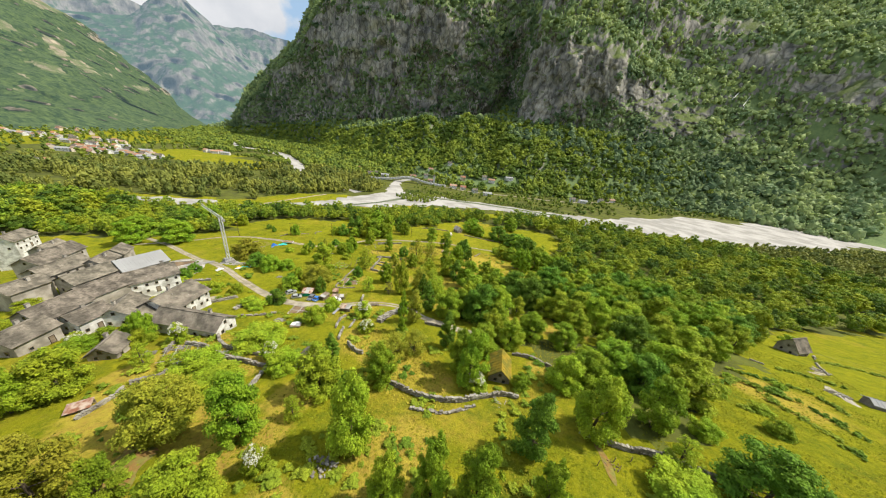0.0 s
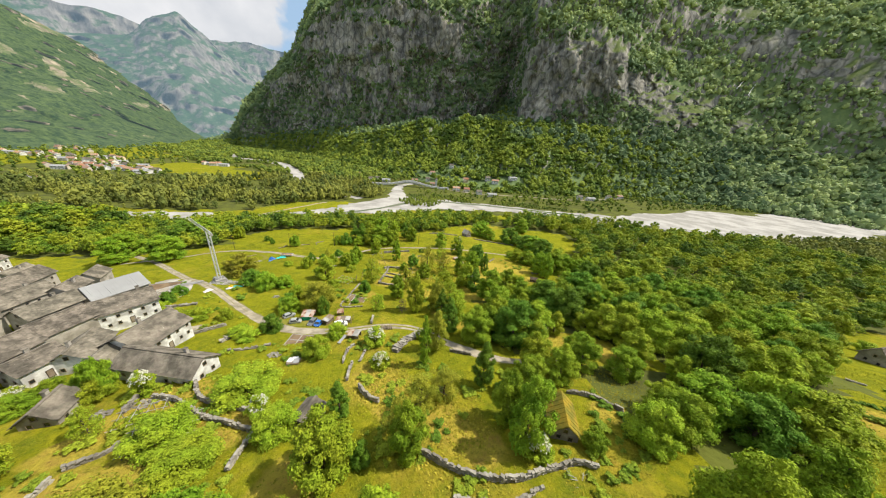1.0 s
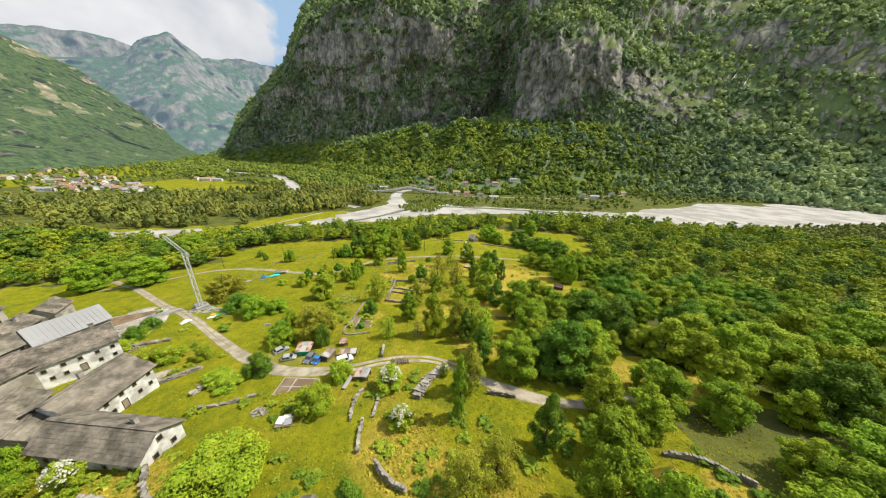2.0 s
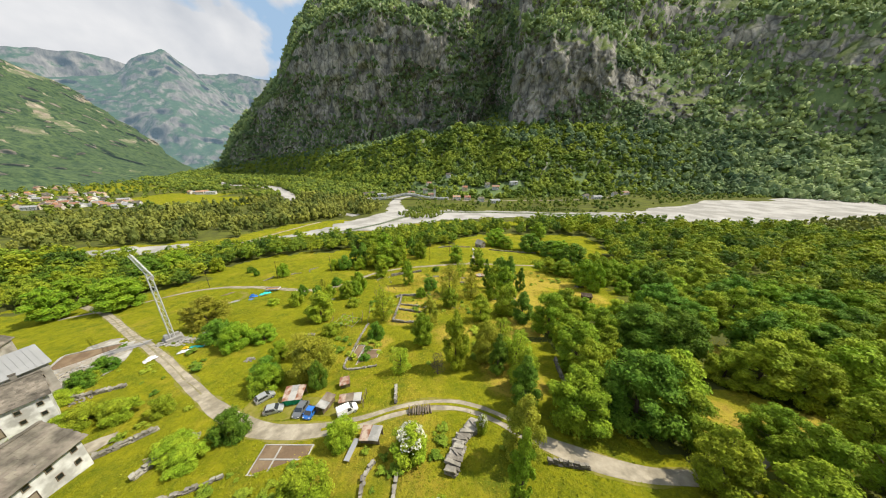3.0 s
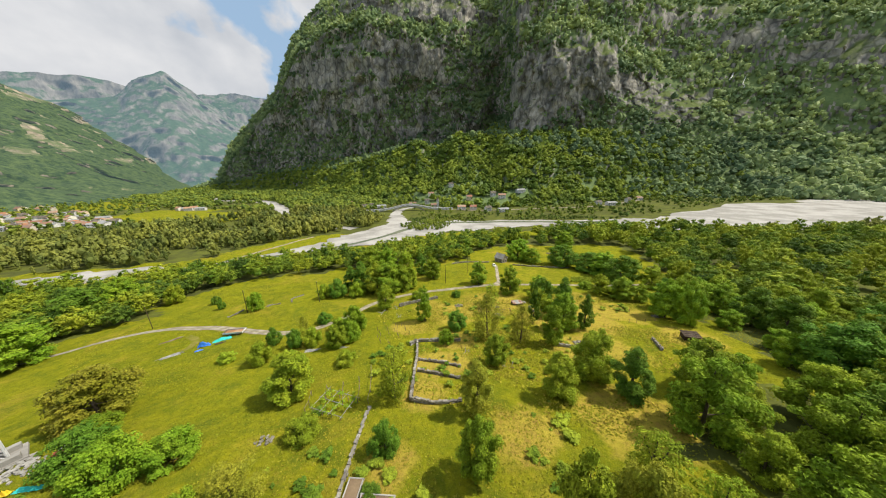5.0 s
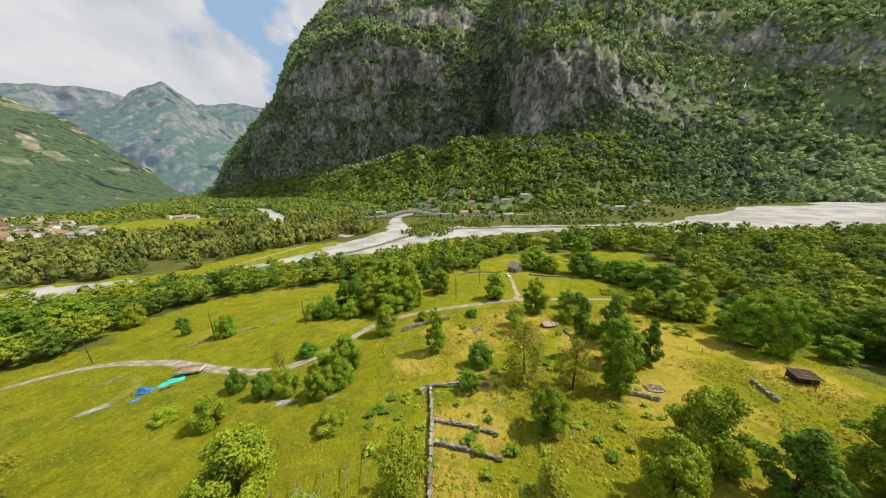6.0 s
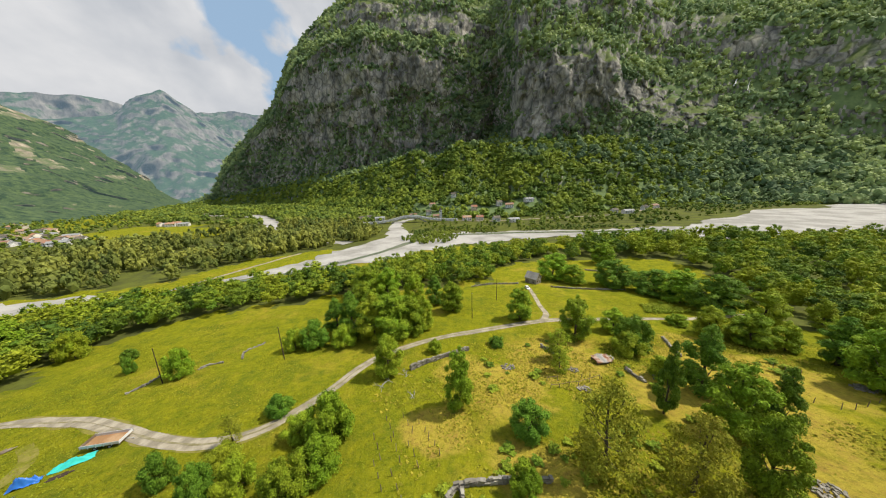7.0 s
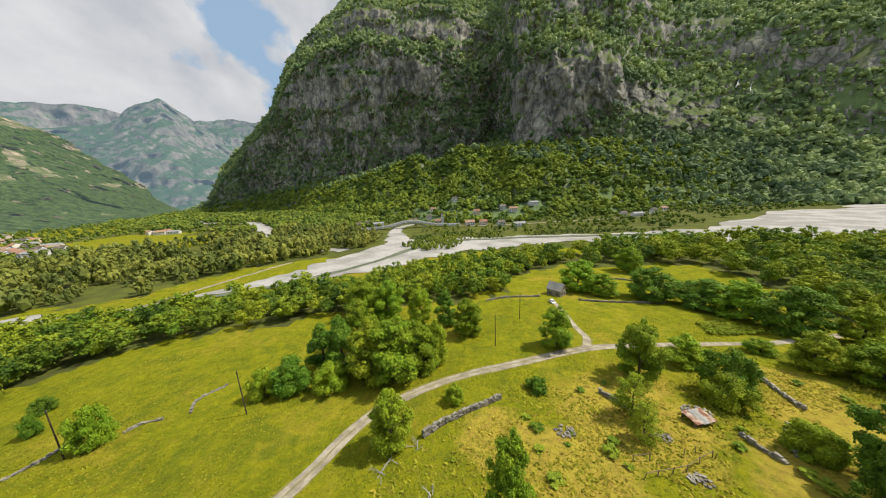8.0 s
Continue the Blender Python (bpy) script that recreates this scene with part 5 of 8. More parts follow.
BLOOM = make_tree(61, 10, 9, 3600, 0.45, 9, M["leaf_light"], 0.03)
BARE_TREE = make_tree(62, 10, 7, 900, 0.3, 9, M["bark"], 0.15, dense=0)
PLANTED = []
for rows, kinds, wide, name, group, label in (
    (TREES_GREEN, [FULL[0], FULL[1], FULL[3]], 8, "tree", "trees on the meadow", "broad leafy green tree standing in the meadow"),
    (TREES_DARK, [FULL[2], SPIRE[1]], 7.5, "tree", "trees on the meadow", "dense dark green tree with a full crown"),
    (TREES_LIGHT, [FULL[3]], 8, "tree", "trees on the meadow", "light yellow-green tree with a rounded crown"),
    (TREES_OLIVE, [SPIRE[2], THIN[0]], 6, "tree", "trees on the meadow", "olive-brown tree with loose thin foliage"),
    (TREES_BROAD, BROAD_OLIVE, 8, "tree", "trees on the meadow", "broad olive-green tree with loose foliage"),
    (TREES_THIN, THIN, 6.8, "tree", "trees on the meadow", "young tree with thin see-through foliage"),
    (TREES_SPIRE, SPIRE[:2], 5.2, "tree", "trees on the meadow", "slim upright leafy tree beside the track"),
    (BUSHES, SHRUB, 13.3, "bush", "bushes on the meadow", "dense rounded green bush in the grass"),
    (VINES, [SHRUB[1]], 13.5, "bush", "bushes on the meadow", "low yellow-green thicket of vines and shrubs"),
    (BLOSSOM, [BLOOM], 9, "bush", "bushes on the meadow", "white-flowering elder bush beside a wall"),
    (BARE, [BARE_TREE], 7, "tree", "trees on the meadow", "bare reddish-brown small tree"),
):
    for x, y, h, w in rows:
        k = int(rng.integers(0, len(kinds)))
        tall = min(h, 13.5) * K
        last = tree_thing(name, kinds[k], x * K, y * K, tall / 10, rng.uniform(0, 6.28), label, name, group, min(w, 15) * K / wide / (tall / 10))
        if label.startswith("white"):
            r = np.random.default_rng(len(PLANTED))
            d = r.normal(size=(420, 3))
            d /= np.linalg.norm(d, axis=1)[:, None]
            d[:, 2] = np.abs(d[:, 2])
            v, f, _ = leaf_cloud(r, d[:24] * np.array([3.0, 3.0, 3.4]) + np.array([0, 0, 5.4]), np.full((24, 3), 1.1), 420, 0.5, 0.3)
            ob = new("blossom", mesh_from("blossom", v, f, M["blossom"]))
            ob.parent = last
            tagged(ob, "creamy white flower heads")
        PLANTED.append((x * K, y * K, w * K / 2))
PLANTED = np.array(PLANTED)


def free_of_planted(p, gap):
    d = np.hypot(p[:, None, 0] - PLANTED[None, :, 0], p[:, None, 1] - PLANTED[None, :, 1])
    return p[(d > PLANTED[None, :, 2] * 0.6 + gap).all(1)]


p = free_of_planted(scatter(FOREST, 8.8, 81, GLADES), 3.0)
near = np.argsort(np.hypot(p[:, 0] - 10, p[:, 1] - 95))
plant(p[near[:150]], WOOD + [WOOD[0], WOOD[2]], "trees of the wood", "tall leafy green tree in a dense wood", (6.5, 16))
rest = p[near[150:]]
rest = rest[rng.random(len(rest)) > 0.16]
pick = rng.random(len(rest))
for name, lo, hi, mat, label, seed in (("dense_wood", 0, 0.42, "leaf_far", "dense leafy broadleaf wood beside the river", 83), ("light_wood", 0.42, 0.72, "leaf_far_light", "light yellow-green broadleaf trees in the wood", 85), ("dark_wood", 0.72, 1.01, "leaf_far_dark", "dark green broadleaf trees in the wood", 86)):
    q = rest[(pick >= lo) & (pick < hi)]
    woods(name, on_ground(q), rng.uniform(6.5, 17, len(q)), M[mat], 640, label, 0.9, seed, 0.062, 14)
p = free_of_planted(scatter(RIPARIAN, 6.4, 82), 2.0)
tall = np.where(p[:, 0] < -212 * K, rng.uniform(13, 21, len(p)), np.where(p[:, 0] < -118 * K, rng.uniform(6.5, 12.5, len(p)), rng.uniform(6, 13, len(p))))
pick = rng.random(len(p))
for name, lo, hi, mat, label, seed in (("river_belt", 0, 0.45, "leaf_far", "belt of leafy trees along the river bank", 84), ("light_belt", 0.45, 0.72, "leaf_far_light", "light green willows along the river bank", 87), ("dark_belt", 0.72, 1.01, "leaf_far_dark", "dark green trees along the river bank", 88)):
    k = (pick >= lo) & (pick < hi)
    woods(name, on_ground(p[k]), tall[k], M[mat], 520, label, 0.9, seed, 0.064, 12)


# low growth: weeds, brambles and seedlings along walls and between the trees
GARDENS = [[(-58, 34), (-44, 20), (-30, 9), (30, 10), (34, 24), (26, 46), (8, 62), (-14, 62), (-30, 57), (-46, 55), (-56, 48)], [(-100, 90), (-80, 66), (-60, 58), (-52, 74), (-70, 84), (-84, 96)], [(-48, 76), (-26, 76), (8, 70), (10, 128), (-18, 132), (-40, 112)], [(-40, 132), (30, 126), (44, 150), (10, 158), (-24, 150)]]
for k, (poly, gap) in enumerate(zip(GARDENS, (2.6, 3.4, 3.4, 4.2))):
    p = scatter(poly, gap, 90 + k)
    p = p[vnoise(np.column_stack([p / 7.0, np.zeros(len(p))]), 3) > 0.16]
    for line in (ROAD_MAIN, ROAD_UPPER, ROAD_HUT):
        c = curve_through(line, 2.0)
        p = p[(np.hypot(p[:, None, 0] - c[None, :, 0], p[:, None, 1] - c[None, :, 1]) > c[None, :, 2] * 0.5 + 1.0).all(1)]
    woods("undergrowth", on_ground(p), rng.uniform(0.3, 1.3, len(p)), M["leaf_far"], 90, "low weeds, brambles and seedlings in the grass", 2.2, 90 + k, 0.2, 5)


HEDGES = [[(72, 51.5, 0.9), (76, 49.6, 1), (80, 47.6, 1), (83.3, 44.9, 1), (82, 41, 1), (81.4, 38.9, 1)], [(62.6, 44.4, 1), (66, 46, 1), (68.4, 46.4, 1), (71.1, 44.1, 1), (74, 41.5, 1)], [(69, 43, 1), (67.6, 38.6, 1), (67.6, 35, 1), (66.9, 31, 1), (65.6, 27.5, 1)], [(58, 36.9, 1), (61.4, 35.4, 1)], [(74.5, 39.6, 1), (74, 35.5, 1), (73, 32, 1)], [(90, 56, 1), (96, 53.5, 1), (99, 51, 1)], [(118, 67.5, 1), (128, 68, 1), (140, 64.5, 1)]]
for k, line in enumerate(HEDGES):
    r = np.random.default_rng(130 + k)
    c = curve_through(line, 0.9)
    p = np.repeat(c[:, :2], 2, 0) + r.normal(0, 0.45, (2 * len(c), 2))
    woods("low_hedge", on_ground(p), r.uniform(0.35, 1.1, len(p)), M["leaf_far"], 60, "ragged row of low bushes along a grass terrace", 1.7, 130 + k, 0.2, 4)

for k in range(6):
    r = np.random.default_rng(150 + k)
    c = curve_through([(34 + k * 0.6, 170.5 + k * 1.5, 1), (42, 171.0 + k * 1.5, 1), (50 - k * 0.8, 171.5 + k * 1.5, 1)], 1.0)
    p = c[:, :2] + r.normal(0, 0.35, (len(c), 2))
    woods("vine_row", on_ground(p), r.uniform(0.8, 1.5, len(p)), M["leaf_far_light"], 70, "row of low yellow-green vines in the meadow", 1.5, 150 + k, 0.2, 4)

# ---- building blocks ----
def boxes(centres, halves, frames, jitter=0.0, r=None):
    """Many boxes at once: (n, 3) centres and half sizes, (n, 3, 3) frames whose columns are the box axes."""
    c, hsz = np.asarray(centres, float), np.asarray(halves, float)
    unit = np.array([[x, y, z] for x in (-1, 1) for y in (-1, 1) for z in (-1, 1)], float)
    loc = unit[None] * hsz[:, None, :]
    if jitter:
        loc = loc * (1 + r.uniform(-jitter, jitter, loc.shape))
    v = c[:, None, :] + np.einsum("nij,nkj->nki", np.asarray(frames, float), loc)
    f = np.array([[0, 1, 3, 2], [4, 6, 7, 5], [0, 4, 5, 1], [2, 3, 7, 6], [0, 2, 6, 4], [1, 5, 7, 3]])
    return v.reshape(-1, 3), (np.arange(len(c))[:, None, None] * 8 + f[None]).reshape(-1, 4)


def yaw_frames(angles):
    a = np.asarray(angles, float)
    z, o = 0 * a, 0 * a + 1
    return np.stack([np.stack([np.cos(a), -np.sin(a), z], 1), np.stack([np.sin(a), np.cos(a), z], 1), np.stack([z, z, o], 1)], 1)


def solid(name, verts, faces, mat, parent=None, label="", smooth=False):
    ob = new(name, mesh_from(name, verts, faces, mat, smooth))
    if parent:
        ob.parent = parent
    return tagged(ob, label) if label else ob


def block(name, size, at, mat, parent, label="", turn=0.0, bevel=0.02):
    """A bevelled box part: size and centre in the parent's space, turned about z in degrees."""
    bm = bmesh.new()
    bmesh.ops.create_cube(bm, size=1.0)
    bmesh.ops.scale(bm, vec=size, verts=bm.verts)
    if bevel:
        bmesh.ops.bevel(bm, geom=bm.edges[:], offset=min(bevel, min(size) * 0.3), segments=1, affect="EDGES")
    bmesh.ops.rotate(bm, matrix=Matrix.Rotation(radians(turn), 3, "Z"), verts=bm.verts)
    bmesh.ops.translate(bm, vec=at, verts=bm.verts)
    return part(name, bm, mat, parent, label)


def rod(name, a, b, radius, mat, parent, label="", sides=6, end=None):
    """A straight bar from a to b."""
    a, b = Vector(a), Vector(b)
    bm = bmesh.new()
    bmesh.ops.create_cone(bm, cap_ends=True, segments=sides, radius1=radius, radius2=radius if end is None else end, depth=(b - a).length)
    bmesh.ops.transform(bm, matrix=Matrix.Translation((a + b) / 2) @ (b - a).to_track_quat("Z", "Y").to_matrix().to_4x4(), verts=bm.verts)
    return part(name, bm, mat, parent, label)


def thing(name, x, y, turn=0.0, label="", category="", group="", z=None, kind=""):
    """An Empty on the ground at plan x, y, turned in degrees, that carries a thing's parts."""
    root = new(name)
    root.empty_display_size = 0.3
    root.matrix_basis = Matrix.Translation((x * K, y * K, ground_at(x * K, y * K) if z is None else z)) @ Matrix.Rotation(radians(turn), 4, "Z")
    return tagged(root, label, category, group, kind)


STONES = {}


def slab_roof(parent, length, width, eave, ridge, over, mat, r, size=0.75, label="", pieces=False):
    """A gabled roof of overlapping stone slabs in uneven courses, along local x."""
    half = width / 2 + over
    rise = ridge - eave
    slope = math.atan2(rise, width / 2)
    run = half / math.cos(slope)
    cs, hs, fs = [], [], []
    for side in (-1, 1):
        rows = max(3, int(run / (size * 0.62)))
        for i in range(rows):
            d = (i + 0.5) / rows * run
            n = max(3, int((length + 2 * over) / (size * r.uniform(0.85, 1.15))))
            for j in range(n):
                x = -length / 2 - over + (j + 0.5 + r.uniform(-0.12, 0.12)) * (length + 2 * over) / n
                up = ridge + 0.05 - d * math.sin(slope) + 0.05 + r.uniform(0, 0.035)
                cs.append((x, side * d * math.cos(slope), up))
                hs.append(((length + 2 * over) / n * 0.56, run / rows * 0.72, r.uniform(0.025, 0.05)))
                a = -side * (slope - 0.06) + r.uniform(-0.025, 0.025)
                fs.append([[1, 0, 0], [0, math.cos(a), -math.sin(a)], [0, math.sin(a), math.cos(a)]])
    n = int(length / 0.8) + 2
    for j in range(n):
        cs.append((-length / 2 - over + (j + 0.5) * (length + 2 * over) / n, 0, ridge + 0.14))
        hs.append((0.45, 0.28, 0.05))
        fs.append(np.eye(3))
    if pieces:
        deck = fold_roof(parent, length, width, eave - 0.2, ridge - 0.2, over * 0.8, mat)
        if "slab" not in STONES:
            STONES["slab"] = [mesh_from("slab", *boxes([(0, 0, 0)], [(1, 1, 1)], [np.eye(3)], 0.12, r), mat) for k in range(6)]
        for c, h, fr in zip(cs, hs, fs):
            ob = new("slab", STONES["slab"][int(r.integers(0, 6))])
            ob.parent = deck
            ob.matrix_basis = Matrix.Translation(c) @ Matrix(np.asarray(fr).tolist()).to_4x4() @ Matrix.Diagonal((*h, 1))
        return deck
    v, f = boxes(cs, hs, fs, 0.12, r)
    return tagged(solid("roof", v, f, mat, parent), label, kind="stuff")


def gable_walls(parent, length, width, eave, ridge, mat, label="", base=-1.6, side_mats=None):
    """The masonry body: long walls, gables up to the ridge and a footing that reaches into the slope."""
    l, w = length / 2, width / 2
    bm = bmesh.new()
    ring = [(-w, base), (w, base), (w, eave), (0, ridge - 0.02), (-w, eave)]
    a = [bm.verts.new((-l, y, z)) for y, z in ring]
    b = [bm.verts.new((l, y, z)) for y, z in ring]
    bm.faces.new(a[::-1]), bm.faces.new(b)
    for i in range(5):
        bm.faces.new((a[i], a[(i + 1) % 5], b[(i + 1) % 5], b[i]))
    bmesh.ops.recalc_face_normals(bm, faces=bm.faces)
    bmesh.ops.bevel(bm, geom=[e for e in bm.edges if abs(e.verts[0].co.x - e.verts[1].co.x) < 0.01], offset=0.06, segments=1, affect="EDGES")
    return part("wall", bm, mat, parent, label)


def opening(parent, at, size, out, kind="window", frame_mat=None, pane_mat=None):
    """A window or a door set in a wall; out is the wall's outward direction in degrees about z."""
    turn = out + 90
    wide, high = size
    c, s = math.cos(radians(out)), math.sin(radians(out))
    ob = block(kind, (wide, 0.05, high), (at[0] + c * 0.02, at[1] + s * 0.02, at[2]), pane_mat or M["dark_pane"], parent, turn=turn, bevel=0)
    bar = max(0.07, wide * 0.09)
    m = frame_mat or M["timber"]
    tx, ty = math.cos(radians(turn)), math.sin(radians(turn))
    for dx, dz, sz in ((-wide / 2, 0, (bar, 0.12, high + bar)), (wide / 2, 0, (bar, 0.12, high + bar)), (0, high / 2, (wide + bar, 0.12, bar)), (0, -high / 2, (wide + 2 * bar, 0.2, bar))):
        fr = block("sill" if dz < 0 else "frame", sz, (at[0] + c * 0.05 + tx * dx, at[1] + s * 0.05 + ty * dx, at[2] + dz), m, None, turn=turn, bevel=0)
        fr.parent = ob
    return ob


def stone_house(x, y, length, width, turn, eave, ridge, wall, label, seed, windows=(3, 2), chimney=True, roof=None, over=0.45, sides=(1,), gables=(1,), group="houses of the stone village", top=None):
    """A village house: rough walls, slab roof, small deep windows, a chimney. Sizes in metres."""
    r = np.random.default_rng(seed)
    z = None if top is None else top * K - eave
    root = thing("stone_house", x, y, turn, label, "house", group, z)
    gable_walls(root, length, width, eave, ridge, wall, base=-1.6 if top is None else min(-1.6, height(x * K, y * K) - z - 2.5))
    if roof is None:
        slab_roof(root, length, width, eave, ridge, over, M["slab"], r, 0.85 if seed in (103, 104, 119, 120) else 0.62, "", seed in (103, 104, 119, 120))
    else:
        sheet_roof(root, length, width, eave, ridge, over, roof)
    for side in sides:
        for row in range(windows[1]):
            zc = 1.2 + row * 2.3
            if zc + 0.6 > eave:
                break
            for i in range(windows[0]):
                px = -length / 2 + (i + 0.5 + r.uniform(-0.15, 0.15)) * length / windows[0]
                if row == 0 and i == windows[0] // 2:
                    opening(root, (px, side * width / 2, 0.95), (1.0, 1.9), 90 * side, "door", M["timber_dark"], M["timber"])
                else:
                    opening(root, (px, side * width / 2, zc), (0.7, 0.85), 90 * side)
    for side in gables:
        for dy, zc in ((-width * 0.22, 1.5), (width * 0.2, 1.6), (0.05, min(eave + 0.6, ridge - 1.0))):
            opening(root, (side * length / 2, dy, zc), (0.75, 0.95), 0 if side > 0 else 180)
    if chimney:
        cx = length * r.uniform(-0.3, 0.3)
        st = block("chimney", (0.75, 0.6, 1.5), (cx, -width * 0.18 if sides[0] > 0 else width * 0.18, ridge - 0.1), M["plaster_old"], root, "pale rendered chimney stack")
        cap = block("cap", (0.95, 0.8, 0.08), (cx, -width * 0.18 if sides[0] > 0 else width * 0.18, ridge + 0.72), M["slab"], None)
        cap.parent = st
    return root


def fold_roof(parent, length, width, eave, ridge, over, mat, name="roof"):
    """One folded sheet with thickness over both slopes."""
    rise = (ridge - eave) / (width / 2) * over
    ring = [(-width / 2 - over, eave - rise), (0, ridge + 0.02), (width / 2 + over, eave - rise), (width / 2 + over, eave - rise + 0.16), (0, ridge + 0.18), (-width / 2 - over, eave - rise + 0.16)]
    bm = bmesh.new()
    a = [bm.verts.new((-length / 2 - over, y, z)) for y, z in ring]
    b = [bm.verts.new((length / 2 + over, y, z)) for y, z in ring]
    for i in range(6):
        bm.faces.new((a[i], a[(i + 1) % 6], b[(i + 1) % 6], b[i]))
    for e, k in ((a, -1), (b, 1)):
        bm.faces.new([e[0], e[1], e[4], e[5]][::k]), bm.faces.new([e[1], e[2], e[3], e[4]][::k])
    bmesh.ops.recalc_face_normals(bm, faces=bm.faces)
    return part(name, bm, mat, parent)


def sheet_roof(parent, length, width, eave, ridge, over, mat, label="", name="roof"):
    """A folded metal or board sheet with raised seams."""
    deck = fold_roof(parent, length, width, eave, ridge, over, mat, name)
    slope = math.atan2(ridge - eave, width / 2)
    run = (width / 2 + over) / math.cos(slope)
    if mat.name + "_seam" not in STONES:
        STONES[mat.name + "_seam"] = mesh_from("seam", *boxes([(0, 0, 0)], [(1, 1, 1)], [np.eye(3)]), mat)
    for side in (-1, 1):
        up = ridge + 0.22 - run / 2 * math.sin(slope)
        for j in range(int(length / 0.9) + 1):
            ob = new("seam", STONES[mat.name + "_seam"])
            ob.parent = deck
            ob.matrix_basis = Matrix.Translation((-length / 2 - over + 0.1 + j * 0.9, side * run / 2 * math.cos(slope), up)) @ Matrix.Rotation(-side * slope, 4, "X") @ Matrix.Diagonal((0.035, run / 2 - 0.05, 0.035, 1))
    return deck


def stone_shapes(name, count, seed, mat):
    """A few rough stones, two units across, that many pieces share."""
    r = np.random.default_rng(seed)
    out = []
    for k in range(count):
        v, f = boxes([(0, 0, 0)], [(1, 1, 1)], [np.eye(3)], 0.26, r)
        out.append(mesh_from(name, v, f, mat))
    return out


def stone_piece(name, at, half, turn, mat, parent, r):
    if mat.name not in STONES:
        STONES[mat.name] = stone_shapes(name, 6, 77, mat)
    ob = new(name, STONES[mat.name][int(r.integers(0, 6))])
    ob.parent = parent
    ob.matrix_basis = Matrix.Translation(at) @ Matrix.Rotation(turn, 4, "Z") @ Matrix.Rotation(r.normal() * 0.12, 4, "X") @ Matrix.Diagonal((*half, 1))
    return ob


def dry_wall(points, high, label, seed, thick=0.5, name="stone_wall", mat=None):
    """A dry-stone wall along plan points: uneven courses of jittered stones under loose cap stones."""
    r = np.random.default_rng(seed)
    c = curve_through([(x, y, 1.0) for x, y in points], 0.5)[:, :2]
    cs, hs, an, caps = [], [], [], []
    seg = np.hypot(*np.diff(c, axis=0).T)
    total = seg.sum()
    cum = np.concatenate([[0], np.cumsum(seg)])
    courses = max(2, int(high / 0.24))
    for k in range(courses):
        s = r.uniform(0, 0.3)
        while s < total:
            l = r.uniform(0.35, 0.8)
            x, y = np.interp(s + l / 2, cum, c[:, 0]), np.interp(s + l / 2, cum, c[:, 1])
            x2, y2 = np.interp(s + l / 2 + 0.3, cum, c[:, 0]), np.interp(s + l / 2 + 0.3, cum, c[:, 1])
            s += l
            last = k == courses - 1
            if last and r.random() < 0.3:
                continue
            hgt = high / courses
            sag = 0.25 * high * vnoise([[x / 3.0, y / 3.0, 1.0]], 2)[0] * k / courses
            at = (x + r.normal() * 0.06, y + r.normal() * 0.06, ground_at(x, y) + (k + 0.45) * hgt + sag)
            half = (l * 0.5, thick / 2 * r.uniform(0.7, 1.15), hgt * 0.55)
            turn = math.atan2(y2 - y, x2 - x) if (x2, y2) != (x, y) else an[-1] if an else 0.0
            if last:
                caps.append((at, half, turn + r.normal() * 0.25))
            else:
                cs.append(at), hs.append(half), an.append(turn)
    v, f = boxes(cs, hs, yaw_frames(np.array(an) + r.normal(size=len(an)) * 0.12), 0.22, r)
    root = solid(name, v, f, mat or M["stone"])
    for at, half, turn in caps:
        stone_piece("stone", at, half, turn, mat or M["stone"], root, r)
    return tagged(root, label, "wall", "dry-stone walls")


def rubble(x, y, radius, count, label, seed, mat=None, name="stone_pile", high=0.5, size=0.27):
    """A heap of loose angular stones on the ground."""
    r = np.random.default_rng(seed)
    root = thing(name, x, y, 0, label, "stones")
    base = root.matrix_basis.translation
    for k in range(count):
        a, d = r.random() * 6.28, math.sqrt(r.random()) * radius
        px, py = math.cos(a) * d, math.sin(a) * d * 0.7
        pz = ground_at(base.x + px, base.y + py) - base.z + high * max(0.0, 1 - d / radius) * r.random() + 0.08
        stone_piece("stone", (px, py, pz), r.uniform(0.4, 1.0, 3) * size * np.array([1, 0.8, 0.6]), r.random() * 6.28, mat or M["stone"], root, r)
    return root


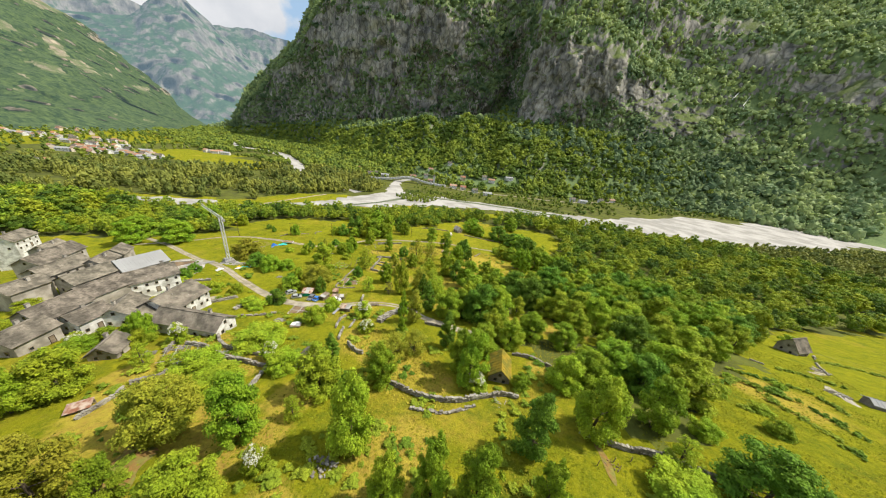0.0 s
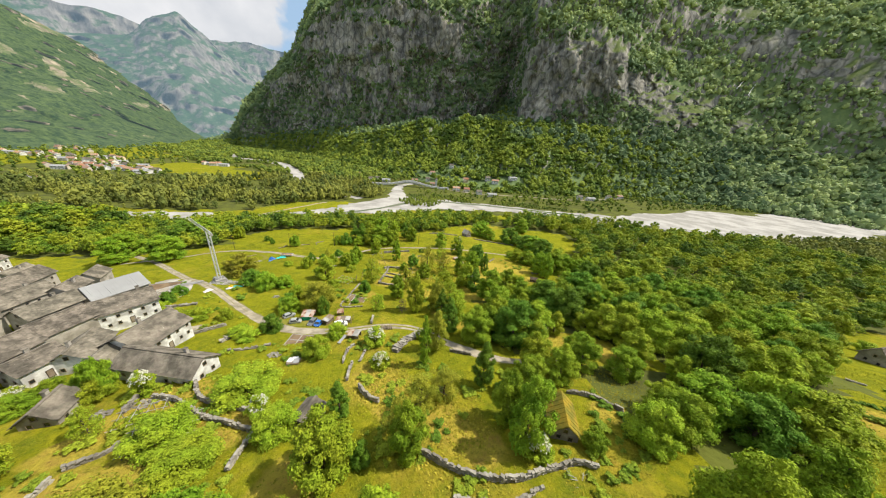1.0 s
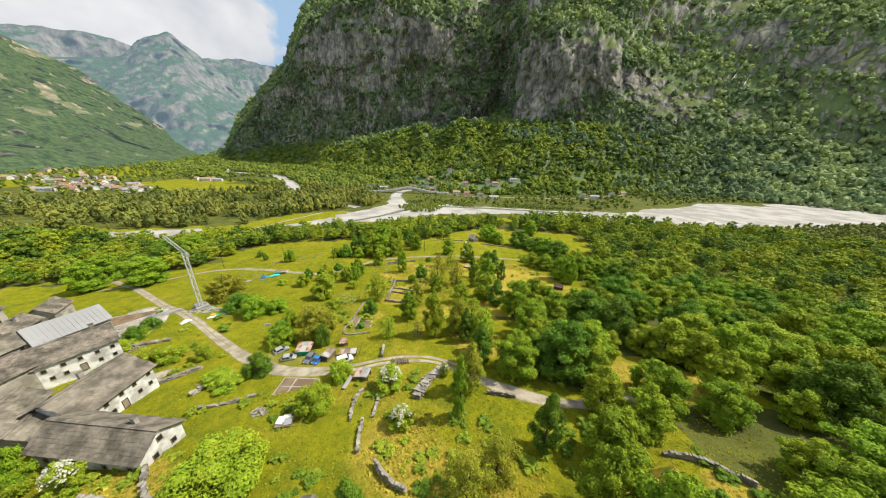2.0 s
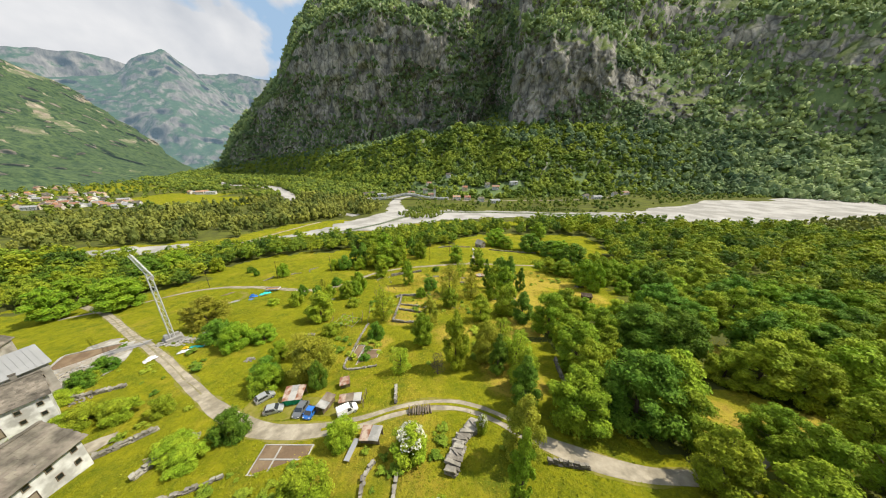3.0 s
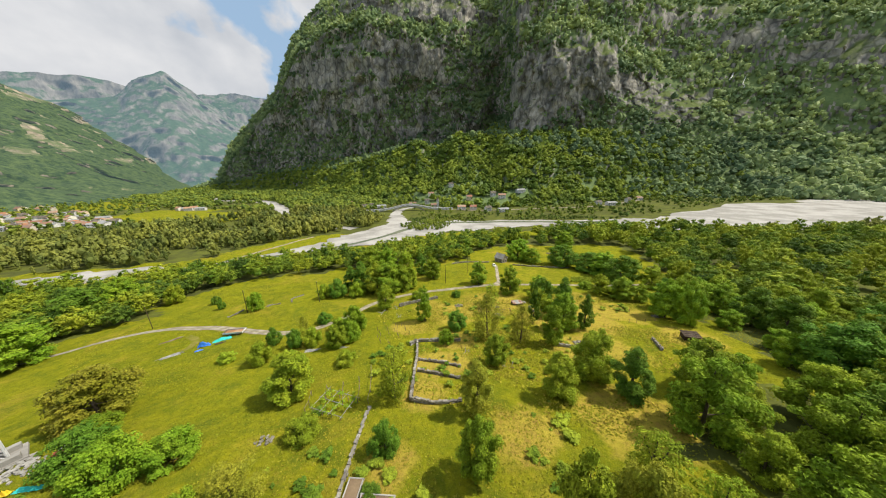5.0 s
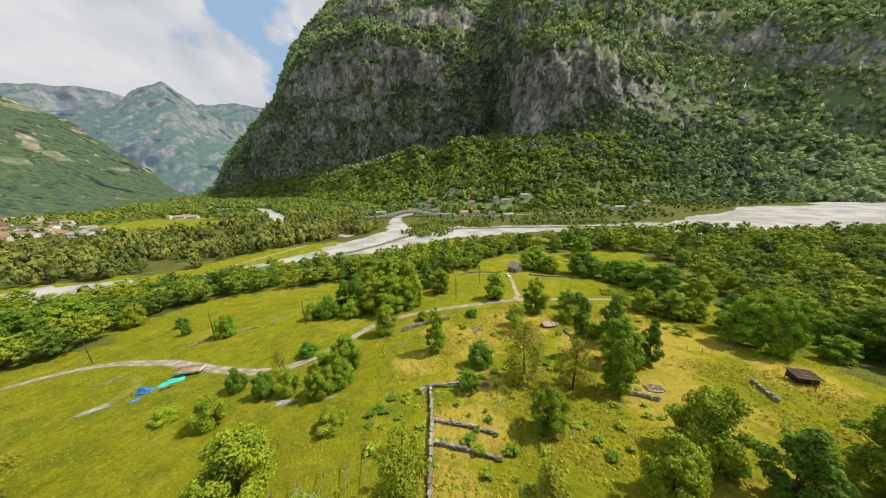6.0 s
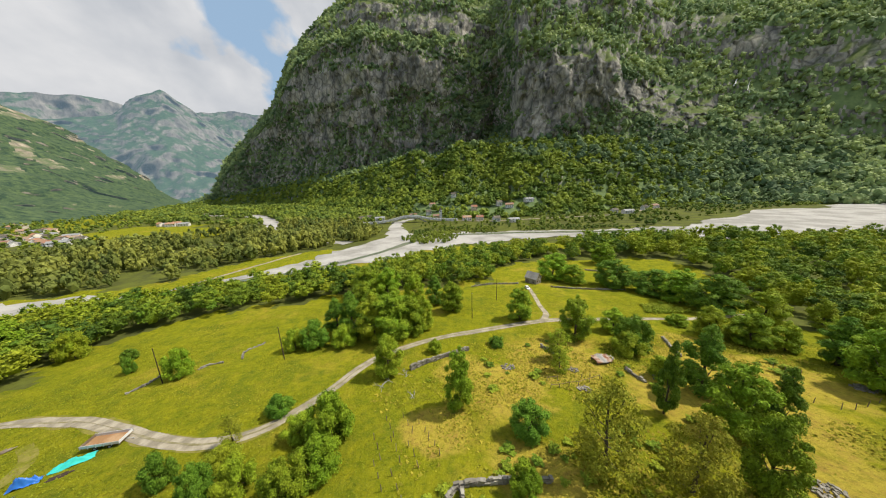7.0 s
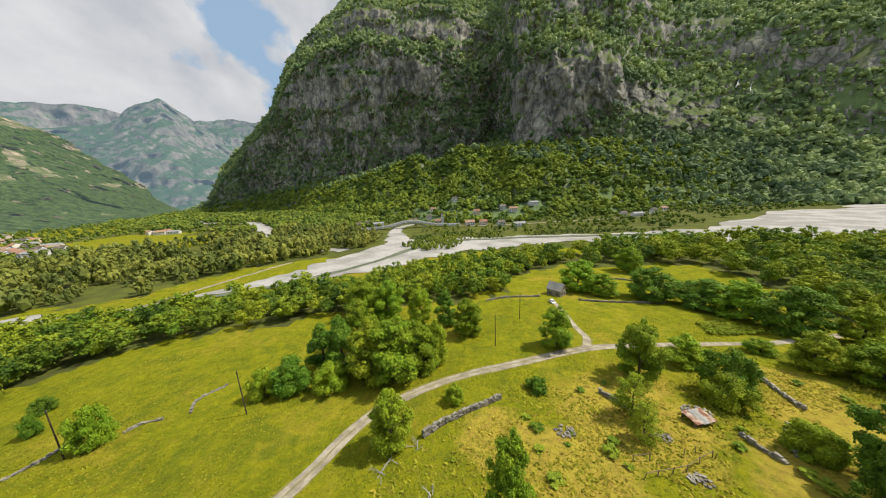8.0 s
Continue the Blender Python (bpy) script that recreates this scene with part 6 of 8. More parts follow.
def car(x, y, turn, paint, label, length=4.25, van=False, name="parked_car"):
    """A small car: shaped body, glazed cabin, wheels with rims, lamps and bumpers. Nose along local x."""
    root = thing(name, x, y, turn, label, "car", "cars parked by the track" if name == "parked_car" else "")
    L, w = length / 2, 0.86
    rows = [(-L, 0.42, 0.80, 0.84, 0.66), (-L + 0.06, 0.28, 0.86, 0.95, 0.80), (-L + 0.16, 0.24, 0.88, 1.02, w), (-L + 0.62, 0.22, 0.90, 1.46, w), (-0.3, 0.22, 0.90, 1.50, w), (0.30, 0.22, 0.90, 1.46, w), (0.98, 0.22, 0.88, 0.96, w), (L - 0.30, 0.24, 0.78, 0.84, w), (L - 0.06, 0.30, 0.64, 0.68, 0.76), (L, 0.40, 0.56, 0.6, 0.62)]
    if van:
        rows = [(-L, 0.4, 1.0, 1.72, 0.8), (-L + 0.05, 0.26, 1.0, 1.80, w), (-0.2, 0.22, 1.0, 1.84, w), (0.45, 0.22, 0.98, 1.76, w), (1.05, 0.22, 0.94, 1.06, w), (L - 0.3, 0.24, 0.82, 0.88, w), (L - 0.05, 0.3, 0.68, 0.7, 0.74), (L, 0.4, 0.58, 0.6, 0.6)]
    bm = bmesh.new()
    rings = []
    for px, z0, belt, roof, hw in rows:
        inn = hw * (0.80 if roof > belt + 0.2 else 0.96)
        rings.append([bm.verts.new(p) for p in ((px, -hw * 0.92, z0), (px, -hw, (z0 + belt) / 2), (px, -hw * 0.97, belt), (px, -inn, roof), (px, inn, roof), (px, hw * 0.97, belt), (px, hw, (z0 + belt) / 2), (px, hw * 0.92, z0))])
    for a, b in zip(rings, rings[1:]):
        for i in range(8):
            bm.faces.new((a[i], a[(i + 1) % 8], b[(i + 1) % 8], b[i]))
    bm.faces.new(rings[0][::-1]), bm.faces.new(rings[-1])
    bmesh.ops.recalc_face_normals(bm, faces=bm.faces)
    body = part("body", bm, paint, root)

    def pane(name, quad):
        b2 = bmesh.new()
        vs = [b2.verts.new(q) for q in quad]
        b2.faces.new(vs)
        ext = bmesh.ops.extrude_face_region(b2, geom=b2.faces[:])
        n = (Vector(quad[1]) - Vector(quad[0])).cross(Vector(quad[2]) - Vector(quad[0])).normalized() * 0.02
        bmesh.ops.translate(b2, vec=n, verts=[e for e in ext["geom"] if isinstance(e, bmesh.types.BMVert)])
        bmesh.ops.recalc_face_normals(b2, faces=b2.faces)
        return part(name, b2, M["glass"], root, "dark glass")

    top, belt = (1.74, 1.02) if van else (1.45, 0.93)
    x0, x1 = (0.50, 1.06) if van else (0.36, 0.98)
    pane("windscreen", ((x1, -0.74, belt), (x1, 0.74, belt), (x0, 0.66, top), (x0, -0.66, top)))
    spans = ((-0.1, 0.55),) if van else ((-L + 0.5, -0.62), (-0.55, 0.36))
    for s in (-1, 1):
        for a, b in spans:
            q = [(a, s * 0.845, belt + 0.02), (b + 0.2, s * 0.845, belt + 0.02), (b - 0.05, s * 0.735, top - 0.06), (a + 0.08, s * 0.735, top - 0.06)]
            pane("side_window", q if s < 0 else q[::-1])
        block("headlight", (0.12, 0.3, 0.14), (L - 0.1, s * 0.6, 0.72), M["white_sheet"], root, bevel=0.03)
        block("tail_light", (0.08, 0.18, 0.3), (-L + 0.07, s * 0.68, 0.95), M["red_paint"], root, bevel=0.02)
        block("mirror", (0.12, 0.16, 0.1), (0.72, s * 0.95, 1.04), paint, root, bevel=0.03)
        for wx in (-L * 0.62, L * 0.62):
            tyre = rod("wheel", (wx, s * 0.70, 0.31), (wx, s * 0.88, 0.31), 0.31, M["rubber"], root, sides=16)
            rim = rod("rim", (wx, s * 0.86, 0.31), (wx, s * 0.895, 0.31), 0.19, M["steel"], None, sides=10)
            rim.parent = tyre
    if not van:
        pane("rear_window", ((-L + 0.17, 0.70, 1.03), (-L + 0.17, -0.70, 1.03), (-L + 0.58, -0.64, 1.44), (-L + 0.58, 0.64, 1.44)))
    block("plate", (0.02, 0.46, 0.1), (L + 0.005, 0, 0.5), M["white_sheet"], root, bevel=0)
    return root


# ---- the stone village ----
WHITE_HOUSE = "old stone house with whitewashed wall and grey slab roof"
STONE_HOUSE = "old rubble-stone house under a weathered grey slab roof"
H = stone_house
H(-92, 69.6, 12.8, 10.5, 70, 6.5, 9.4, M["plaster_old"], "large barn with a smooth pale grey metal roof", 101, (3, 2), False, M["sheet_grey"], 0.5, (-1,), top=11.3)
H(-81.7, 63.4, 12.4, 10, 60, 5, 7.6, M["plaster"], WHITE_HOUSE, 102, (5, 2), True, None, 0.45, (-1,), (-1,), top=11.8)
H(-64.4, 53.2, 12.2, 10.5, 91, 4.6, 7.6, M["plaster"], WHITE_HOUSE, 103, (5, 2), True, None, 0.5, (-1,), (1,), top=12.9)
H(-52.4, 45.7, 18.4, 6.4, 177, 3.4, 5.7, M["plaster"], "long white-gabled stone house with two chimneys", 104, (4, 1), True, None, 0.45, (1, -1), (-1,), top=14.05)
H(-65.5, 46.8, 5, 4.8, 110, 3, 4.6, M["plaster_old"], STONE_HOUSE, 105, (2, 1), False, top=12.7)
H(-71.1, 48, 9, 6.7, 115, 4, 6.1, M["plaster"], WHITE_HOUSE, 106, (3, 2), True, None, 0.5, (-1,), (-1,), top=12.8)
H(-73.9, 43.6, 7, 6.6, 84, 3.9, 5.8, M["plaster"], WHITE_HOUSE, 107, (3, 1), True, None, 0.5, (-1,), (-1,), top=13.5)
H(-95, 59.8, 12, 7.8, 86, 4.6, 6.8, M["plaster_old"], STONE_HOUSE, 108, (3, 2), True, None, 0.5, (-1,), (-1,), top=11.7)
H(-82, 44.3, 10.5, 8.2, 92, 4.4, 7, M["plaster_old"], STONE_HOUSE, 109, (3, 1), True, None, 0.5, (-1,), (-1,), top=13.3)
H(-101, 51.5, 9, 7.2, 90, 3.6, 5.6, M["plaster_old"], STONE_HOUSE, 110, (2, 1), True, top=12)
H(-77, 36.5, 8, 7.4, 93, 3.9, 6.1, M["plaster_old"], STONE_HOUSE, 111, (2, 1), True, None, 0.5, (-1,), (-1,), top=13.8)
H(-106.5, 62, 13, 8.2, 94, 4.8, 7.1, M["plaster_old"], STONE_HOUSE, 112, (4, 2), True, None, 0.5, (-1,), (-1,), top=11.3)
H(-103, 68.5, 8, 6.6, 112, 4.4, 6.5, M["plaster_old"], STONE_HOUSE, 113, (3, 2), True, top=10.9)
H(-121, 70, 18, 7.8, 108, 5.2, 7.8, M["plaster_old"], STONE_HOUSE, 114, (4, 2), True, None, 0.5, (-1,), (-1,), top=9.5)
H(-158, 84.5, 12, 8.4, 116, 5, 7.3, M["plaster"], WHITE_HOUSE, 115, (4, 2), True, None, 0.5, (-1,), (-1,), top=5.5)
H(-134, 78, 9, 7, 112, 4, 6.4, M["plaster_old"], STONE_HOUSE, 116, (2, 1), True, top=7.2)
H(-111, 79, 8, 6.4, 119, 4.3, 6.5, M["plaster_old"], STONE_HOUSE, 117, (2, 1), False, top=8.6)
H(-84.5, 54, 10, 8.6, 84, 4.4, 7, M["plaster_old"], STONE_HOUSE, 118, (2, 1), False, top=12.4)
H(-59.3, 36, 5.6, 5, 112, 2.6, 4.6, M["plaster_old"], "small grey stone house half hidden by ivy", 119, (2, 1), True, None, 0.4, (-1,), (-1,), top=14)

# single sheds and huts in the meadow
shed = H(-22.3, 36.8, 4.2, 3.4, 80, 2.2, 3.1, M["plaster"], "small grey stone shed beside a garden wall", 120, (1, 1), False, None, 0.25, (-1,), (-1,), "")
barn = H(13.4, 38.4, 6.6, 4.6, 79, 2.5, 4.6, M["stone"], "stone barn with a mossy orange-yellow roof", 121, (2, 1), False, M["moss"], 0.4, (-1,), (-1,), "")
hut = H(10.0, 207.0, 7, 5.4, 128, 3.4, 6.2, M["stone"], "lone grey stone hut with a pale slab roof", 122, (2, 1), False, M["concrete"], 0.35, (-1, 1), (-1,), "")
H(118.4, 74.0, 7.4, 6.6, 14, 3.2, 7.2, M["stone"], "ruined stone house with a steep slab roof", 123, (2, 1), False, None, 0.4, (-1,), (-1,), "")
H(122.0, 101.0, 9, 6, 20, 2.6, 4.6, M["stone"], "low stone barn at the edge of the wood", 124, (2, 1), False, None, 0.4, (-1,), (), "")
H(95.5, 43.8, 4.2, 3.2, 160, 1.5, 2.2, M["stone"], "low stone shed with a pale tin roof on the meadow", 125, (1, 1), False, M["sheet_grey"], 0.3, (1,), (), "")


def dark_shed():
    root = thing("timber_shed", 34.8, 116.4, -14, "dark brown timber shed with a flat tarred roof", "shed")
    for sx in (-1, 1):
        for sy in (-1, 1):
            rod("post", (sx * 1.85, sy * 1.2, -0.8), (sx * 1.85, sy * 1.2, 1.95), 0.08, M["timber_dark"], root)
    for sy in (-1, 1):
        for k in range(10):
            block("board", (0.37, 0.05, 1.5), (-1.75 + k * 0.389, sy * 1.24, 1.1), M["timber_dark"], root, bevel=0.01)
    for sx in (-1, 1):
        for k in range(6):
            block("board", (0.05, 0.37, 1.5), (sx * 1.9, -1.0 + k * 0.4, 1.1), M["timber_dark"], root, bevel=0.01)
    roof = block("roof", (4.5, 3.3, 0.1), (0, 0, 2.0), M["timber_dark"], root, "dark tarred roof sheet")
    roof.rotation_euler = (radians(5), 0, 0)
    for k in range(4):
        batten = block("batten", (4.5, 0.06, 0.05), (0, -1.3 + k * 0.87, 2.08), M["timber"], None, bevel=0)
        batten.parent = roof


dark_shed()


# ---- parked vehicles and sheds by the track ----
car(-44.9, 68.6, 50, M["silver_paint"], "silver estate car parked on the grass", 3.8)
car(-41.5, 65.7, 18, M["silver_paint"], "silver hatchback parked beside the track", 3.6)
car(-36.9, 65.3, -94, M["dark_paint"], "dark grey estate car parked nose to the track", 3.8)
car(-35.0, 64.5, -99, M["blue_paint"], "small bright blue car parked by a shed", 2.7)
car(-29.4, 64.8, 33, M["white_paint"], "white panel van parked by a rusty shed", 3.9, True)
car(4.4, 197.6, -85, M["white_paint"], "small white car on the hut drive", 3.8, False, "car_by_hut")


def lean_shed(x, y, turn, size, roofs, label, tarp=None, seed=1):
    """A patched shed: posts, board walls, overlapping roof sheets, perhaps a tarpaulin on its front."""
    r = np.random.default_rng(seed)
    L, W, Hh = size
    root = thing("shed", x, y, turn, label, "shed", "sheds by the track")
    for sx in (-1, 1):
        for sy in (-1, 1):
            rod("post", (sx * L / 2, sy * W / 2, -0.4), (sx * L / 2, sy * W / 2, Hh), 0.07, M["timber"], root)
    n = int(L / 0.35)
    for k in range(n):
        block("board", (0.33, 0.04, Hh - 0.15), (-L / 2 + (k + 0.5) * L / n, W / 2, Hh / 2), M["timber"], root, bevel=0.01)
        if not tarp:
            block("board", (0.33, 0.04, Hh - 0.15 - r.uniform(0, 0.3)), (-L / 2 + (k + 0.5) * L / n, -W / 2, Hh / 2), M["timber"], root, bevel=0.01)
    if tarp:
        u = np.linspace(-L / 2 - 0.1, L / 2 + 0.1, 24)
        w = np.linspace(0.05, Hh - 0.1, 7)
        U, V = np.meshgrid(u, w, indexing="ij")
        Y = -W / 2 - 0.12 - 0.08 * np.sin(U * 5 + V) - 0.12 * (1 - V / Hh)
        solid("tarpaulin", np.stack([U.ravel(), Y.ravel(), V.ravel()], 1), grid_faces(24, 7)[:, ::-1], tarp, root, "green plastic tarpaulin", True)
    k = len(roofs)
    for i, m in enumerate(roofs):
        ob = block("roof_sheet", (L / k * 1.12, W + 0.7, 0.06), (-L / 2 + (i + 0.5) * L / k, 0, Hh + 0.1 + 0.05 * (i % 2)), m, root, turn=r.uniform(-3, 3))
        ob.rotation_euler = (radians(r.uniform(4, 9)), radians(r.uniform(-3, 3)), 0)
    return root


lean_shed(-39.4, 68.2, 10, (3.7, 2.9, 2.0), [M["rust"], M["sheet_old"], M["rust"]], "patched shed with rusty roof and green tarpaulin", M["tarp_green"], 201)
lean_shed(-33.2, 65.9, 75, (3.4, 1.5, 1.8), [M["sheet_old"], M["timber"]], "lean-to shed with pale board roof", None, 202)
lean_shed(-29.6, 66.9, 8, (4.2, 1.2, 1.6), [M["rust"], M["timber"], M["sheet_old"]], "low rusty-roofed store beside the van", None, 203)
lean_shed(-24.3, 60.0, -5, (3.2, 1.9, 1.6), [M["rust"], M["sheet_old"]], "small rusty-roofed shed below the track", None, 204)
lean_shed(-32.2, 71.3, 20, (1.9, 1.6, 1.5), [M["rust"]], "tiny rust-brown garden shed", None, 205)
lean_shed(1.0, 141.6, 8, (4.2, 2.2, 1.0), [M["rust"], M["sheet_old"], M["rust"]], "collapsing stone shed with rusty roof sheets", None, 206)
lean_shed(-47.3, 23.5, 36, (3.0, 1.5, 1.0), [M["rust"], M["rust"]], "rust-red roofed shed behind bushes", None, 207)


def long_bench(x, y, turn, label):
    root = thing("work_bench", x, y, turn, label, "bench")
    block("top", (3.6, 0.9, 0.06), (0, 0, 0.8), M["sheet_grey"], root)
    for sx in (-1, 1):
        for sy in (-1, 1):
            block("leg", (0.07, 0.07, 1.1), (sx * 1.6, sy * 0.38, 0.25), M["timber"], root, bevel=0)


long_bench(-26.3, 58.0, 80, "long grey metal-topped bench on the grass")


def pallet_stack(x, y, turn, label):
    """Covered pallets: slatted deck with pale sheets laid on top."""
    root = thing("pallet_stack", x, y, turn, label, "pallets")
    for k in range(3):
        for j in range(7):
            block("slat", (2.8, 0.22, 0.03), (0, -0.9 + j * 0.3, 0.16 + k * 0.2), M["timber"], root, bevel=0)
        for sx in (-1.2, 0, 1.2):
            block("bearer", (0.1, 2.0, 0.13), (sx, 0, 0.07 + k * 0.2), M["timber"], root, bevel=0)
    for sx, sy, m in ((-0.75, 0.3, M["white_sheet"]), (0.7, -0.1, M["sheet_grey"]), (0.2, 0.55, M["white_sheet"])):
        block("sheet", (1.3, 1.5, 0.04), (sx, sy, 0.66 + 0.05 * sx), m, root, turn=12 * sx, bevel=0)


pallet_stack(-32.4, 49.7, 10, "stacked pallets covered with pale sheets")


def wood_pile(x, y, turn, length, label, seed):
    r = np.random.default_rng(seed)
    root = thing("log_pile", x, y, turn, label, "logs")
    for k in range(26):
        z, row = 0.14 + (k // 9) * 0.24, k % 9
        px = -length / 2 + (row + 0.5) * length / 9 + r.normal() * 0.05
        rod("log", (px, -0.9 + r.normal() * 0.1, z), (px + r.normal() * 0.1, 0.9 + r.normal() * 0.1, z + 0.05), r.uniform(0.09, 0.15), M["timber"], root, sides=7)


wood_pile(-18.2, 64.6, 5, 4.6, "grey weathered log pile beside the track", 211)


# ---- trailer, tarpaulins and building site ----
def trailer():
    root = thing("tipping_trailer", -82.0, 127.6, 9, "white-sided tipping trailer with a bare wooden bed", "trailer")
    block("bed", (6.2, 2.7, 0.12), (0, 0, 0.95), M["raw_wood"], root, "bare brown plank bed")
    for k in range(5):
        for s in (-1, 1):
            block("side_board", (1.2, 0.06, 0.55), (-2.48 + k * 1.24, s * 1.36, 1.28), M["white_sheet"], root, bevel=0.01)
    for s in (-1, 1):
        block("end_board", (0.06, 2.66, 0.55), (s * 3.1, 0, 1.28), M["white_sheet"] if s > 0 else M["timber"], root, bevel=0.01)
        for k in range(6):
            block("stake", (0.08, 0.1, 0.75), (-3.1 + k * 1.24, s * 1.42, 1.22), M["steel"], root, bevel=0)
        for wx in (-1.2, 1.2):
            tyre = rod("wheel", (wx, s * 0.95, 0.38), (wx, s * 1.2, 0.38), 0.38, M["rubber"], root, sides=14)
            rod("rim", (wx, s * 1.18, 0.38), (wx, s * 1.22, 0.38), 0.2, M["steel"], None, sides=10).parent = tyre
    block("chassis", (5.6, 1.0, 0.22), (0, 0, 0.76), M["steel"], root)
    rod("drawbar", (3.0, 0, 0.7), (4.3, 0, 0.45), 0.07, M["steel"], root)


trailer()


def sheet_heap(name, x, y, turn, size, mat, label, seed, high=0.5):
    """A crumpled sheet or tarpaulin thrown over low clutter."""
    r = np.random.default_rng(seed)
    n, m = 22, 16
    U, V = np.meshgrid(np.linspace(-1, 1, n), np.linspace(-1, 1, m), indexing="ij")
    p = np.stack([U.ravel() * 2.2 + seed, V.ravel() * 2.2, 0 * U.ravel()], 1)
    Z = high * (0.55 + 0.6 * vnoise(p, 4, 0.6).reshape(U.shape)) * np.clip(1.25 - np.maximum(np.abs(U), np.abs(V)), 0, 1) * 2
    wob = 1 + 0.12 * vnoise(p * 0.8 + 9, 2).reshape(U.shape)
    a = radians(turn)
    X = x * K + (U * size[0] * math.cos(a) - V * size[1] * math.sin(a)) / 2 * wob
    Y = y * K + (U * size[0] * math.sin(a) + V * size[1] * math.cos(a)) / 2 * wob
    G = height(X.ravel(), Y.ravel()) + bumps(X.ravel(), Y.ravel())
    v = np.stack([X.ravel(), Y.ravel(), G + np.maximum(Z.ravel(), 0) + 0.03], 1)
    return tagged(solid(name, v, grid_faces(n, m), mat, None, "", True), label, "tarpaulin")


sheet_heap("tarpaulin", -83.2, 124.6, 38, (5.0, 2.0), M["turquoise"], "crumpled turquoise tarpaulin over clutter in the grass", 301)
sheet_heap("tarpaulin", -85.6, 121.8, 30, (3.4, 1.5), M["blue_paint"], "blue plastic tarpaulin over a machine", 302, 0.9)
sheet_heap("tarpaulin", -84.9, 119.4, 45, (2.2, 0.8), M["blue_paint"], "blue plastic sheet trailing in the grass", 303, 0.25)
sheet_heap("tarpaulin", -71.0, 84.2, 10, (3.4, 0.9), M["turquoise"], "turquoise sheet beside the building rubble", 304, 0.3)
sheet_heap("tarpaulin", -73.0, 83.6, 10, (1.5, 0.9), M["yellow_paint"], "yellow plastic sheet on the grass", 305, 0.4)
sheet_heap("dust_sheet", -77.2, 79.9, 60, (2.8, 2.2), M["white_sheet"], "white plastic sheet crumpled on the grass", 306, 0.5)
sheet_heap("dust_sheet", -71.8, 82.2, 25, (3.4, 1.2), M["white_sheet"], "white bags lying on the grass", 307, 0.4)
sheet_heap("dust_sheet", -69.2, 85.0, 15, (1.6, 1.0), M["white_sheet"], "white bag beside a concrete block", 308, 0.6)
sheet_heap("dust_sheet", -101.5, 78.0, 20, (7.0, 1.8), M["white_sheet"], "white sheeting along a foundation wall", 309, 0.5)


def plank_heap(x, y, turn, length, count, label, seed, mat=None, wide=1.0):
    r = np.random.default_rng(seed)
    root = thing("plank_heap", x, y, turn, label, "planks", "heaps of planks")
    for k in range(count):
        a = r.normal() * 4
        block("plank", (length * r.uniform(0.6, 1.0), 0.22, 0.05), (r.normal() * 0.3, (k / count - 0.5) * wide, 0.06 + 0.05 * (k % 3)), mat or M["timber"], root, turn=a, bevel=0)


plank_heap(-90.6, 117.6, 42, 6.5, 9, "long pale boards stacked in the grass", 311, M["sheet_old"], 1.6)
plank_heap(-100.0, 126.5, 52, 8.0, 7, "grey logs and boards along a grass bank", 312, M["timber"], 1.0)
plank_heap(-82.4, 122.6, 30, 3.0, 6, "short dark boards beside the tarpaulin", 313, M["timber_dark"], 0.8)
plank_heap(-54.4, 115.8, 10, 4.6, 8, "pale weathered planks under the bushes", 314, M["sheet_old"], 1.2)
plank_heap(-47.2, 116.5, 5, 3.0, 5, "pale weathered planks under the bushes", 315, M["sheet_old"], 0.9)
plank_heap(-50.8, 81.0, 8, 3.6, 6, "dark weathered boards in the meadow", 316, M["timber_dark"], 0.9)
plank_heap(-52.5, 58.2, 20, 3.4, 6, "weathered boards beside a bush", 317, M["timber"], 1.2)


def crane():
    """A small tower crane: ballast base, lattice mast, level lattice jib."""
    root = thing("tower_crane", -80.3, 87.9, -34, "pale grey lattice tower crane on a ballast base", "crane")
    base = block("base", (4.6, 4.6, 0.5), (0, 0, 0.35), M["concrete"], root, "pale concrete ballast base")
    for s in (-1, 1):
        block("ballast", (0.9, 3.6, 0.9), (s * 1.6, 0, 1.0), M["concrete"], root)
    top, half = 22.5, 0.5
    for sx in (-1, 1):
        for sy in (-1, 1):
            rod("chord", (sx * half, sy * half, 0.5), (sx * half, sy * half, top), 0.12, M["crane_paint"], root)
    step = 1.2
    for k in range(int((top - 1) / step)):
        z = 0.8 + k * step
        for s in (-1, 1):
            a = s * half
            up = (k % 2) * 2 - 1
            rod("brace", (a, -half * up, z), (a, half * up, z + step), 0.05, M["crane_paint"], root, sides=4)
            rod("brace", (-half * up, a, z), (half * up, a, z + step), 0.05, M["crane_paint"], root, sides=4)
    reach = 26.0
    for sy, dz in ((-0.5, 0), (0.5, 0), (0, 1.0)):
        rod("jib_chord", (-reach, sy, top + dz * 0.6), (4.5, sy, top + dz), 0.08, M["crane_paint"], root)
    for k in range(18):
        x0 = -reach + 1 + k * 1.6
        rod("jib_brace", (x0, -0.5, top), (x0 + 0.8, 0, top + 0.8), 0.045, M["crane_paint"], root, sides=4)
        rod("jib_brace", (x0 + 0.8, 0, top + 0.8), (x0 + 1.6, 0.5, top), 0.045, M["crane_paint"], root, sides=4)
        rod("jib_brace", (x0, -0.5, top), (x0 + 1.6, 0.5, top), 0.045, M["crane_paint"], root, sides=4)
    block("counterweight", (0.9, 0.9, 0.9), (4.0, 0, top - 0.3), M["concrete"], root)
    block("cab", (1.2, 0.9, 1.6), (0.2, -1.3, 1.8), M["sheet_grey"], root, "grey control box")


crane()


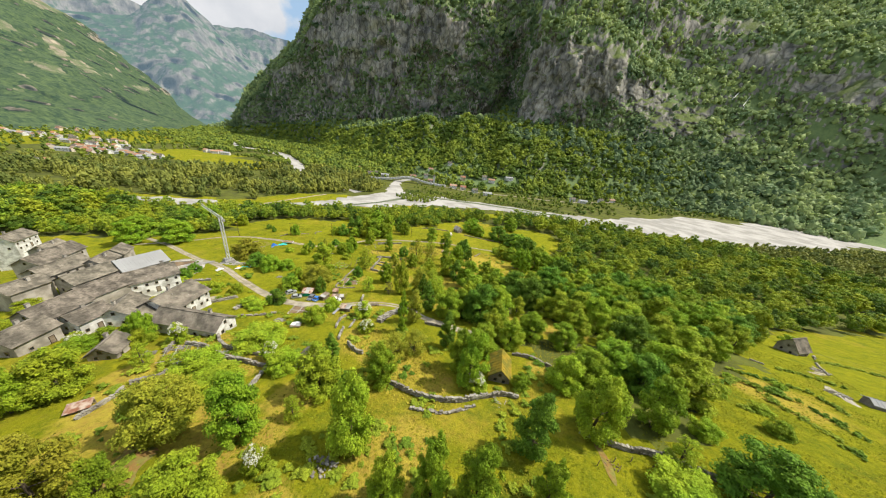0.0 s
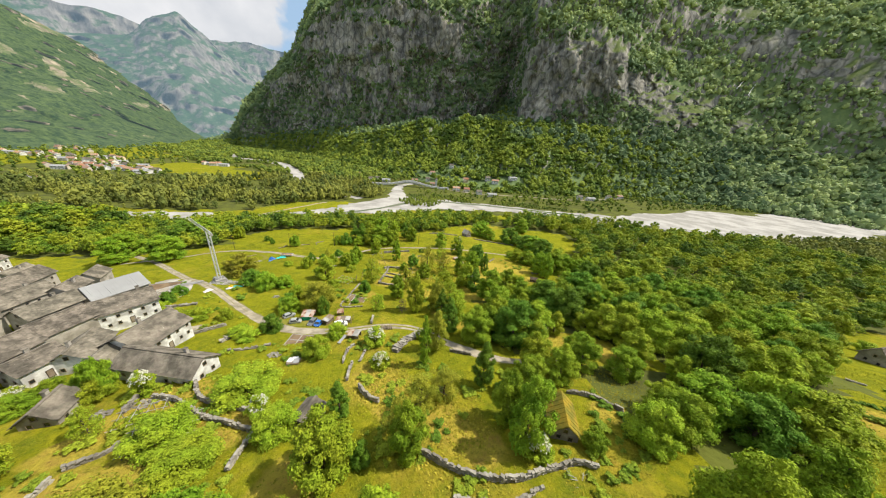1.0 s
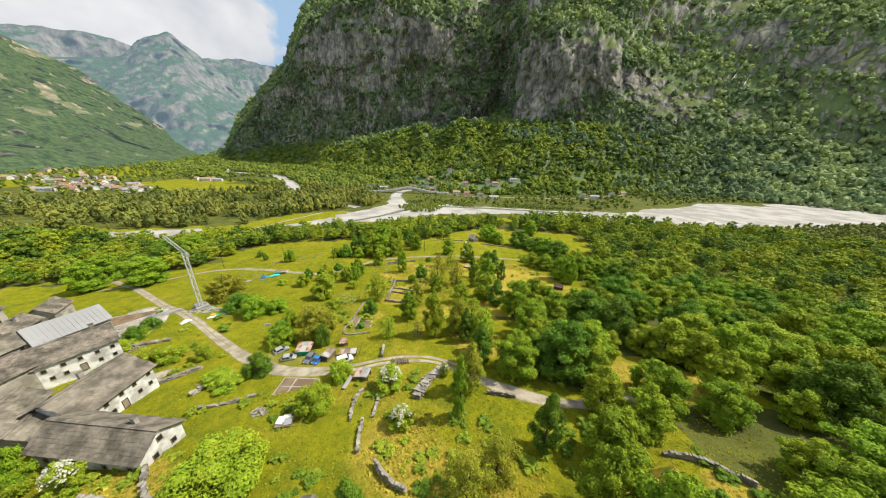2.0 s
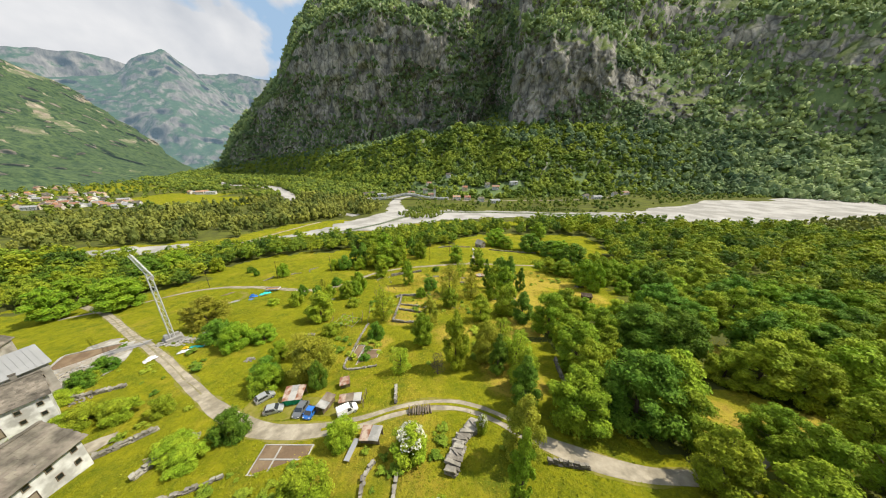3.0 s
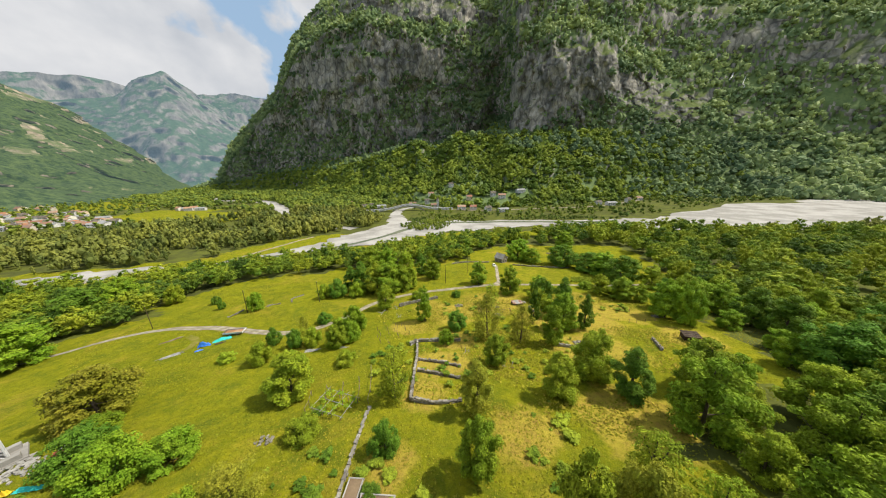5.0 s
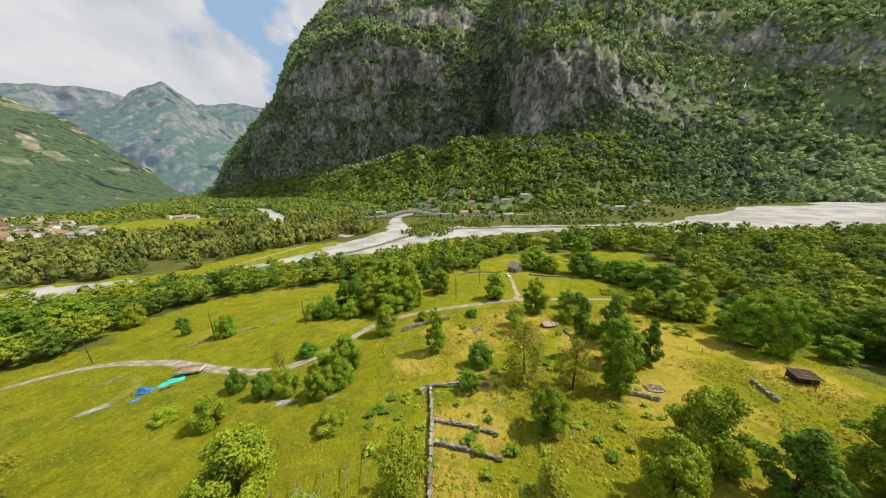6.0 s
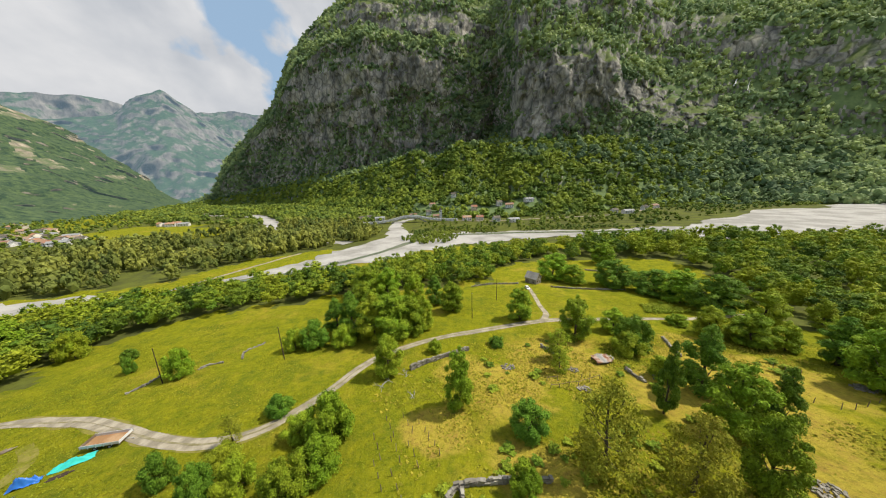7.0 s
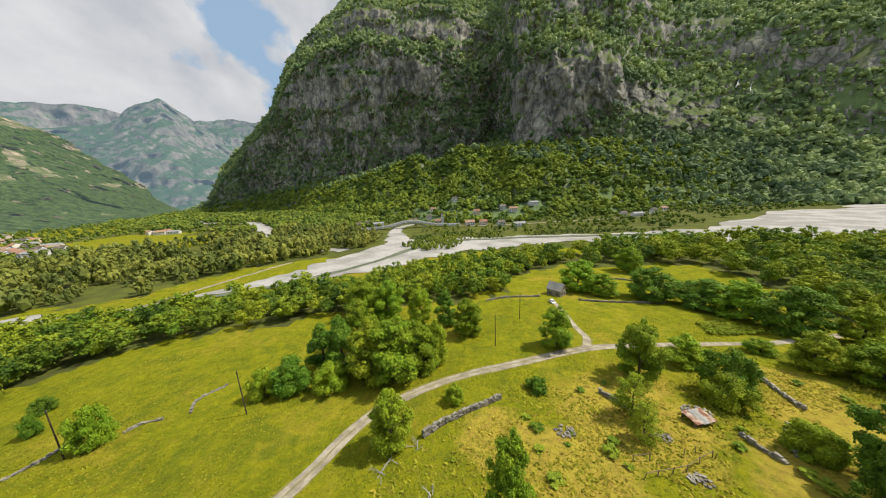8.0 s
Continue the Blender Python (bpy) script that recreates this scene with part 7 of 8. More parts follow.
def foundation():
    root = thing("foundation", -96.5, 83.6, 28, "unfinished concrete foundation with bare earth inside", "building site", z=ground_at(-96.5 * K, 83.6 * K) - 0.55)
    block("slab", (16, 11, 0.7), (0, -0.3, 0.1), M["concrete"], root, "pale grey concrete slab")
    block("earth_floor", (12, 7, 0.12), (-1, 1.4, 0.52), M["soil"], root, "brown earth floor", bevel=0)
    for sx, sy, size in ((-0.6, 5.0, (13, 0.3, 0.35)), (-7.2, 0.8, (0.3, 8, 0.3)), (6.2, 1.0, (0.4, 8.0, 0.6)), (-1, -2.6, (11, 0.3, 0.3))):
        block("low_wall", size, (sx, sy, 0.45 + size[2] / 2), M["concrete"], root)
    r = np.random.default_rng(5)
    for k in range(14):
        rod("reinforcing_bar", (-7 + k, -2.6, 0.9), (-7 + k + r.normal() * 0.05, -2.6, 1.9), 0.03, M["rust"], root, sides=4)
    for k in range(6):
        block("formwork_board", (r.uniform(1.5, 3.0), 0.25, 0.06), (r.uniform(-7, 7), r.uniform(-6, -4), 0.5), M["timber"], root, turn=r.uniform(0, 180), bevel=0)


foundation()
rubble(-79.0, 86.8, 4.5, 90, "heap of pale building rubble round the crane", 321, M["concrete"], "rubble", 0.6, 0.4)
rubble(-76.5, 86.6, 4.0, 70, "pale building rubble spread on the grass", 322, M["concrete"], "rubble", 0.3, 0.3)
rubble(-99.0, 76.5, 5.0, 80, "pale rubble beside the foundation", 323, M["concrete"], "rubble", 0.6, 0.5)
rubble(-86.5, 74.0, 5.0, 80, "pale rubble and stones by the houses", 324, M["concrete"], "rubble", 0.5, 0.5)
rubble(-90.0, 78.0, 5.5, 70, "pale rubble strewn over the building site", 325, M["concrete"], "rubble", 0.3, 0.35)
rubble(-104.0, 88.0, 4.0, 50, "pale rubble strewn over the building site", 326, M["concrete"], "rubble", 0.3, 0.35)
rubble(-50.5, 61.4, 1.5, 36, "low heap of grey boulders beside the track", 327)
rubble(-78.7, 69.7, 2.4, 40, "ring of old grey masonry stones in the grass", 328)


def red_hut():
    root = thing("site_hut", -71.4, 87.6, 35, "small white site hut with a red roof", "hut")
    block("wall", (2.4, 2.1, 2.0), (0, 0, 0.8), M["white_paint"], root)
    ob = block("roof", (2.7, 2.4, 0.12), (0, 0, 1.85), M["red_paint"], root, "red sheet roof")
    ob.rotation_euler = (radians(6), 0, 0)
    block("door", (0.8, 0.06, 1.6), (0.4, -1.08, 0.85), M["sheet_grey"], root)
    block("awning", (2.4, 1.3, 0.08), (0, 1.75, 1.6), M["concrete"], root)


red_hut()

# ---- dry-stone walls, piles of stones ----
WALL = "low grey dry-stone wall crossing the meadow"
for i, (pts, hi) in enumerate([
    ([(-29.6, 117.0), (-29.1, 111.6), (-29.0, 105.8), (-28.9, 102), (-28.8, 97.5)], 1.1), ([(-31.2, 115.6), (-29.6, 117.2), (-25, 117.5), (-19.5, 117.4)], 1.0), ([(-28.6, 109.6), (-23.5, 108.2), (-20, 106.6)], 0.8),
    ([(-28.5, 105.7), (-23.8, 104.2), (-20.5, 102.9)], 0.8), ([(-29, 97.4), (-24.7, 96.4), (-20.7, 96.7)], 1.1), ([(-28, 76.8), (-34.4, 76.6), (-35, 84), (-35.3, 93), (-35.2, 96)], 0.45),
    ([(7.7, 78.1), (6.7, 73.4), (6.2, 69.3)], 1.2), ([(-23, 50), (-23.5, 52.4), (-23.8, 55), (-23.2, 56.5)], 0.7), ([(-19.9, 50.6), (-20.1, 53.8), (-20, 56)], 0.6), 
]):
    dry_wall(pts, hi, WALL, 400 + i)
for i, (pts, hi) in enumerate([
    ([(-6.1, 32.6), (-0.8, 30.4), (4.3, 29.9), (8.5, 31.1), (13, 32.5), (15.3, 32.2)], 1.3), ([(-2.1, 27.8), (3.5, 27.6), (7.9, 29.4)], 0.6), ([(17.6, 45.7), (21.6, 44.7), (24.7, 41.9)], 1.0),
    ([(22.6, 26.4), (27.4, 24.5), (30.9, 24), (33.8, 23), (36.8, 21.4)], 1.3), ([(-27.7, 29.1), (-28.1, 31.4), (-28.4, 34)], 1.1), ([(-28.7, 34.3), (-32, 35.1), (-36.7, 36.1), (-40.7, 37.6)], 1.3),
    ([(-43.0, 41.0), (-39.8, 39.2), (-30.9, 37.6), (-24.9, 36.6)], 1.2), ([(-46.7, 28.5), (-45.4, 29.6), (-44.4, 30.7), (-44.1, 32.4)], 1.0), ([(-49.8, 36.6), (-50.8, 38.9), (-51.7, 40.4)], 1.2), ([(-49.0, 39.8), (-44, 39.0), (-41, 37.8)], 1.2), ([(-28.6, 34.6), (-25, 35.2), (-21.5, 35.4)], 1.1), ([(-45.2, 43.2), (-43.6, 41.6)], 1.4), ([(-17.6, 43.6), (-15.6, 41.6), (-13.6, 40.6)], 1.3), ([(-21.2, 50.4), (-20.8, 47.6), (-20.2, 45.2)], 0.9),
]):
    dry_wall(pts, hi, "old grey dry-stone wall between garden terraces", 420 + i)
for i, (pts, hi) in enumerate([
    ([(-38.1, 141.1), (-33.7, 144.4), (-25.5, 148.4)], 1.4), ([(-18.5, 201), (-9.5, 203.6), (2.6, 205)], 0.9), ([(15, 200), (26.9, 197.1), (44.2, 196.1)], 0.9), ([(43.6, 226), (55.8, 218.2), (50.3, 204.4)], 0.9),
    ([(-78.7, 150.2), (-80.7, 154), (-78.5, 157.8)], 0.5), ([(-86, 146.5), (-85, 148.4), (-82.5, 149.3)], 0.5), ([(-94.4, 139.9), (-93.2, 142), (-93.2, 145.5)], 0.5), ([(4.2, 139.2), (4.1, 137.7), (4.6, 134.8)], 0.9),
    ([(23.3, 153.0), (21.2, 148.4), (19.0, 143.4)], 0.9), ([(12.5, 140.5), (9.6, 138.0), (7.0, 135.6)], 0.8), ([(26.1, 116.5), (25.1, 113.9), (24, 111.2)], 0.9), ([(-8.6, 149.1), (-7.6, 146.8), (-6.8, 144.5)], 1.0), ([(1.8, 114.4), (4.6, 113.4), (6.4, 112.2)], 1.0),
    ([(-22.9, 70.1), (-22.6, 68.2), (-22.3, 66.4)], 1.2),
]):
    dry_wall(pts, hi, WALL, 440 + i)
for i, (pts, hi) in enumerate([
    ([(106, 57.4), (109.5, 60.6), (112.5, 63.5), (116, 66.4)], 0.5), ([(86.6, 59.8), (88.2, 57.6)], 0.5), ([(121, 70), (126, 73.5)], 0.7), ([(-45.6, 21.7), (-45.6, 25.2), (-46.1, 27.2)], 0.9),
]):
    dry_wall(pts, hi, "grassy dry-stone terrace wall on the slope", 460 + i)
for i, (x, y, rad, n) in enumerate([(-18.2, 140.8, 2.0, 40), (-6.3, 139.1, 1.6, 30), (-6.9, 133.2, 1.6, 30), (8.2, 115.2, 2.2, 60), (2.6, 143.4, 2.6, 50), (40, 131.9, 2.4, 60), (-10.9, 18.3, 2.4, 60), (-37.6, 52.0, 1.8, 50), (-56.0, 80.0, 1.5, 24), (92, 47, 3.0, 70), (107.5, 60, 3.0, 60), (-48.6, 38.6, 2.0, 40), (-60.5, 88.5, 1.2, 18), (-48.4, 90.5, 1.6, 26), (-53.0, 36.5, 1.8, 40)]):
    rubble(x, y, rad, n, "loose heap of grey field stones", 480 + i)
rubble(24.6, 21.8, 1.6, 24, "small brown stones beside an earth path", 499, M["soil"], "stone_pile", 0.12, 0.12)


dry_wall([(-13.9, 54.6), (-13.2, 57), (-12.2, 59.4), (-10.1, 61.8)], 1.1, "broad grey flagstone ramp wall beside the track", 470, 2.0)
dry_wall([(-2.4, 56.0), (1.8, 55.2)], 0.9, WALL, 471)
dry_wall([(-84, 69.5), (-79, 70.8), (-74, 72.6)], 0.8, "ruined rubble wall beside the houses", 472, 0.9)
dry_wall([(-63, 57), (-59.5, 60.5), (-57.5, 63)], 0.9, "ruined rubble wall beside the houses", 473, 0.9)
dry_wall([(-52, 55.2), (-51.5, 57.5), (-50.5, 60)], 0.8, "ruined rubble wall beside the houses", 474, 0.8)
dry_wall([(-48, 52.6), (-44.5, 53.6), (-41, 55.4)], 0.7, "old grey dry-stone wall between garden terraces", 475)


def garden_bed(x, y, turn, size, label, rows=0):
    root = thing("garden_bed", x, y, turn, label, "garden bed")
    block("soil", (size[0], size[1], 0.3), (0, 0, 0.02), M["soil"], root, bevel=0.03)
    for s in (-1, 1):
        block("edge", (size[0] + 0.3, 0.18, 0.4), (0, s * size[1] / 2, 0.05), M["concrete"], root)
        block("edge", (0.18, size[1], 0.4), (s * size[0] / 2, 0, 0.05), M["concrete"], root)
    for k in range(rows):
        block("path", (size[0] * 0.9, 0.25, 0.06), (0, -size[1] / 2 + (k + 1) * size[1] / (rows + 1), 0.2), M["concrete"], root, bevel=0)
        block("path", (0.25, size[1] * 0.9, 0.07), (size[0] * (k - 0.5) * 0.3, 0, 0.21), M["concrete"], root, bevel=0)


garden_bed(-35.0, 57.3, 0, (8.0, 4.6), "bare brown vegetable plot with pale paths", 1)
garden_bed(-33.6, 80.9, -4, (2.0, 8.6), "brown soil bed edged with stone")
garden_bed(-30.6, 80.0, -4, (4.6, 6.0), "brown vegetable bed with leafy green crops")


# ---- poles, posts and fences ----
def pole(x, y, high, lean, label="tall thin wooden utility pole in the meadow"):
    root = thing("utility_pole", x, y, 0, label, "pole", "utility poles")
    rod("shaft", (0, 0, -0.8), (lean, 0.1, high), 0.14, M["timber_dark"], root, sides=8, end=0.09)
    rod("pin", (lean, 0.1, high - 0.3), (lean + 0.35, 0.1, high - 0.15), 0.04, M["steel"], root, sides=5)


for x, y, lean in ((-89.5, 142.5, 0.2), (-67.8, 148.7, -0.1), (-22.3, 167.1, 0.0), (-11.6, 183.2, 0.1), (-114.9, 135.8, -0.3)):
    pole(x, y, 10.5, lean)


def post_row(points, high, label, seed, rails=False):
    """Vine and fence posts: short weathered stakes, some tilted, perhaps with a rail."""
    r = np.random.default_rng(seed)
    x0, y0 = points[0]
    root = thing("fence", x0, y0, 0, label, "fence", "rows of posts")
    gz = ground_at(x0 * K, y0 * K)
    tops = []
    for x, y in points:
        px, py = (x - x0) * K, (y - y0) * K
        z = ground_at(x * K, y * K) - gz
        t = (px + r.normal() * 0.12, py + r.normal() * 0.12, z + high * r.uniform(0.75, 1.1))
        rod("post", (px, py, z - 0.4), t, 0.08, M["timber"], root, sides=5, end=0.06)
        tops.append(t)
    if rails:
        for a, b in zip(tops, tops[1:]):
            rod("rail", (a[0], a[1], a[2] - 0.15), (b[0], b[1], b[2] - 0.15), 0.05, M["timber"], root, sides=5)


post_row([(-12.3, 136), (-10.4, 135.9)], 1.3, "short rail fence of weathered posts", 501, True)
post_row([(-5.7, 136.5), (-4, 136.8), (-2.5, 135.9)], 1.3, "leaning weathered fence posts in dry grass", 502)
post_row([(-12.6, 133.9), (-11, 134), (-9.3, 134.1), (-7.6, 134.2), (-5.0, 135.2), (-2.6, 136.0)], 1.3, "rail fence of weathered posts in dry grass", 503, True)
post_row([(26.2, 128.5), (28, 126.8), (30, 126.7), (32.8, 127.3), (36.2, 128.2)], 1.4, "row of short vine posts on the slope", 504)
post_row([(31.9, 140.2), (33, 138.7), (33.4, 137.4), (34.6, 136.0)], 1.4, "row of short vine posts on the slope", 505)
post_row([(35.0, 115.2), (33.4, 113.6), (31.8, 112.2), (30.2, 110.8)], 1.4, "fence posts beside a dark timber shed", 506)
for i, (x, y) in enumerate([(-40, 128), (-37.5, 128.5), (-35, 127), (-41, 124.5), (-38.5, 124), (-36, 123), (-33.5, 124.5), (-40, 120.5), (-37.5, 119)]):
    post_row([(x, y), (x + 0.9, y - 1.6), (x + 1.6, y - 3.2)], 1.5, "row of old vine stakes in dry grass", 510 + i)
post_row([(-27.6, 68.6), (-27.5, 67.6), (-27.4, 66.6), (-27.3, 65.8)], 1.8, "pale board fence beside the van", 530, True)
post_row([(-35.6, 97), (-36.2, 100), (-37.0, 103.5), (-38, 107)], 1.3, "thin fence posts beside the garden bed", 531, True)
for i, x in enumerate((-46.5, -44, -41.5, -39)):
    post_row([(x, 100 + i), (x + 0.8, 97.5 + i), (x + 1.6, 95 + i)], 2.0, "thin poles of an old vine arbour", 540 + i, True)
post_row([(22.5, 21.5), (25, 22.3), (27.5, 22.6), (30, 22.2), (32.5, 21.6)], 1.3, "leaning fence posts along a stone wall", 550)


def arbour(x, y, turn, size, label, seed):
    """A low vine arbour: rows of posts under long leaning poles."""
    r = np.random.default_rng(seed)
    root = thing("vine_arbour", x, y, turn, label, "arbour", "vine arbours")
    L, W = size
    for i in range(4):
        px = -L / 2 + i * L / 3
        for sy in (-1, 1):
            rod("post", (px, sy * W / 2, -0.9), (px + r.normal() * 0.1, sy * W / 2, 1.7), 0.07, M["timber"], root, sides=5)
        rod("cross_pole", (px + r.normal() * 0.3, -W / 2 - 0.5, 1.72), (px + r.normal() * 0.3, W / 2 + 0.5, 1.72), 0.05, M["sheet_old"], root, sides=5)
    for sy in (-1, 0, 1):
        rod("long_pole", (-L / 2 - 0.6, sy * W / 2 + r.normal() * 0.15, 1.62), (L / 2 + 0.6, sy * W / 2 + r.normal() * 0.15, 1.64), 0.05, M["sheet_old"], root, sides=5)
    n = 36
    c = np.stack([r.uniform(-L / 2, L / 2, n), r.uniform(-W / 2, W / 2, n), r.uniform(1.5, 1.9, n)], 1)
    c = c[vnoise(c / 2.2 + seed, 2) > -0.15]
    v, f, soft = leaf_cloud(r, c, np.full((len(c), 3), 0.5) * np.array([1, 1, 0.4]), 900, 0.24, 0.4, 3)
    vine = new("vine", mesh_from("vine", v, f, M["leaf_light"], False, soft))
    vine.parent = root
    tagged(vine, "yellow-green vine leaves")


arbour(-39.5, 33.2, 32, (8.5, 4.2), "vine arbour of pale poles below the stone houses", 801)
arbour(-45.5, 35.6, 30, (6.0, 3.6), "half-bare vine arbour of weathered poles", 802)
arbour(-40.8, 96.5, -20, (7.0, 5.0), "old vine arbour of thin poles in the meadow", 803)


def fallen_branches(x, y, reach, count, label, seed):
    r = np.random.default_rng(seed)
    root = thing("fallen_branch", x, y, r.uniform(0, 360), label, "branches", "fallen branches")
    for k in range(count):
        a, l = r.uniform(0, 6.28), reach * r.uniform(0.5, 1.0)
        o = r.normal(size=2) * reach * 0.25
        tip = (o[0] + math.cos(a) * l, o[1] + math.sin(a) * l, r.uniform(0.2, 0.9))
        rod("branch", (o[0], o[1], 0.05), tip, 0.07, M["sheet_old"], root, sides=5, end=0.025)
        for j in range(2):
            b = a + r.uniform(-0.9, 0.9)
            t = r.uniform(0.4, 0.8)
            m = (o[0] + math.cos(a) * l * t, o[1] + math.sin(a) * l * t, 0.05 + (tip[2] - 0.05) * t)
            rod("branch", m, (m[0] + math.cos(b) * l * 0.4, m[1] + math.sin(b) * l * 0.4, m[2] + r.uniform(0, 0.5)), 0.035, M["sheet_old"], root, sides=4, end=0.015)


for i, (x, y, reach, count) in enumerate(((-42.2, 136.2, 2.4, 7), (-38.6, 139.6, 1.8, 5), (-36.5, 133.5, 1.6, 4), (12, 31, 2.0, 5), (-18.5, 112, 1.5, 4), (-10.5, 106, 1.6, 4))):
    fallen_branches(x, y, reach, count, "grey dead branches lying in dry grass", 820 + i)


# ---- bridge, far houses ----
def bridge():
    """A pale road bridge: a shallow arch under a humped deck with parapets."""
    root = thing("road_bridge", -70, 440, 3, "pale concrete arch bridge over the stream", "bridge", z=0.0)
    n = 40
    X = np.linspace(-62, 62, n) * K
    deck = (-11.5 + 7.0 * np.exp(-((X / K) / 26) ** 2)) * K
    fa = grid_faces(n, 5)

    def sweep(prof, name, label):
        v = np.stack([np.stack([X, np.full(n, y), deck + z], 1) for y, z in prof], 1).reshape(-1, 3)
        return solid(name, v, fa, M["plaster"], root, label)

    sweep([(-4, -2.0), (4, -2.0), (4, 0), (-4, 0), (-4, -2.0)], "deck", "pale concrete deck")
    for s in (-1, 1):
        sweep([(s * 4 - 0.2, 0), (s * 4 + 0.2, 0), (s * 4 + 0.2, 1.1), (s * 4 - 0.2, 1.1), (s * 4 - 0.2, 0)], "parapet", "")
        ax = np.linspace(-30, 26, n) * K
        az = (-16.5 + 9.6 * (1 - ((ax / K + 2) / 28) ** 2)) * K
        v = np.stack([np.stack([ax, np.full(n, s * 3.4 + dy), az + dz], 1) for dy, dz in ((-0.4, -0.6), (0.4, -0.6), (0.4, 0.6), (-0.4, 0.6), (-0.4, -0.6))], 1).reshape(-1, 3)
        solid("arch_rib", v, fa, M["concrete"], root)
    for px in (-30, 26):
        block("abutment", (4.0, 9.0, 8.0), (px * K, 0, -16.5 * K), M["concrete"], root)


bridge()


def town_house_kinds():
    kinds = []
    for k, (l, w, e, rg, wall, roof) in enumerate(((11, 9, 5.8, 8.6, M["ochre_wall"], M["tile"]), (14, 9, 5.6, 8.2, M["plaster"], M["tile"]), (10, 8, 6.4, 9.2, M["plaster"], M["slab"]), (17, 10, 5.0, 7.0, M["plaster"], M["sheet_grey"]))):
        root = thing("town_house", -520 + k * 14, 390 + k * 9, 10 * k, "", "house", "houses of the valley town")
        gable_walls(root, l, w, e, rg, wall)
        fold_roof(root, l, w, e, rg, 0.6, roof)
        for side in (-1, 1):
            for row in range(2):
                for i in range(4):
                    block("window", (1.0, 0.06, 1.3), (-l / 2 + (i + 0.5) * l / 4, side * (w / 2 + 0.02), 1.5 + row * 2.6), M["dark_pane"], root, bevel=0)
        block("chimney", (0.7, 0.6, 1.4), (l * 0.2, 0.8, rg), M["plaster_old"], root)
        kinds.append(root)
    for root, lab in zip(kinds, ("ochre rendered valley house with a brown tiled roof", "long white valley house with a brown tiled roof", "white valley house with a grey slab roof", "wide pale building with a flat grey roof")):
        tagged(root, lab)
    return kinds


kinds = town_house_kinds()
town_rng = np.random.default_rng(77)


def put_house(x, y, k, turn):
    copy_thing(kinds[k], Matrix.Translation((x * K, y * K, float(height(x * K, y * K)))) @ Matrix.Rotation(radians(turn), 4, "Z"))


for cx, cy, sx, sy, n in ((-500, 372, 42, 26, 22), (-440, 380, 34, 14, 12), (-570, 425, 50, 24, 14), (-690, 450, 70, 30, 16), (-820, 560, 90, 50, 10), (-1060, 790, 120, 60, 8), (-430, 262, 24, 10, 3), (-452, 506, 26, 8, 6), (-600, 480, 40, 12, 6)):
    for i in range(n):
        put_house(cx + town_rng.normal() * sx * 0.5, cy + town_rng.normal() * sy * 0.5, int(town_rng.integers(0, 4)), town_rng.uniform(-30, 40))
for x, y, k, turn in ((-177, 527, 1, 10), (-142, 470, 2, 20), (-133, 482, 2, -10), (-117, 474, 3, 15), (-36, 466, 0, 10), (4, 440, 1, 5), (20, 436, 0, 5), (38, 418, 2, 15), (56, 408, 3, 12), (205, 452, 2, 10), (221, 448, 3, 5), (266, 478, 2, 20), (296, 498, 1, 10)):
    put_house(x, y, k, turn)
for az, r, k, turn in HILL_HOUSES:
    p = hill_place(az, r)
    copy_thing(kinds[k], Matrix.Translation((p[0], p[1], p[2] + 0.4)) @ Matrix.Rotation(radians(turn), 4, "Z"))


def church_tower():
    root = thing("church_tower", -30, 462, 10, "slim white bell tower with a pointed roof", "tower")
    block("shaft", (4, 4, 17), (0, 0, 7.5), M["plaster"], root)
    bm = bmesh.new()
    bmesh.ops.create_cone(bm, cap_ends=True, segments=4, radius1=3.2, radius2=0.05, depth=5)
    bmesh.ops.rotate(bm, matrix=Matrix.Rotation(radians(45), 3, "Z"), verts=bm.verts)
    bmesh.ops.translate(bm, vec=(0, 0, 18.5), verts=bm.verts)
    part("spire", bm, M["slab"], root)
    for s in (-1, 1):
        block("bell_opening", (1.2, 0.1, 2.2), (0, s * 2.0, 13.6), M["dark_pane"], root, bevel=0)


church_tower()

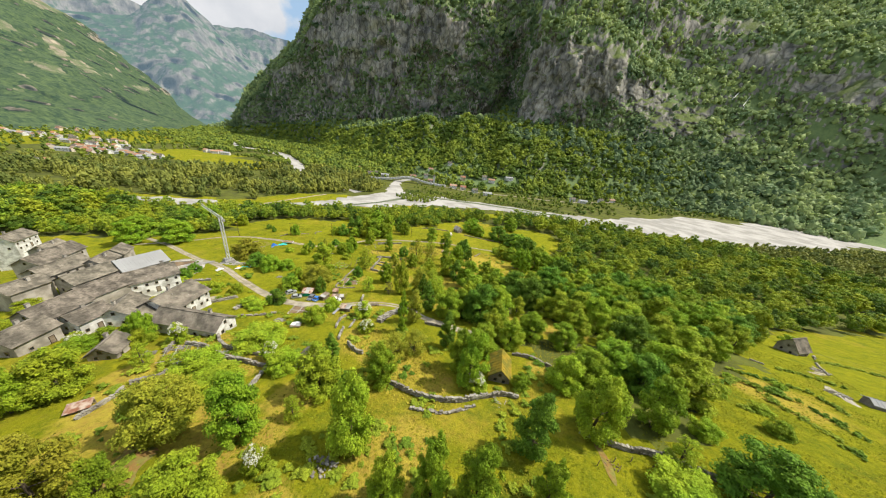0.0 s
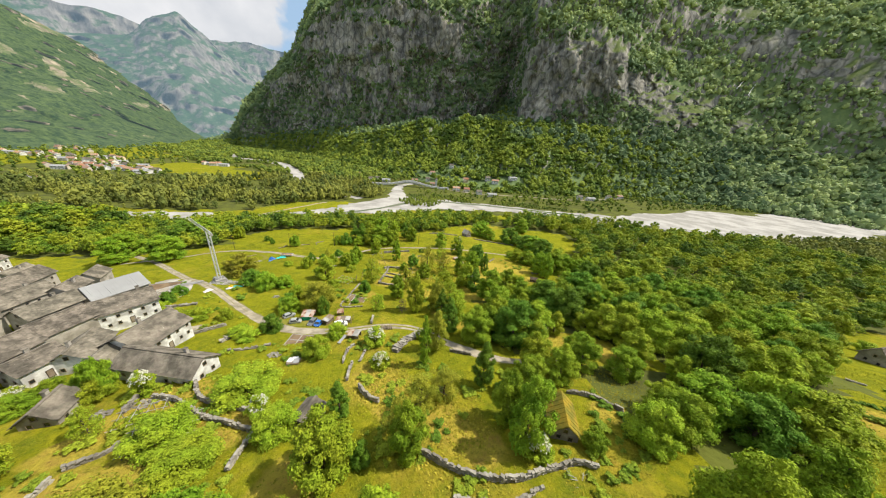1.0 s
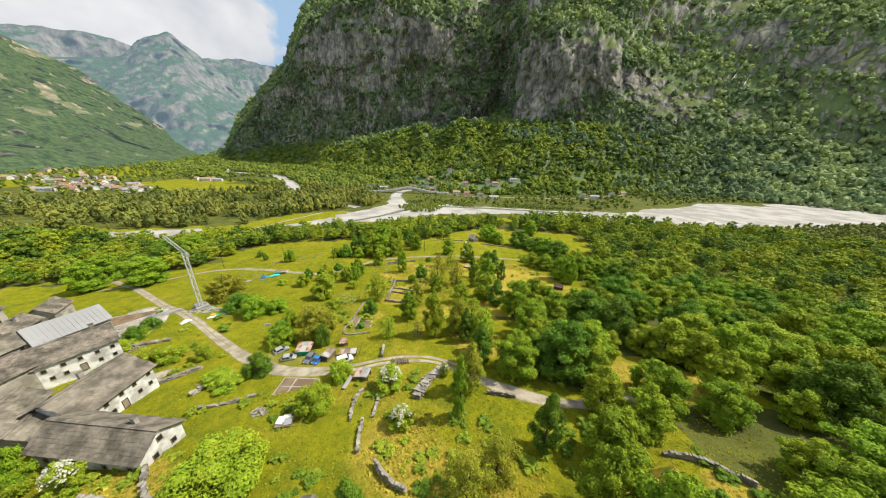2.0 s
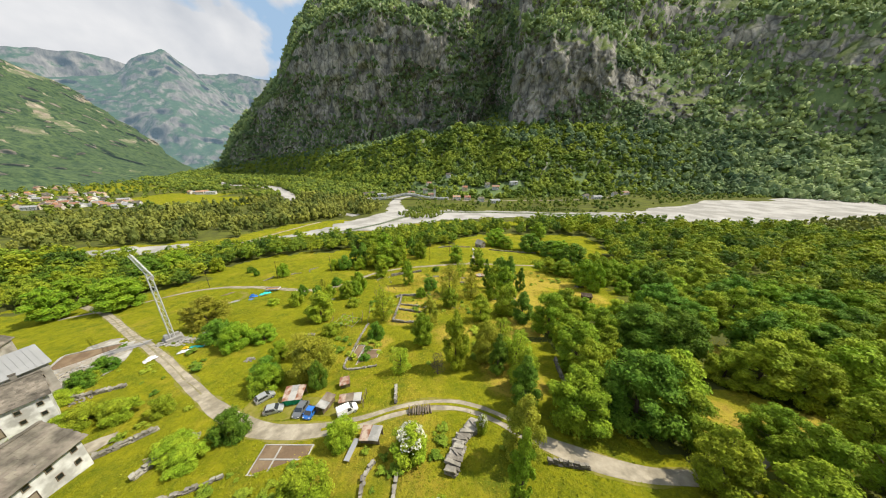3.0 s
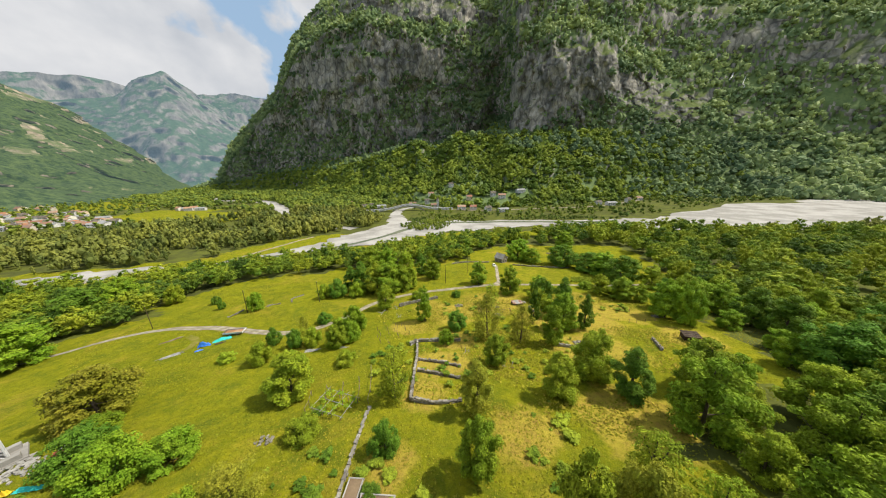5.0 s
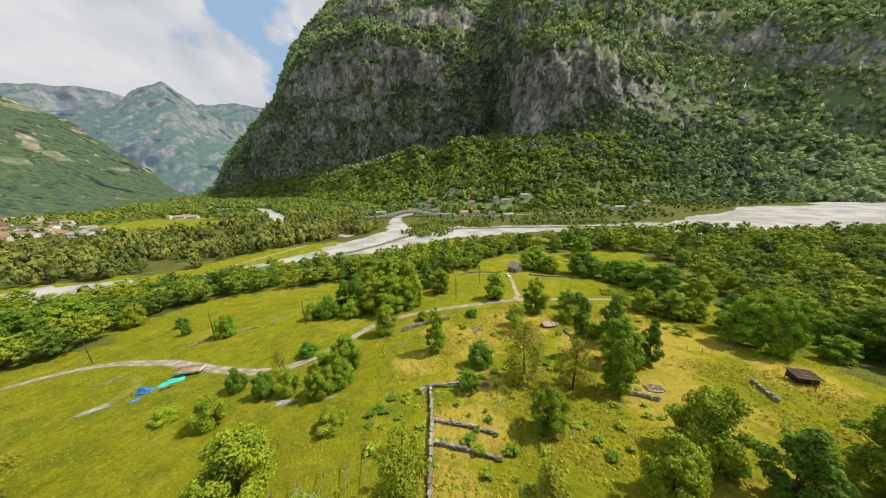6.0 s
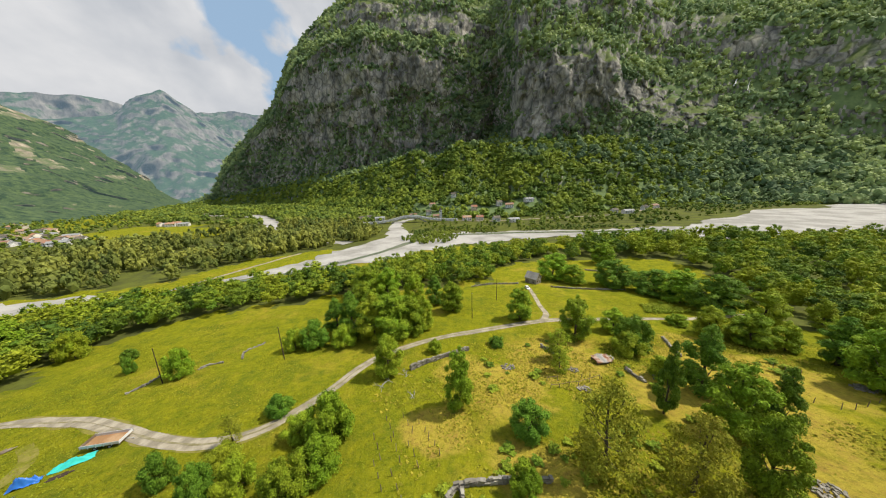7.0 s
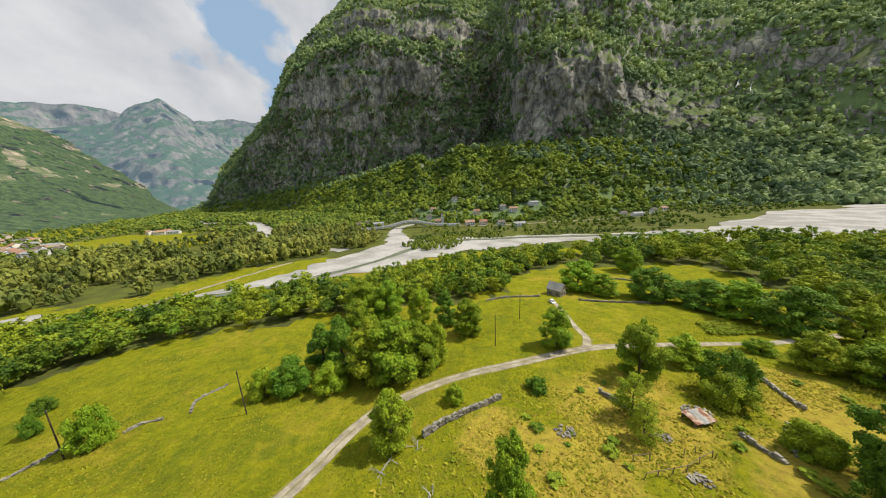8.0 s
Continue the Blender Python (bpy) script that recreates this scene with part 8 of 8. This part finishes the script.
# ---- grass tufts and meadow flowers on the flown-over slope ----
def tufts(name, poly, spacing, size, mat, label, seed):
    r = np.random.default_rng(seed)
    p = scatter(poly, spacing, seed)
    keep = vnoise(np.column_stack([p / 9.0, np.zeros(len(p))]), 3) + r.normal(size=len(p)) * 0.25 > -0.05
    p = p[keep]
    for line in (ROAD_MAIN, ROAD_UPPER, ROAD_HUT):
        c = curve_through(line, 2.0)
        for part_c in np.array_split(c, 8):
            d = np.hypot(p[:, None, 0] - part_c[None, :, 0], p[:, None, 1] - part_c[None, :, 1])
            p = p[(d > part_c[None, :, 2] * 0.5 + 0.3).all(1)]
    n = len(p)
    z = height(p[:, 0], p[:, 1]) + bumps(p[:, 0], p[:, 1])
    V = np.empty((n, 4, 3, 3))
    for b in range(4):
        a = r.random(n) * 6.28
        s = size * r.uniform(0.5, 1.4, n)
        o = np.stack([p[:, 0] + r.normal(size=n) * size * 0.4, p[:, 1] + r.normal(size=n) * size * 0.4, z - 0.03], 1)
        side = np.stack([np.cos(a), np.sin(a), 0 * a], 1) * (s * 0.45)[:, None]
        V[:, b, 0], V[:, b, 1] = o - side, o + side
        V[:, b, 2] = o + np.stack([-np.sin(a) * s * 0.8, np.cos(a) * s * 0.8, s * 0.6], 1)
    up = np.tile(np.array([0.15, 0, 1.0]), (n * 12, 1))
    ob = new(name, mesh_from(name, V.reshape(-1, 3), np.arange(n * 12).reshape(-1, 3), mat, False, up))
    return tagged(ob, label, "grass", kind="stuff")


MEADOW = [(-120, 120), (-60, 75), (-50, 40), (-30, 8), (40, 8), (90, 25), (110, 60), (60, 100), (60, 165), (40, 195), (-10, 200), (-60, 188), (-130, 165)]
tufts("grass_tufts", MEADOW, 0.8, 0.30, M["grass_blade"], "tufts of tall green and yellow meadow grass", 601)

for i, poly in enumerate(([(-44, 134), (-36, 116), (-30, 96), (4, 88), (26, 100), (44, 124), (44, 146), (22, 156), (-24, 152)], [(-24, 52), (-6, 52), (4, 40), (2, 26), (-14, 34)], [(-52, 42), (-30, 39), (-24, 34), (-46, 31)])):
    tufts("straw_tufts", poly, 1.0, 0.5, M["straw_blade"], "tussocks of dry straw-yellow grass", 610 + i)


# ---- thin white cascade on the wooded cliff ----
def cascade(az, low, high, wide, seed):
    r = np.random.default_rng(seed)
    i = int(np.argmin(np.abs(m_az - az)))
    col = massif_v[i]
    k = np.where((col[:, 2] > low * K) & (col[:, 2] < high * K))[0]
    z = np.linspace(low * K, high * K, 30)
    x, y = np.interp(z, col[k, 2], col[k, 0]), np.interp(z, col[k, 2], col[k, 1])
    a = radians(az)
    sway = np.cumsum(r.normal(size=30)) * 0.9
    px, py = x - math.sin(a) * 9 + math.cos(a) * sway, y - math.cos(a) * 9 - math.sin(a) * sway
    half = wide * r.uniform(0.3, 1.0, 30)
    left = np.stack([px - math.cos(a) * half, py + math.sin(a) * half, z], 1)
    right = np.stack([px + math.cos(a) * half, py - math.sin(a) * half, z], 1)
    mid = np.stack([px - math.sin(a) * 1.2, py - math.cos(a) * 1.2, z], 1)
    v = np.stack([left, mid, right], 1).reshape(-1, 3)
    ob = solid("waterfall", v, grid_faces(30, 3), M["white_sheet"], None, "", True)
    return tagged(ob, "thin white cascade falling over the wooded cliff", "waterfall", kind="structure")


cascade(46.6, 226, 262, 1.8, 901)
cascade(48.2, 205, 240, 1.4, 902)
